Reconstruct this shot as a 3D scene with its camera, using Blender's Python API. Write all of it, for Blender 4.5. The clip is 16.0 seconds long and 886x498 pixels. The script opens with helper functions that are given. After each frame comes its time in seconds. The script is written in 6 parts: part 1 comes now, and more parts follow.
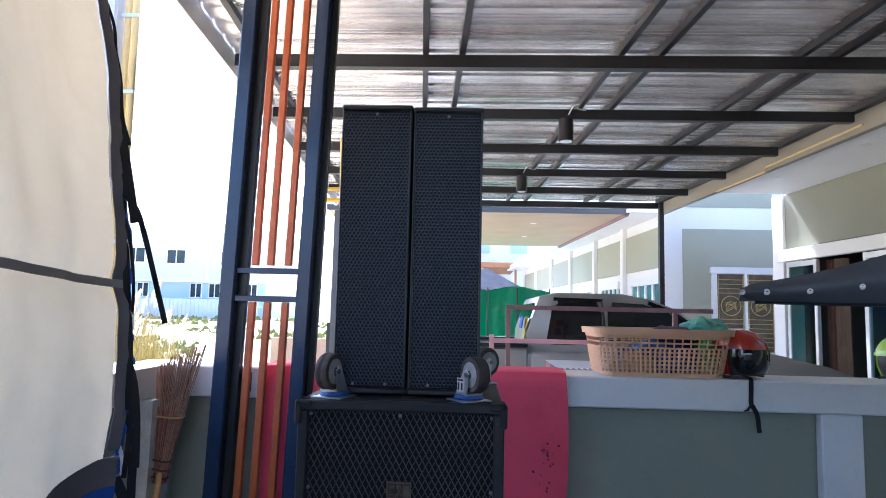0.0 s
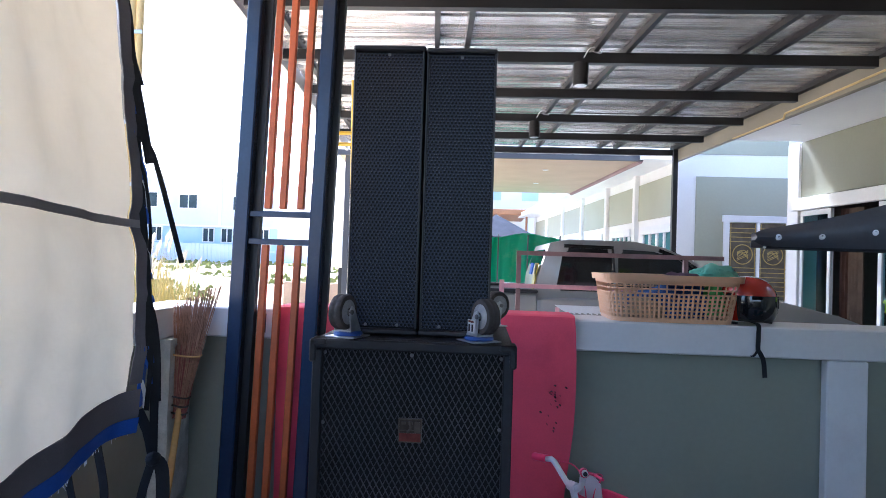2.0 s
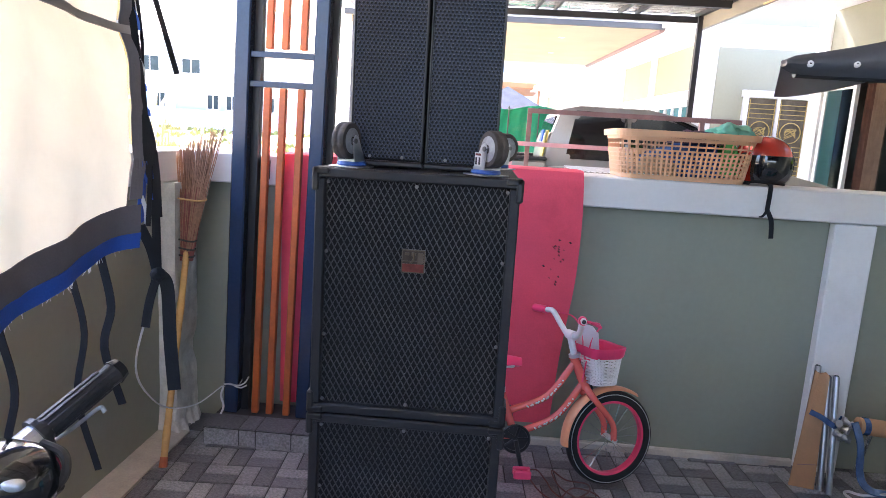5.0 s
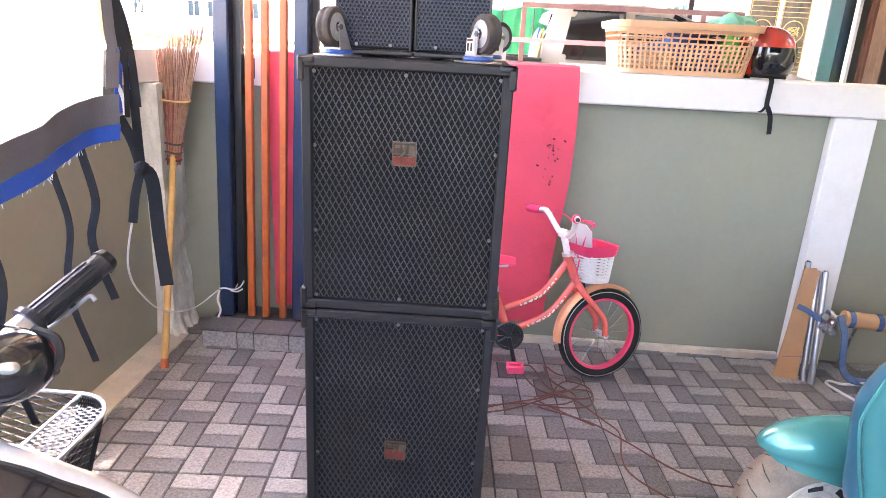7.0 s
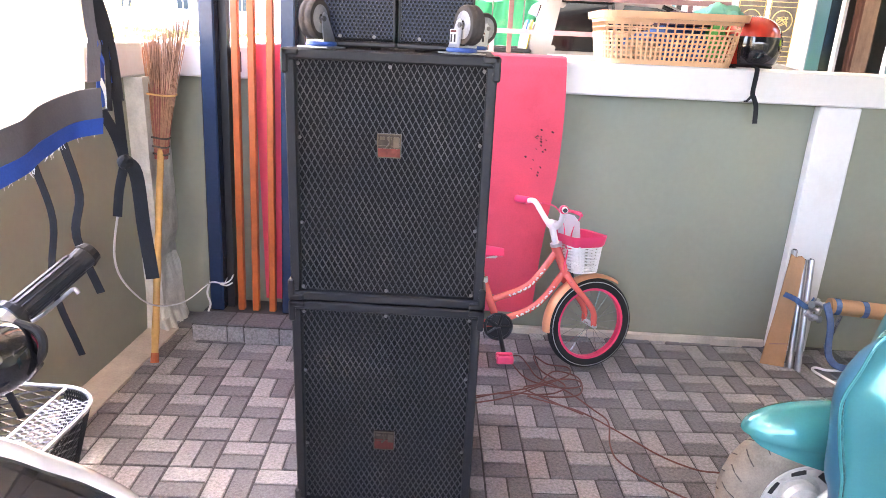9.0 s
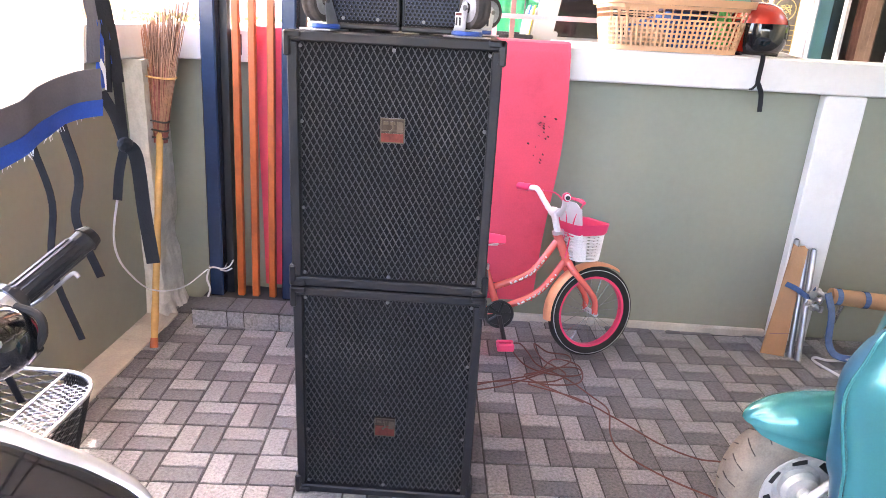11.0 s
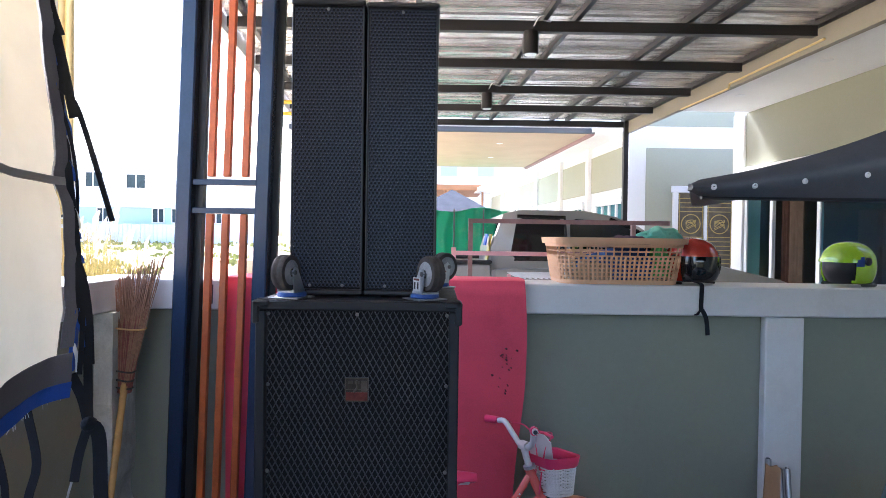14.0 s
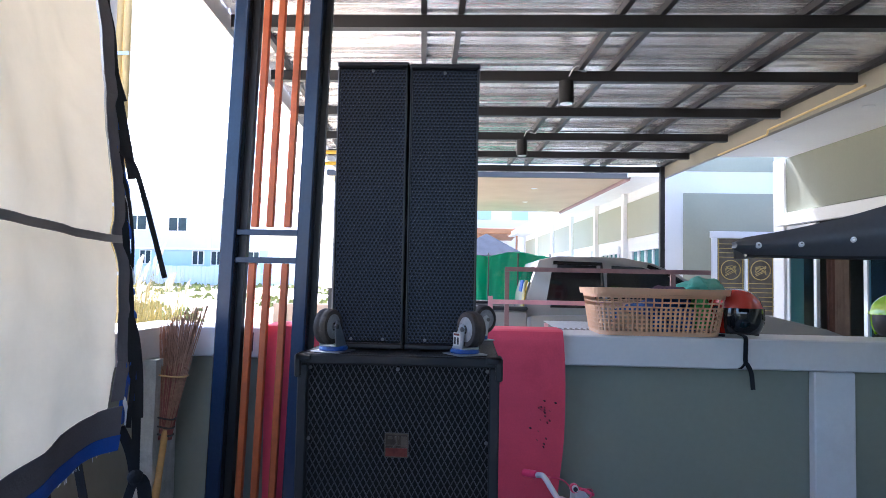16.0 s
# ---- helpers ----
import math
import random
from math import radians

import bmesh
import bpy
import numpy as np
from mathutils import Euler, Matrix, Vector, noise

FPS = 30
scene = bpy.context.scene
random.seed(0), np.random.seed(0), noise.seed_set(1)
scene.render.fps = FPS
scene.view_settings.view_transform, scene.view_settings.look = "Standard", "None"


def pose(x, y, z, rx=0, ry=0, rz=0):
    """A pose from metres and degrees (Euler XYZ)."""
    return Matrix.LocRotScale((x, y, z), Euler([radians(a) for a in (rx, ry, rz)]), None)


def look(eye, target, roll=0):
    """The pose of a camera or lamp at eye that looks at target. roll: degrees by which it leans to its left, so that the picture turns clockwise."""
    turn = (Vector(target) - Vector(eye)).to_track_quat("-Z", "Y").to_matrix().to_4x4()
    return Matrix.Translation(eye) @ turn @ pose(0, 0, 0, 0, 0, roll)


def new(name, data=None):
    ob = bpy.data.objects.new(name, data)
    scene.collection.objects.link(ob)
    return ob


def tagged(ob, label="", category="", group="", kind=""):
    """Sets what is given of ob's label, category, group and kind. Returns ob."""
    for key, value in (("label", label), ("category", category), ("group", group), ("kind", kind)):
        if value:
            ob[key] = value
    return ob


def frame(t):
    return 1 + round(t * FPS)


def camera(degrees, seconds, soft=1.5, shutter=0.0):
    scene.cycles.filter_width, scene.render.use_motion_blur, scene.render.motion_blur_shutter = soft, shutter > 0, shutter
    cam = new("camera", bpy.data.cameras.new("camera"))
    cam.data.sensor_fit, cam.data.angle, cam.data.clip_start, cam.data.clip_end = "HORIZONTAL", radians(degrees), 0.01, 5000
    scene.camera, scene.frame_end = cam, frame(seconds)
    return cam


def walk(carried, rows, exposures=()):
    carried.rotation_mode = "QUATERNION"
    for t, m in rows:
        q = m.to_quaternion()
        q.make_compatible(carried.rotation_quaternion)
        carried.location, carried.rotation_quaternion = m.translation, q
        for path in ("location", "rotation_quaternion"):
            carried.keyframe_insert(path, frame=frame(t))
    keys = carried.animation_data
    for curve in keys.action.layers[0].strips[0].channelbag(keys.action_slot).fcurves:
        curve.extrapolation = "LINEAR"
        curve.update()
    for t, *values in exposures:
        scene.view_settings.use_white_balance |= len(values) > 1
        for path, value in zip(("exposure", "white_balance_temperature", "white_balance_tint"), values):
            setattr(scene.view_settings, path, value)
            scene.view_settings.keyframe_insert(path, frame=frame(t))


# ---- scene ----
cam = camera(68.5, 16.0, soft=0.85)
PATH = [
    (0, (0.15, 0.625, 1.432), (0.063, 2.614, 1.629), 1.3),
    (0.5, (0.143, 0.62, 1.43), (0.047, 2.61, 1.611), 1.3),
    (1, (0.142, 0.621, 1.43), (0.037, 2.611, 1.591), 1.4),
    (1.5, (0.146, 0.621, 1.43), (0.031, 2.614, 1.544), 1.2),
    (2, (0.148, 0.616, 1.423), (0.032, 2.612, 1.456), 1.8),
    (2.5, (0.153, 0.619, 1.413), (0.04, 2.616, 1.389), 1.8),
    (3, (0.16, 0.613, 1.409), (0.043, 2.609, 1.374), 1.8),
    (3.5, (0.168, 0.608, 1.393), (0.076, 2.605, 1.339), 2.3),
    (4, (0.171, 0.622, 1.366), (0.068, 2.616, 1.247), 2.6),
    (4.5, (0.162, 0.633, 1.336), (0.059, 2.614, 1.08), 3.6),
    (5, (0.153, 0.649, 1.313), (0.035, 2.616, 0.972), 3.5),
    (5.2, (0.15, 0.654, 1.301), (0.034, 2.611, 0.907), 3.3),
    (7.3, (0.164, 0.662, 1.266), (0.086, 2.567, 0.662), 2.9),
    (7.5, (0.168, 0.655, 1.272), (0.085, 2.566, 0.688), 2.6),
    (8, (0.175, 0.648, 1.274), (0.095, 2.559, 0.69), 2.1),
    (8.5, (0.181, 0.648, 1.269), (0.109, 2.552, 0.662), 2.3),
    (9, (0.177, 0.654, 1.265), (0.117, 2.553, 0.643), 2.6),
    (11.5, (0.166, 0.666, 1.259), (0.114, 2.553, 0.597), 3.2),
    (12, (0.17, 0.662, 1.261), (0.122, 2.553, 0.613), 3.2),
    (12.5, (0.173, 0.66, 1.265), (0.128, 2.562, 0.649), 2.6),
    (13, (0.18, 0.646, 1.303), (0.143, 2.603, 0.889), 1.4),
    (13.2, (0.175, 0.636, 1.336), (0.158, 2.609, 1.008), 1.0),
    (13.5, (0.186, 0.635, 1.351), (0.174, 2.626, 1.159), 0.3),
    (14, (0.181, 0.627, 1.376), (0.196, 2.626, 1.343), 0.8),
    (14.5, (0.176, 0.62, 1.395), (0.133, 2.62, 1.419), 0.7),
    (15, (0.169, 0.611, 1.408), (0.1, 2.607, 1.521), 1.2),
    (15.5, (0.168, 0.608, 1.409), (0.086, 2.604, 1.512), 1.1),
    (16, (0.164, 0.613, 1.406), (0.074, 2.609, 1.502), 1.1),
]
walk(cam, [(t, look(eye, target, roll)) for t, eye, target, roll in PATH],
     exposures=[(0, 2.35, 5120, 14), (3.5, 2.4, 5120, 14), (4.0, 2.5, 5550, 15), (4.5, 2.97, 5450, 15), (5.0, 3.5, 5950, 18),
                (5.2, 3.7, 6100, 20), (7.3, 4.80, 6850, 24), (9.2, 4.80, 6850, 24), (12.5, 4.80, 6850, 24), (13.0, 4.45, 6600, 22),
                (13.4, 3.35, 6000, 19), (13.7, 2.95, 5700, 16), (14.2, 2.75, 5500, 14), (15.0, 2.55, 5120, 14), (16.0, 2.5, 5120, 14)])

# ---- world and light ----
world = bpy.data.worlds.new("world")
scene.world = world
world.use_nodes = True
wt = world.node_tree
sky = wt.nodes.new("ShaderNodeTexSky")
sky.sky_type, sky.sun_disc = "NISHITA", False
SUN_FROM = Vector((-0.12, 0.65, 0.75)).normalized()
sky.sun_elevation = math.asin(SUN_FROM.z)
sky.sun_rotation = math.atan2(SUN_FROM.x, SUN_FROM.y)
sky.dust_density = 5.0
wt.nodes["Background"].inputs["Strength"].default_value = 0.15
wt.links.new(sky.outputs[0], wt.nodes["Background"].inputs["Color"])
sun = new("sun", bpy.data.lights.new("sun", "SUN"))
sun.data.energy, sun.data.angle, sun.data.color = 5.0, radians(0.5), (1.0, 0.95, 0.87)
sun.matrix_world = look(SUN_FROM * 30, (0, 0, 0))

# ---- materials ----
def mat(name, col, rough=0.6, metal=0.0, var=0.15, scale=6.0, fine=90.0, bump=0.15, dirt=None, dirt_amount=0.0,
        rand=0.0, coat=0.0, spec=0.5, trans=0.0):
    """Procedural surface: base colour varied at two scales, fine relief, optional dirt patches."""
    m = bpy.data.materials.new(name)
    m.use_nodes = True
    nt = m.node_tree
    N, L = nt.nodes, nt.links
    b = N["Principled BSDF"]
    b.inputs["Roughness"].default_value = rough
    b.inputs["Metallic"].default_value = metal
    b.inputs["Coat Weight"].default_value = coat
    b.inputs["Specular IOR Level"].default_value = spec
    b.inputs["Transmission Weight"].default_value = trans
    geo = N.new("ShaderNodeNewGeometry")
    big, small = N.new("ShaderNodeTexNoise"), N.new("ShaderNodeTexNoise")
    big.inputs["Scale"].default_value, small.inputs["Scale"].default_value = scale, fine
    big.inputs["Detail"].default_value, small.inputs["Detail"].default_value = 5, 3
    L.new(geo.outputs["Position"], big.inputs["Vector"])
    L.new(geo.outputs["Position"], small.inputs["Vector"])
    add = N.new("ShaderNodeMath")
    add.operation = "MULTIPLY_ADD"
    L.new(small.outputs["Fac"], add.inputs[0])
    add.inputs[1].default_value = 0.5
    L.new(big.outputs["Fac"], add.inputs[2])
    rng = N.new("ShaderNodeMapRange")
    rng.inputs["From Min"].default_value, rng.inputs["From Max"].default_value = 0.45, 1.05
    rng.inputs["To Min"].default_value, rng.inputs["To Max"].default_value = 1 - var, 1 + var
    L.new(add.outputs[0], rng.inputs["Value"])
    last = rng.outputs[0]
    if rand:
        info = N.new("ShaderNodeObjectInfo")
        r2 = N.new("ShaderNodeMapRange")
        r2.inputs["To Min"].default_value, r2.inputs["To Max"].default_value = 1 - rand, 1 + rand
        L.new(info.outputs["Random"], r2.inputs["Value"])
        mu = N.new("ShaderNodeMath")
        mu.operation = "MULTIPLY"
        L.new(last, mu.inputs[0])
        L.new(r2.outputs[0], mu.inputs[1])
        last = mu.outputs[0]
    sc = N.new("ShaderNodeVectorMath")
    sc.operation = "SCALE"
    sc.inputs[0].default_value = col
    L.new(last, sc.inputs["Scale"])
    out = sc.outputs["Vector"]
    if dirt:
        dn = N.new("ShaderNodeTexNoise")
        dn.inputs["Scale"].default_value, dn.inputs["Detail"].default_value = scale * 0.6, 8
        dn.inputs["Roughness"].default_value = 0.7
        L.new(geo.outputs["Position"], dn.inputs["Vector"])
        dr = N.new("ShaderNodeMapRange")
        dr.inputs["From Min"].default_value, dr.inputs["From Max"].default_value = 0.52, 0.72
        dr.inputs["To Max"].default_value = dirt_amount
        L.new(dn.outputs["Fac"], dr.inputs["Value"])
        mx = N.new("ShaderNodeMix")
        mx.data_type = "RGBA"
        L.new(dr.outputs[0], mx.inputs["Factor"])
        L.new(out, mx.inputs["A"])
        mx.inputs["B"].default_value = (*dirt, 1)
        out = mx.outputs["Result"]
    L.new(out, b.inputs["Base Color"])
    if bump:
        bp = N.new("ShaderNodeBump")
        bp.inputs["Strength"].default_value, bp.inputs["Distance"].default_value = bump, 0.004
        L.new(add.outputs[0], bp.inputs["Height"])
        L.new(bp.outputs[0], b.inputs["Normal"])
    return m


def cloth_mat(name, col, through_col, share):
    """Thin cloth that lets some daylight through."""
    m = mat(name, col, 0.8, 0, 0.06, 5, 60, 0.4, (0.55, 0.45, 0.3), 0.3)
    nt = m.node_tree
    b = nt.nodes["Principled BSDF"]
    tr = nt.nodes.new("ShaderNodeBsdfTranslucent")
    tr.inputs["Color"].default_value = (*through_col, 1)
    mx = nt.nodes.new("ShaderNodeMixShader")
    mx.inputs[0].default_value = share
    nt.links.new(b.outputs[0], mx.inputs[1])
    nt.links.new(tr.outputs[0], mx.inputs[2])
    nt.links.new(mx.outputs[0], nt.nodes["Material Output"].inputs["Surface"])
    return m


def glass_mat(name, col, rough=0.03):
    m = bpy.data.materials.new(name)
    m.use_nodes = True
    b = m.node_tree.nodes["Principled BSDF"]
    b.inputs["Base Color"].default_value = (*col, 1)
    b.inputs["Roughness"].default_value = rough
    b.inputs["Transmission Weight"].default_value = 1.0
    b.inputs["IOR"].default_value = 1.1
    return m


M_GREEN = mat("sage_green_paint", (0.262, 0.270, 0.204), 0.55, 0, 0.07, 2.2, 40, 0.12, (0.2, 0.2, 0.16), 0.35)
M_WHITE = mat("white_wall_paint", (0.72, 0.71, 0.69), 0.6, 0, 0.05, 3, 50, 0.15, (0.42, 0.38, 0.33), 0.35)
M_HOUSE_WHITE = mat("house_white_paint", (0.78, 0.78, 0.77), 0.6, 0, 0.04, 2, 40, 0.1)
M_CREAM = mat("cream_soffit_paint", (0.27, 0.25, 0.20), 0.6, 0, 0.05, 2, 40, 0.05)
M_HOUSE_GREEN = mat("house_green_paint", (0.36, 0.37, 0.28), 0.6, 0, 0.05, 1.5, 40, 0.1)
# house green darkened: the shade under the deep eave is put into the colour
M_HOUSE_GREEN_SHADED = mat("house_green_paint_shaded", (0.235, 0.24, 0.18), 0.6, 0, 0.06, 1.5, 40, 0.1)
M_BARE = mat("bare_cement", (0.50, 0.45, 0.38), 0.9, 0, 0.22, 9, 120, 0.6, (0.62, 0.56, 0.48), 0.5)
M_PLASTER = mat("peeling_plaster", (0.6, 0.58, 0.52), 0.9, 0, 0.2, 14, 120, 0.7, (0.3, 0.3, 0.23), 0.6)
M_TILE_L = mat("paver_light", (0.29, 0.28, 0.278), 0.5, 0, 0.5, 110, 260, 1.0, rand=0.1)
M_TILE_D = mat("paver_dark", (0.145, 0.14, 0.147), 0.5, 0, 0.5, 110, 260, 1.0, rand=0.12)
M_GROUT = mat("grout", (0.075, 0.072, 0.07), 0.9, 0, 0.2, 20, 200, 0.4)
M_NAVY = mat("dark_navy_steel", (0.017, 0.033, 0.072), 0.25, 0, 0.2, 5, 80, 0.1, (0.05, 0.045, 0.04), 0.35)
M_BROWNSTEEL = mat("dark_brown_steel", (0.013, 0.012, 0.013), 0.45, 0, 0.2, 5, 80, 0.1)
M_ORANGE = mat("orange_brown_batten", (0.50, 0.112, 0.026), 0.45, 0, 0.22, 7, 60, 0.2, (0.16, 0.05, 0.02), 0.5)
M_BLACKTEX = mat("black_textured_paint", (0.0085, 0.0090, 0.0115), 0.5, 0, 0.2, 12, 500, 0.5, (0.05, 0.048, 0.045), 0.3)
M_BLACK = mat("black_plastic", (0.014, 0.014, 0.016), 0.4, 0, 0.15, 10, 200, 0.15)
M_FOAM = mat("grille_foam", (0.0085, 0.0088, 0.0100), 0.95, 0, 0.2, 30, 400, 0.5)
M_GRILLE = mat("grille_wire", (0.060, 0.061, 0.064), 0.5, 0.15, 0.3, 14, 200, 0.1, (0.2, 0.19, 0.18), 0.5)
M_SCREW = mat("zinc_screw", (0.22, 0.22, 0.22), 0.4, 0.8, 0.2, 40, 200, 0.1)
M_ZINC = mat("galvanised_steel", (0.62, 0.63, 0.65), 0.32, 0.85, 0.15, 25, 200, 0.1)
M_CHROME = mat("steel_tube", (0.72, 0.72, 0.73), 0.14, 1.0, 0.1, 20, 200, 0.05)
M_RUBBER = mat("black_rubber", (0.022, 0.021, 0.02), 0.75, 0, 0.25, 20, 200, 0.3, (0.12, 0.10, 0.085), 0.5)
M_RUBBER_BROWN = mat("dusty_caster_tyre", (0.055, 0.045, 0.04), 0.75, 0, 0.3, 30, 200, 0.3, (0.2, 0.16, 0.13), 0.5)
M_BLUEBASE = mat("blue_plastic_ring", (0.022, 0.075, 0.30), 0.4, 0, 0.1, 20, 100, 0.05)
M_MAT = mat("red_foam_mat", (0.82, 0.085, 0.135), 0.75, 0, 0.09, 5, 150, 0.35, (0.55, 0.03, 0.06), 0.4)
M_MARK = mat("dark_scuff", (0.09, 0.015, 0.02), 0.9, 0, 0.2, 30, 200, 0.1)
M_ROOF = mat("foil_roof_sheet", (0.86, 0.83, 0.81), 0.24, 0.75, 0.3, 4, 160, 0.5, (0.5, 0.36, 0.32), 0.35)
M_FASCIA = mat("white_fascia", (0.7, 0.68, 0.66), 0.5, 0, 0.08, 3, 40, 0.05, (0.45, 0.4, 0.36), 0.4)
M_SOIL = mat("dry_ground", (0.42, 0.34, 0.23), 0.95, 0, 0.25, 0.35, 6, 0.6, (0.30, 0.29, 0.13), 0.8)
M_CONCRETE = mat("concrete", (0.46, 0.45, 0.425), 0.85, 0, 0.12, 3, 60, 0.35, (0.3, 0.29, 0.27), 0.4)
M_POLE = mat("concrete_pole", (0.50, 0.50, 0.50), 0.85, 0, 0.1, 5, 90, 0.3, (0.36, 0.36, 0.36), 0.4)
M_YELLOWPIPE = mat("cream_conduit", (0.62, 0.47, 0.20), 0.45, 0, 0.1, 8, 80, 0.1)
M_YELLOW = mat("yellow_paint", (0.72, 0.43, 0.02), 0.45, 0, 0.1, 8, 80, 0.1)
M_GREYBOARD = mat("dark_grey_board", (0.075, 0.078, 0.085), 0.7, 0, 0.1, 6, 80, 0.15)
M_METERCASE = mat("meter_case", (0.42, 0.43, 0.42), 0.35, 0, 0.15, 8, 80, 0.1)
M_TARP = cloth_mat("cream_canvas", (0.84, 0.78, 0.68), (0.95, 0.88, 0.74), 0.52)
M_TARP_GREY = mat("grey_hem_fabric", (0.15, 0.135, 0.14), 0.85, 0, 0.12, 12, 200, 0.3)
M_SEAM = cloth_mat("grey_seam_tape", (0.42, 0.39, 0.37), (0.40, 0.37, 0.34), 0.3)
M_TARP_BLUE = mat("blue_hem_fabric", (0.02, 0.085, 0.42), 0.75, 0, 0.15, 14, 200, 0.3)
M_STRAP = mat("black_webbing", (0.010, 0.0105, 0.013), 0.9, 0, 0.2, 40, 300, 0.4)
# white with the bluish cast of distant shade mixed into the colour
M_FARWALL = mat("far_white_wall_blue_cast", (0.62, 0.68, 0.78), 0.7, 0, 0.05, 0.5, 5, 0.05)
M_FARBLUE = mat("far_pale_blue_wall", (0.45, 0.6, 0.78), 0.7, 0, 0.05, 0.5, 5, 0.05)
M_WINDOW = mat("dark_window_glass", (0.035, 0.055, 0.065), 0.08, 0, 0.3, 2, 9, 0.0)
M_TEALGLASS = mat("teal_window_glass", (0.045, 0.16, 0.17), 0.08, 0, 0.3, 3, 9, 0.0)
M_TRUCK = mat("silver_car_paint", (0.33, 0.315, 0.30), 0.28, 0.35, 0.05, 6, 90, 0.02, coat=0.6)
M_CARGLASS = mat("tinted_car_glass", (0.012, 0.011, 0.012), 0.05, 0, 0.2, 4, 20, 0.0)
M_RACK = mat("rusty_pink_pipe", (0.24, 0.135, 0.13), 0.5, 0.1, 0.2, 20, 120, 0.2, (0.22, 0.13, 0.11), 0.5)
M_PINKPIPE = mat("pale_pink_pipe", (0.72, 0.36, 0.38), 0.45, 0, 0.1, 20, 120, 0.1)


# ---- mesh helpers ----
def thing(name, at, label="", category="", group="", kind="", rz=0.0, tilt=(0, 0)):
    e = new(name)
    e.empty_display_size = 0.05
    e.matrix_basis = pose(*at, tilt[0], tilt[1], rz)
    return tagged(e, label, category, group, kind)


def part(name, bm, material, parent=None, label="", local=False, smooth=False):
    """Link a bmesh as one mesh object; vertices are in world metres unless local."""
    if isinstance(bm, bpy.types.Mesh):
        me = bm
    else:
        bmesh.ops.recalc_face_normals(bm, faces=bm.faces)
        me = bpy.data.meshes.new(name)
        bm.to_mesh(me)
        bm.free()
    if not me.materials:
        me.materials.append(material)
    if smooth:
        for p in me.polygons:
            p.use_smooth = True
        me.set_sharp_from_angle(angle=radians(40))
    ob = new(name, me)
    if parent:
        ob.parent = parent
        if not local:
            m = parent.matrix_basis.copy()
            if parent.parent:
                m = parent.parent.matrix_basis @ parent.matrix_parent_inverse @ m
            ob.matrix_parent_inverse = m.inverted()
    return tagged(ob, label)


def setting(name, bm, material, label="", smooth=False):
    return tagged(part(name, bm, material, None, label, smooth=smooth), kind="structure")


def box(x0, x1, y0, y1, z0, z1, bevel=0.0, bm=None, segs=1):
    b = bmesh.new()
    r = bmesh.ops.create_cube(b, size=1)
    for v in r["verts"]:
        v.co = Vector(((x0 + x1) / 2 + v.co.x * (x1 - x0), (y0 + y1) / 2 + v.co.y * (y1 - y0), (z0 + z1) / 2 + v.co.z * (z1 - z0)))
    if bevel:
        bmesh.ops.bevel(b, geom=b.edges[:], offset=bevel, segments=segs, affect="EDGES", profile=0.6)
    if bm is None:
        return b
    merge(bm, b)
    return bm


def merge(bm, other):
    me = bpy.data.meshes.new("tmp")
    other.to_mesh(me)
    other.free()
    bm.from_mesh(me)
    bpy.data.meshes.remove(me)
    return bm


def tube(points, radius, n=8, bm=None, closed=False, flat=1.0, cap=True):
    """A pipe swept along points; radius is one number or one per point; flat squashes the section."""
    bm = bm or bmesh.new()
    pts = [Vector(p) for p in points]
    k = len(pts)
    rad = radius if isinstance(radius, (list, tuple)) else [radius] * k
    rings, side = [], None
    for i, p in enumerate(pts):
        a = pts[i - 1] if (i or closed) else p
        c = pts[(i + 1) % k] if (i < k - 1 or closed) else p
        d = (c - a).normalized()
        if side is None:
            side = d.orthogonal().normalized()
        side = (side - d * side.dot(d)).normalized()
        up = d.cross(side)
        rings.append([bm.verts.new(p + (side * math.cos(t) + up * math.sin(t) * flat) * rad[i])
                      for t in (2 * math.pi * j / n for j in range(n))])
    for i in range(k if closed else k - 1):
        r0, r1 = rings[i], rings[(i + 1) % k]
        for j in range(n):
            bm.faces.new((r0[j], r0[(j + 1) % n], r1[(j + 1) % n], r1[j]))
    if cap and not closed:
        bm.faces.new(rings[0][::-1])
        bm.faces.new(rings[-1])
    return bm


def curve_points(points, steps=6):
    """Catmull-Rom through points."""
    P = [Vector(p) for p in points]
    P = [P[0] * 2 - P[1]] + P + [P[-1] * 2 - P[-2]]
    out = []
    for i in range(1, len(P) - 2):
        for s in range(steps):
            t = s / steps
            a, b, c, d = P[i - 1], P[i], P[i + 1], P[i + 2]
            out.append(0.5 * (2 * b + (c - a) * t + (2 * a - 5 * b + 4 * c - d) * t * t + (3 * b - a - 3 * c + d) * t ** 3))
    out.append(P[-2])
    return out


def revolve(profile, n=24, m=None, bm=None, cap=True):
    """A lathe body round the z axis from (radius, height) pairs; m places it."""
    bm = bm or bmesh.new()
    m = m or Matrix()
    rings = [[bm.verts.new(m @ Vector((r * math.cos(2 * math.pi * j / n), r * math.sin(2 * math.pi * j / n), z))) for j in range(n)]
             for r, z in profile]
    for a, b in zip(rings, rings[1:]):
        for j in range(n):
            bm.faces.new((a[j], a[(j + 1) % n], b[(j + 1) % n], b[j]))
    if cap:
        bm.faces.new(rings[0][::-1])
        bm.faces.new(rings[-1])
    return bm


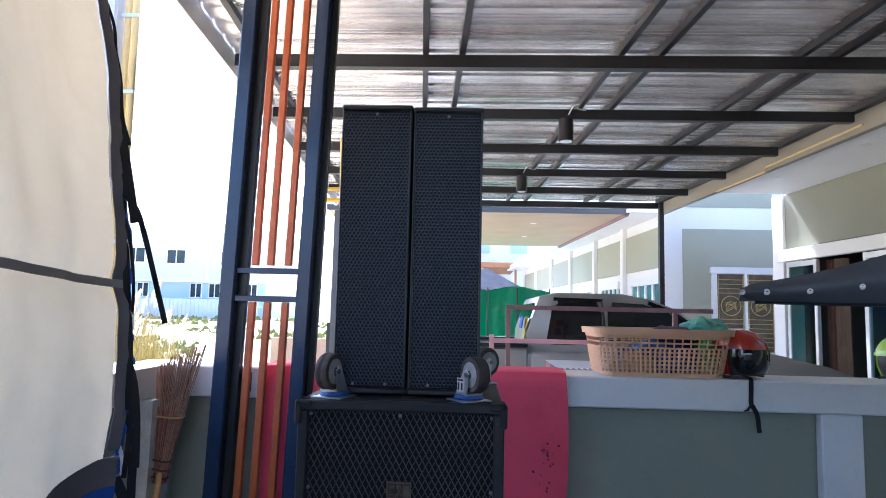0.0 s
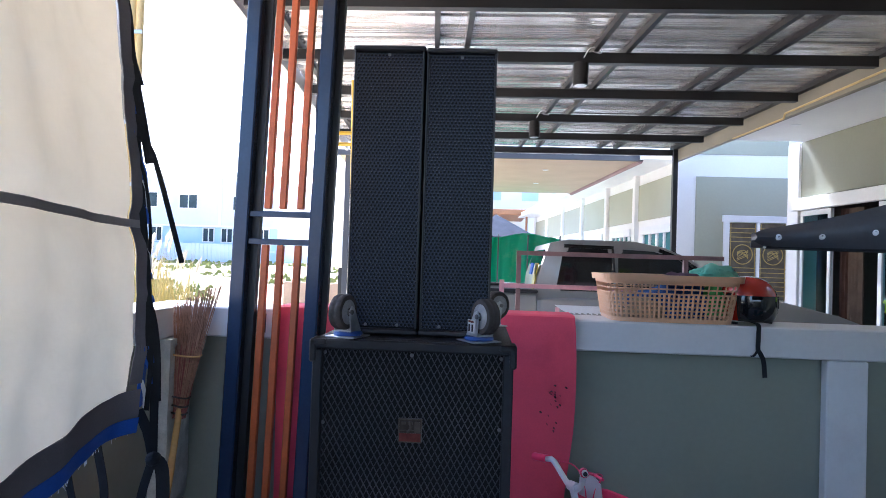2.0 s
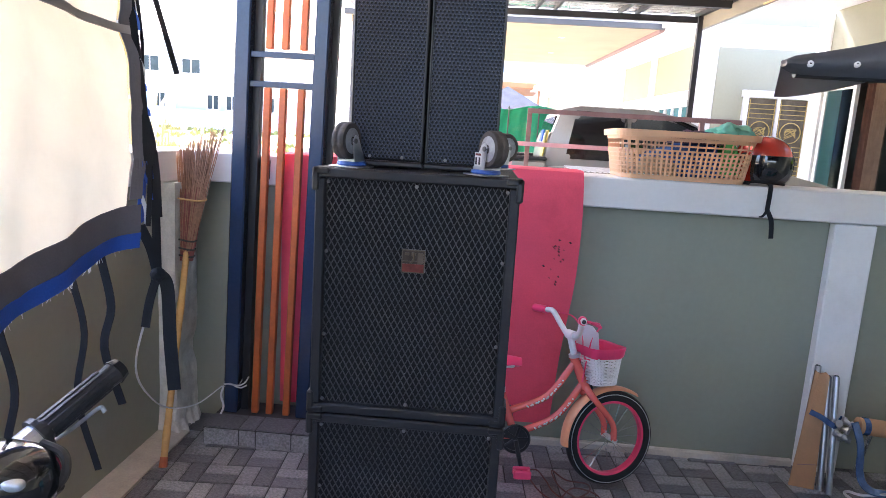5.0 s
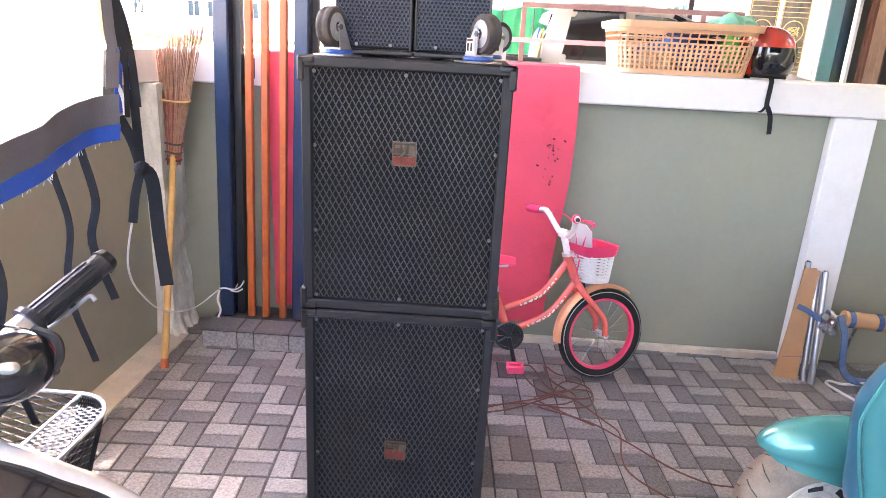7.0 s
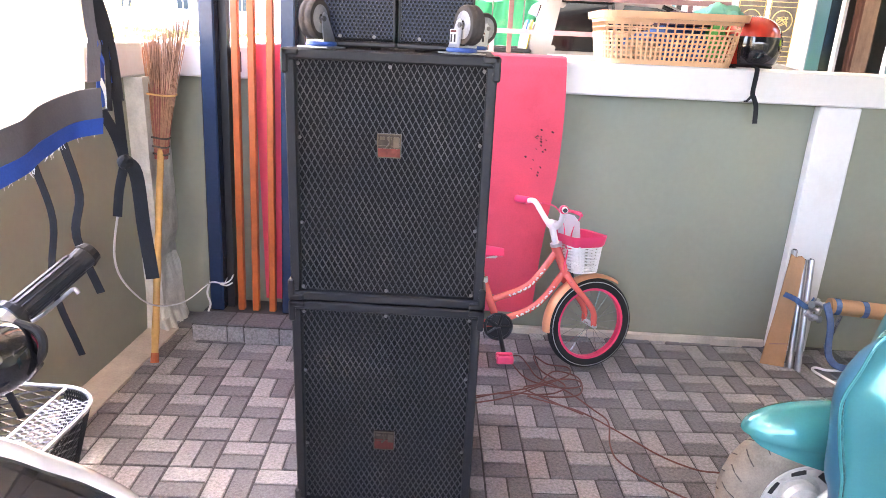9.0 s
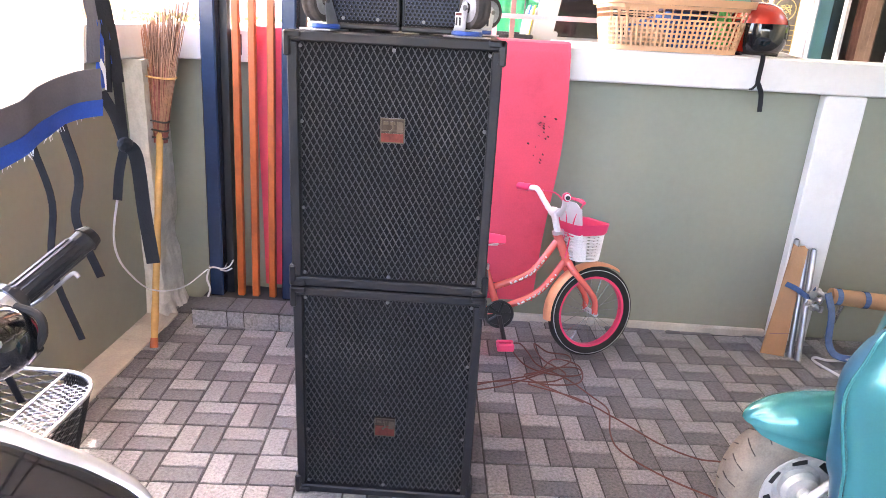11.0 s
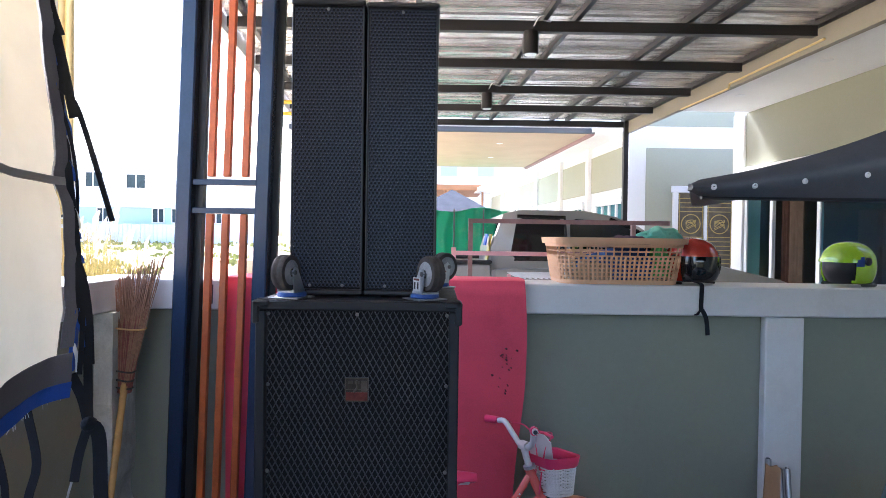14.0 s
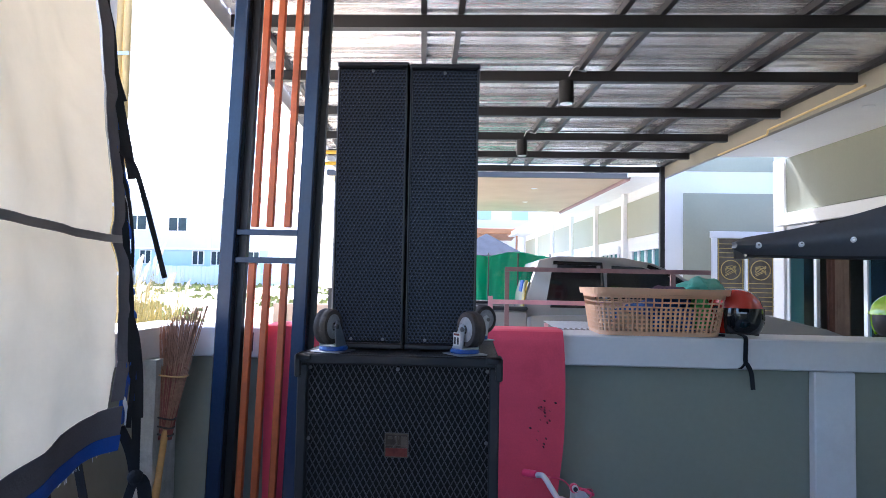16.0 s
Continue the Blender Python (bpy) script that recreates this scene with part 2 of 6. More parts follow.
def sheet(nu, nv, f, bm=None, thick=0.0):
    """A grid surface from f(u, v) -> point, u and v in 0..1; thick gives it a second side."""
    bm = bm or bmesh.new()
    g = [[bm.verts.new(f(i / nu, j / nv)) for j in range(nv + 1)] for i in range(nu + 1)]
    fs = [bm.faces.new((g[i][j], g[i + 1][j], g[i + 1][j + 1], g[i][j + 1])) for i in range(nu) for j in range(nv)]
    if thick:
        bmesh.ops.recalc_face_normals(bm, faces=fs)
        bmesh.ops.solidify(bm, geom=fs, thickness=thick)
    return bm


def plate(corners, thick, axis=(0, 1, 0), bm=None):
    """A flat panel from its outline, given thickness along axis."""
    bm = bm or bmesh.new()
    a = [bm.verts.new(Vector(c)) for c in corners]
    b = [bm.verts.new(Vector(c) + Vector(axis) * thick) for c in corners]
    bm.faces.new(a)
    bm.faces.new(b[::-1])
    for i in range(len(a)):
        j = (i + 1) % len(a)
        bm.faces.new((a[i], b[i], b[j], a[j]))
    return bm


def skew(bm):
    """The neighbour's carport runs a few degrees off the square of the yard."""
    for v in bm.verts:
        v.co.x -= 0.075 * (max(v.co.y, 3.2) - 4.0)
    return bm


def floor_z(x):
    """Height of the yard's paving, level throughout."""
    return -0.008


# ---- ground, yard and walls ----
def ground():
    ys = [-60, -20, -4.5, 3.3, 5, 9, 14, 20, 26, 32, 38, 60, 150, 600, 2500]
    xs = [-2500, -600, -150, -60, -30, -20, -12, -6, -1.3, 3, 12, 60, 600, 2500]
    def h(x, y):
        rise = min(1.0, max(0.0, (y - 8) / 30.0)) * min(1.0, max(0.0, (-x - 1.0) / 4.0))
        return -0.22 + 1.1 * rise
    bm = bmesh.new()
    g = [[bm.verts.new((x, y, h(x, y))) for y in ys] for x in xs]
    for i in range(len(xs) - 1):
        for j in range(len(ys) - 1):
            bm.faces.new((g[i][j], g[i + 1][j], g[i + 1][j + 1], g[i][j + 1]))
    setting("ground", bm, M_SOIL, "dry sandy field ground with patches of grass")


ground()
slab = bmesh.new()
for c in [[(-1.3, -4), (4.2, -4), (4.2, 3.5), (-1.3, 3.5)]]:
    top = [slab.verts.new((x, y, floor_z(x) - 0.006)) for x, y in c]
    low = [slab.verts.new((x, y, floor_z(x) - 0.1)) for x, y in c]
    slab.faces.new(top)
    slab.faces.new(low[::-1])
    for i in range(4):
        slab.faces.new((top[i], low[i], low[(i + 1) % 4], top[(i + 1) % 4]))
floor = setting("floor", slab, M_GROUT, "yard floor of grey basket-weave paving blocks")
setting("ground_neighbour", box(-1.3, 14, 3.62, 34, -0.2, -0.03), M_CONCRETE, "plain concrete carport floor of the neighbour")

# back wall with its coping, pillar and two painted panels
setting("wall_north", box(-1.32, 4.2, 3.40, 3.56, -0.16, 1.062), M_GREEN, "low boundary wall painted sage green")
setting("coping_north", box(-1.32, 4.2, 3.345, 3.64, 1.064, 1.19, 0.006), M_WHITE, "white painted concrete coping on the boundary wall")
setting("pillar_1", box(1.565, 1.728, 3.348, 3.399, -0.01, 1.062, 0.005), M_WHITE, "white painted concrete pillar on the boundary wall")
setting("pillar_2", box(3.9, 4.06, 3.348, 3.399, 0.0, 1.062, 0.005), M_WHITE, "white painted concrete pillar on the boundary wall")
setting("baseboard_north", box(-0.30, 1.56, 3.375, 3.399, -0.02, 0.023, 0.006), M_BARE, "rough bare cement strip along the wall foot")
# left wall
setting("wall_west", box(-1.32, -1.175, -4.0, 3.40, -0.2, 1.062), M_GREEN, "low side wall painted sage green, scuffed")
setting("coping_west", box(-1.40, -1.13, -4.0, 3.343, 1.064, 1.195, 0.006), M_WHITE, "white painted concrete coping on the side wall")
pc = box(-1.174, -1.10, 3.20, 3.399, -0.12, 1.062)
bmesh.ops.subdivide_edges(pc, edges=pc.edges[:], cuts=22, use_grid_fill=True)
for v in pc.verts:
    q = Vector((v.co.x * 9, v.co.y * 9, v.co.z * 5))
    chip = max(0.0, noise.noise(q) - 0.12) * (0.05 if v.co.z < 0.35 else 0.025)
    spread = 0.05 * max(0.0, 0.10 - v.co.z) / 0.1 * (0.5 + noise.noise(q * 2.3))
    if v.co.z < 1.05 and v.co.x > -1.17:
        v.co.x += spread - chip + 0.004 * noise.noise(q * 5)
    if v.co.z < 1.05 and v.co.y < 3.39:
        v.co.y -= spread - chip + 0.004 * noise.noise(q * 5)
setting("pillar_corner", pc, M_PLASTER, "peeling whitish plaster pillar in the corner")
kerb = bmesh.new()
for k in range(40):
    y0 = -2.0 + k * 0.13
    w = 0.012 * noise.noise(Vector((0, y0 * 3, 0)))
    box(-1.174, -1.045 + w, y0, y0 + 0.13, -0.13, -0.001 + 0.4 * w, 0, kerb)
setting("baseboard_west", kerb, M_BARE, "rough bare cement kerb along the side wall")
# unseen closing walls added behind and beside the camera to hold back light
setting("wall_south", box(-1.3, 4.2, -4.2, -4.0, -0.2, 1.75), M_GREEN, "unseen green wall added behind the view to limit light")
setting("wall_east", box(4.2, 4.35, -4.2, 3.6, -0.2, 2.9), M_GREEN, "unseen green wall added on the right to limit light")


# ---- carport roof ----
def roof():
    # corrugated sheet, ribs running across
    bm = bmesh.new()
    prof = []
    y = -3.0
    while y < 9.35:
        prof += [(y, 0.0), (y + 0.028, 0.0), (y + 0.034, 0.006), (y + 0.040, 0.0), (y + 0.064, 0.0), (y + 0.070, 0.006), (y + 0.076, 0.0), (y + 0.10, 0.0), (y + 0.112, 0.030), (y + 0.148, 0.030), (y + 0.16, 0.0)]
        y += 0.19
    n = len(prof)
    for x0, x1 in ((-1.28, 1.0), (1.0, 3.3)):
        low = [(bm.verts.new((x0, p, 2.985 + q)), bm.verts.new((x1, p, 2.985 + q))) for p, q in prof]
        for a, b in zip(low, low[1:]):
            bm.faces.new((a[0], a[1], b[1], b[0]))
    # unseen extra strip over the yard, added to darken its right side
    low = [(bm.verts.new((3.3, p, 2.985 + q)), bm.verts.new((4.3, p, 2.985 + q))) for p, q in prof if p < 3.25]
    for a, b in zip(low, low[1:]):
        bm.faces.new((a[0], a[1], b[1], b[0]))
    r = setting("roof", skew(bm), M_ROOF, "corrugated metal carport roof lined with silver foil")
    for k, y in enumerate([-2.7, -1.7, -0.7, 0.33, 1.33, 2.33, 3.33, 4.33, 5.33, 6.33, 7.3, 8.25, 9.2]):
        part("purlin", skew(box(-1.25, 2.98, y - 0.03, y + 0.03, 2.865, 2.94)), M_BROWNSTEEL, r)
    for x in (-1.12, -0.115, 0.10, 1.02, 1.25, 2.05, 2.26):
        part("rafter", skew(box(x - 0.017, x + 0.017, 3.2, 9.3, 2.941, 2.983)), M_BROWNSTEEL, r)
    for x in (-1.06, -0.055, 0.16, 1.08, 1.31, 2.11, 2.32):
        part("rafter", box(x - 0.017, x + 0.017, -3.9, 3.199, 2.941, 2.983), M_BROWNSTEEL, r)
    part("edge_beam", skew(box(2.985, 3.04, 3.2, 9.3, 2.946, 2.984)), M_BROWNSTEEL, r)
    part("fascia", box(-1.255, -1.225, -3.9, 3.199, 2.86, 3.05), M_FASCIA, r, "white painted fascia board")
    part("fascia", skew(box(-1.315, -1.285, 3.2, 9.3, 2.86, 3.05)), M_FASCIA, r, "white painted fascia board")
    part("post", skew(box(2.99, 3.05, 9.17, 9.23, -0.03, 2.945)), M_BROWNSTEEL, r)
    part("post", skew(box(-0.99, -0.93, 5.30, 5.36, -0.03, 2.864)), M_BROWNSTEEL, r)


roof()


def ceiling_lamp(x, y):
    x -= 0.075 * (y - 4)
    t = thing("ceiling_lamp", (x, y, 2.865), "dark brown cylinder spot lamp under the purlin", "lamp", "spot lamps of the carport")
    part("housing", revolve([(0.048, -0.165), (0.055, -0.16), (0.055, -0.012), (0.05, -0.003), (0.02, 0.0)], 20, Matrix.Translation((x, y, 2.864))), M_BROWNSTEEL, t, smooth=True)
    part("lens", revolve([(0.044, -0.168), (0.044, -0.166)], 20, Matrix.Translation((x, y, 2.864))), M_ZINC, t)
    part("cable", tube(curve_points([(x + 0.02, y, 2.90), (x + 0.05, y - 0.04, 2.95), (x + 0.1, y - 0.04, 2.96), (x + 0.14, y - 0.01, 2.93), (x + 0.08, y - 0.04, 2.93)]), 0.004, 5), M_ZINC, t)


ceiling_lamp(0.92, 5.295)
ceiling_lamp(0.90, 7.265)


# ---- post trellis standing on a small plinth ----
def trellis():
    t = thing("trellis_post", (-0.68, 3.29, 0.072), "dark navy steel twin post with orange-brown battens between", "post")
    def lean(bm):
        for v in bm.verts:
            v.co.x += 0.028 * (v.co.z - 0.07)
        return bm
    part("post", lean(box(-0.918, -0.857, 3.25, 3.33, 0.0725, 2.86, 0.006)), M_NAVY, t)
    part("post", lean(box(-0.600, -0.543, 3.25, 3.33, 0.0725, 2.86, 0.006)), M_NAVY, t)
    part("inner_post", lean(box(-0.856, -0.826, 3.30, 3.34, 0.0725, 2.86)), M_BROWNSTEEL, t)
    part("inner_post", lean(box(-0.542, -0.520, 3.31, 3.342, 0.0725, 2.86)), M_BROWNSTEEL, t)
    for z in (1.475, 1.590):
        part("rung", lean(box(-0.857, -0.600, 3.265, 3.305, z - 0.012, z + 0.012, 0.002)), M_NAVY, t)
    for x in (-0.786, -0.722, -0.648):
        part("batten", lean(box(x - 0.014, x + 0.014, 3.268, 3.296, 0.0725, 1.462, 0.003)), M_ORANGE, t)
        part("batten", lean(box(x - 0.014, x + 0.014, 3.268, 3.296, 1.613, 2.86, 0.003)), M_ORANGE, t)
    part("bracket", lean(box(-0.825, -0.785, 3.342, 3.344, 1.09, 1.17)), M_BROWNSTEEL, t)
    s = tube([(-0.888 + 0.034 * math.cos(a) , 3.29 + 0.05 * math.sin(a), 0.205 + 0.006 * math.sin(3 * a)) for a in [k * math.pi / 10 for k in range(20)]], 0.004, 5, closed=True)
    tube(curve_points([(-0.86, 3.238, 0.207), (-0.835, 3.232, 0.212), (-0.815, 3.235, 0.225), (-0.80, 3.24, 0.25)]), 0.0035, 5, s)
    tube(curve_points([(-0.86, 3.236, 0.203), (-0.83, 3.230, 0.202), (-0.805, 3.232, 0.215)]), 0.0035, 5, s)
    tube(curve_points([(-0.91, 3.24, 0.20), (-0.918, 3.23, 0.16), (-0.905, 3.225, 0.115), (-0.915, 3.22, 0.08)]), 0.0045, 5, s)
    part("string", s, M_WHITE, t, "knotted white string")


trellis()
plinth = setting("plinth", box(-0.95, -0.30, 3.125, 3.399, -0.12, 0.0655), M_GROUT, "low plinth clad in speckled grey tiles")


# ---- loudspeakers ----
def lattice(x0, x1, z0, z1, y, dx, slope, w, t):
    """Diamond mesh of thin crossing strips clipped to a rectangle in the xz plane."""
    bm = bmesh.new()
    H = z1 - z0
    for sgn in (1, -1):
        k0 = int((x1 - x0 + H / slope) / dx) + 2
        for k in range(-k0, k0):
            # line x = a + sgn * (z - z0) / slope
            a = x0 + k * dx + dx * 0.5
            zs = sorted([(x0 - a) * slope * sgn + z0, (x1 - a) * slope * sgn + z0])
            za, zb = max(z0, zs[0]), min(z1, zs[1])
            if zb - za < 0.006:
                continue
            p, q = Vector((a + sgn * (za - z0) / slope, y, za)), Vector((a + sgn * (zb - z0) / slope, y, zb))
            d = (q - p).normalized()
            n = Vector((d.z, 0, -d.x)) * w / 2
            off = Vector((0, -t if sgn > 0 else -t * 1.6, 0))
            vs = [bm.verts.new(c) for c in (p - n, p + n, q + n, q - n)]
            fs = [bm.verts.new(c.co + off) for c in vs]
            for i in range(4):
                j = (i + 1) % 4
                bm.faces.new((vs[i], vs[j], fs[j], fs[i]))
            bm.faces.new(fs)
    return bm


def bass_cabinet(z0, z1, logo_z, label, flipped):
    x0, x1, y0, y1 = -0.25, 0.237, 2.15, 2.66
    t = thing("bass_speaker", (-0.005, 2.4, z0), label, "loudspeaker", "stacked bass speakers")
    c = box(x0 + 0.004, x1 - 0.004, y0 + 0.03, y1, z0, z1, 0.006)
    part("cabinet", c, M_BLACKTEX, t)
    f = bmesh.new()
    e = 0.024
    box(x0 + 0.004, x1 - 0.004, y0, y0 + 0.029, z1 - e, z1, 0.004, f)
    box(x0 + 0.004, x1 - 0.004, y0, y0 + 0.029, z0, z0 + e, 0.004, f)
    box(x0 + 0.004, x0 + 0.004 + e, y0 + 0.001, y0 + 0.029, z0 + e, z1 - e, 0.003, f)
    box(x1 - 0.004 - e, x1 - 0.004, y0 + 0.001, y0 + 0.029, z0 + e, z1 - e, 0.003, f)
    part("front_frame", f, M_BLACKTEX, t)
    part("foam", box(x0 + e, x1 - e, y0 + 0.024, y0 + 0.0295, z0 + e, z1 - e), M_FOAM, t)
    part("grille", lattice(x0 + e + 0.004, x1 - e - 0.004, z0 + e, z1 - e, y0 + 0.018, 0.0153, 1.83, 0.0021, 0.0025), M_GRILLE, t, "diamond mesh steel grille")
    for xc, sx in ((x0, 1), (x1, -1)):
        for zc, sz in ((z0, 1), (z1, -1)):
            b = bmesh.new()
            box(min(xc, xc + sx * 0.036) - 0.002, max(xc, xc + sx * 0.036) + 0.002, y0 - 0.005, y0 + 0.06, min(zc, zc + sz * 0.016), max(zc, zc + sz * 0.016), 0.004, b)
            box(min(xc - sx * 0.003, xc + sx * 0.014), max(xc - sx * 0.003, xc + sx * 0.014), y0 - 0.005, y0 + 0.06, min(zc, zc + sz * 0.055), max(zc, zc + sz * 0.055), 0.004, b)
            part("corner_guard", b, M_BLACK, t)
    for sx in (x0 + 0.033, -0.008, x1 - 0.033):
        for sz in (z0 + 0.033, z1 - 0.033):
            part("screw", revolve([(0.0045, 0), (0.0045, 0.003), (0.002, 0.0045)], 10, pose(sx, y0 + 0.013, sz, 90)), M_SCREW, t)
    for sx in (x0 + 0.033, x1 - 0.033):
        for sz in (z0 + 0.2, z1 - 0.2):
            part("screw", revolve([(0.0045, 0), (0.0045, 0.003), (0.002, 0.0045)], 10, pose(sx, y0 + 0.013, sz, 90)), M_SCREW, t)
    lg = part("logo_plate", box(-0.034, 0.022, y0 + 0.004, y0 + 0.011, logo_z - 0.028, logo_z + 0.028, 0.001), M_LOGO_DARK, t, "small square metal logo plate")
    part("plate_stripe", box(-0.032, 0.020, y0 + 0.0025, y0 + 0.0038, logo_z - 0.026, logo_z - 0.006 if not flipped else logo_z + 0.004, 0), M_LOGO_RED, lg)
    part("plate_stripe", tube([(-0.012, y0 + 0.002, logo_z - 0.005), (-0.004, y0 + 0.002, logo_z + 0.005), (-0.006, y0 + 0.002, logo_z + 0.022)], 0.003, 6), M_LOGO_GOLD, lg)
    part("plate_stripe", box(0.004, 0.018, y0 + 0.0020, y0 + 0.0037, logo_z - 0.004, logo_z + 0.02), M_LOGO_GOLD, lg)
    for xa, xb, za, zb in ((-0.034, 0.022, 0.0255, 0.028), (-0.034, 0.022, -0.028, -0.0255), (-0.034, -0.0315, -0.0255, 0.0255), (0.0195, 0.022, -0.0255, 0.0255), (-0.0315, 0.0195, -0.0005, 0.001)):
        part("plate_border", box(xa, xb, y0 + 0.0022, y0 + 0.0039, logo_z + za, logo_z + zb), M_LOGO_GOLD, lg)
    for k in range(3):
        part("plate_mark", box(-0.027 + 0.016 * k, -0.016 + 0.016 * k, y0 + 0.0022, y0 + 0.0039, logo_z + 0.014, logo_z + 0.021), M_LOGO_GOLD, lg)
    return t


M_LOGO_DARK = mat("logo_dark_metal", (0.07, 0.055, 0.045), 0.3, 0.7, 0.3, 40, 200, 0.1)
M_LOGO_RED = mat("logo_copper_red", (0.17, 0.04, 0.032), 0.3, 0.5, 0.3, 60, 200, 0.1)
M_LOGO_GOLD = mat("logo_gold", (0.11, 0.09, 0.065), 0.5, 0.4, 0.3, 40, 200, 0.1)
bass_cabinet(-0.006, 0.617, 0.222, "black bass speaker cabinet with diamond mesh grille, standing on the paving", True)
bass_cabinet(0.620, 1.226, 1.017, "black bass speaker cabinet turned over, casters on top", False)


M_CASTERHUB = mat("dull_grey_hub", (0.34, 0.34, 0.35), 0.5, 0.4, 0.3, 40, 200, 0.1, (0.35, 0.34, 0.32), 0.4)


def caster(x, y, z, yaw, label):
    """Swivel caster standing wheel-up on its plate."""
    t = thing("caster_wheel", (x, y, z), label, "caster", "casters of the speakers")
    m = pose(x, y, z, 0, 0, yaw)
    def put(bm):
        bm.transform(m)
        return bm
    k, R = 0.106, 0.043
    part("mount_plate", put(box(-0.040, 0.040, -0.040, 0.040, 0.0005, 0.004, 0.001)), M_ZINC, t)
    part("swivel_ring", put(revolve([(0.034, 0.0045), (0.036, 0.008), (0.034, 0.014), (0.02, 0.016)], 20)), M_BLUEBASE, t, "blue plastic ring")
    fk = bmesh.new()
    for s in (-1, 1):
        plate([(-0.022, s * 0.021, 0.015), (0.026, s * 0.021, 0.015), (0.032, s * 0.021, k - R + 0.004), (0.022, s * 0.021, k - R + 0.014), (0.010, s * 0.021, k - R + 0.008)], 0.0025 * s, (0, 1, 0), fk)
    box(-0.022, 0.026, -0.021, 0.021, 0.0145, 0.018, 0, fk)
    part("fork", put(fk), M_ZINC, t)
    c = pose(0.026, 0, k - R, 90)
    part("tyre", put(revolve([(R * 0.72, -0.015), (R * 0.94, -0.0155), (R, -0.011), (R, -0.004), (R * 0.965, -0.002), (R * 0.965, 0.002), (R, 0.004), (R, 0.011), (R * 0.94, 0.0155), (R * 0.72, 0.015)], 32, c)), M_RUBBER_BROWN, t, "dusty black rubber tyre", smooth=True)
    part("hub", put(revolve([(R * 0.5, -0.012), (R * 0.7, -0.0158), (R * 0.5, -0.016), (R * 0.25, -0.0185), (R * 0.25, 0.0185), (R * 0.5, 0.016), (R * 0.7, 0.0158), (R * 0.5, 0.012)], 24, c)), M_CASTERHUB, t, smooth=True)
    part("axle", put(revolve([(0.006, -0.027), (0.006, 0.027)], 8, c)), M_SCREW, t)
    st = part("sticker", put(box(-0.014, 0.016, -0.0246, -0.0238, 0.022, 0.054)), M_WHITE, t, "worn white sticker with red and black marks")
    part("sticker_bar", put(box(-0.011, 0.013, -0.0252, -0.0247, 0.047, 0.052)), M_LOGO_RED, st)
    for xa in (-0.010, 0.004):
        part("sticker_bar", put(box(xa, xa + 0.007, -0.0252, -0.0247, 0.026, 0.043)), M_BLACK, st)


for x, yaw in ((-0.172, 250), (0.150, 303)):
    caster(x, 2.205, 1.2265, yaw, "zinc swivel caster with dusty black wheel, pointing up")
for x, yaw in ((-0.16, 60), (0.18, 40)):
    caster(x, 2.60, 1.2265, yaw, "zinc swivel caster with dusty black wheel, pointing up")


def column_speaker(x0, x1, z0, z1, label):
    y0, y1 = 2.245, 2.47
    t = thing("column_speaker", ((x0 + x1) / 2, 2.3, z0), label, "loudspeaker", "column speakers")
    part("cabinet", box(x0, x1, y0 + 0.02, y1, z0, z1, 0.004), M_BLACKTEX, t)
    for zc in (z0, z1 - 0.014):
        part("end_cap", box(x0 - 0.002, x1 + 0.002, y0 - 0.004, y1, zc, zc + 0.014, 0.004), M_BLACK, t)
    part("foam", box(x0 + 0.004, x1 - 0.004, y0 + 0.008, y0 + 0.0195, z0 + 0.015, z1 - 0.015), M_FOAM, t)
    # perforated front: a rim round every hole, in staggered rows
    vs, fs = [], []
    p = 0.0096
    nx, nz = int((x1 - x0 - 0.006) / p), int((z1 - z0 - 0.034) / (p * 0.866))
    xa = (x0 + x1) / 2 - (nx - 0.5) * p / 2
    za = (z0 + z1) / 2 - (nz - 1) * p * 0.866 / 2
    for j in range(nz):
        for i in range(nx):
            cx, cz = xa + (i + (0.5 if j % 2 else 0)) * p, za + j * p * 0.866
            b = len(vs)
            for r in (p * 0.5774, p * 0.37):
                for k in range(6):
                    a = math.pi / 6 + k * math.pi / 3
                    vs.append((cx + r * math.cos(a), y0 + 0.0015, cz + r * math.sin(a)))
            for k in range(6):
                vs.append((cx + p * 0.37 * math.cos(math.pi / 6 + k * math.pi / 3), y0 + 0.004, cz + p * 0.37 * math.sin(math.pi / 6 + k * math.pi / 3)))
            for k in range(6):
                k2 = (k + 1) % 6
                fs.append((b + k, b + k2, b + 6 + k2, b + 6 + k))
                fs.append((b + 6 + k, b + 6 + k2, b + 12 + k2, b + 12 + k))
    me = bpy.data.meshes.new("grille")
    me.from_pydata(vs, [], fs)
    part("grille", me, M_GRILLE_BLUE_SHEEN, t, "perforated steel grille")
    rim = bmesh.new()
    box(x0, x0 + 0.006, y0, y0 + 0.021, z0 + 0.014, z1 - 0.014, 0.002, rim)
    box(x1 - 0.006, x1, y0, y0 + 0.021, z0 + 0.014, z1 - 0.014, 0.002, rim)
    part("front_frame", rim, M_BLACK, t)
    for sx in (x0 + 0.05, x1 - 0.05):
        part("screw", revolve([(0.004, 0), (0.004, 0.003), (0.002, 0.004)], 10, pose(sx, y0 + 0.001, z0 + 0.024, 90)), M_SCREW, t)
        part("foot", revolve([(0.012, 0), (0.012, 0.0045)], 12, pose(sx, y0 + 0.03, z0 - 0.0045)), M_RUBBER, t)
        part("foot", revolve([(0.012, 0), (0.012, 0.0045)], 12, pose(sx, y1 - 0.03, z0 - 0.0045)), M_RUBBER, t)
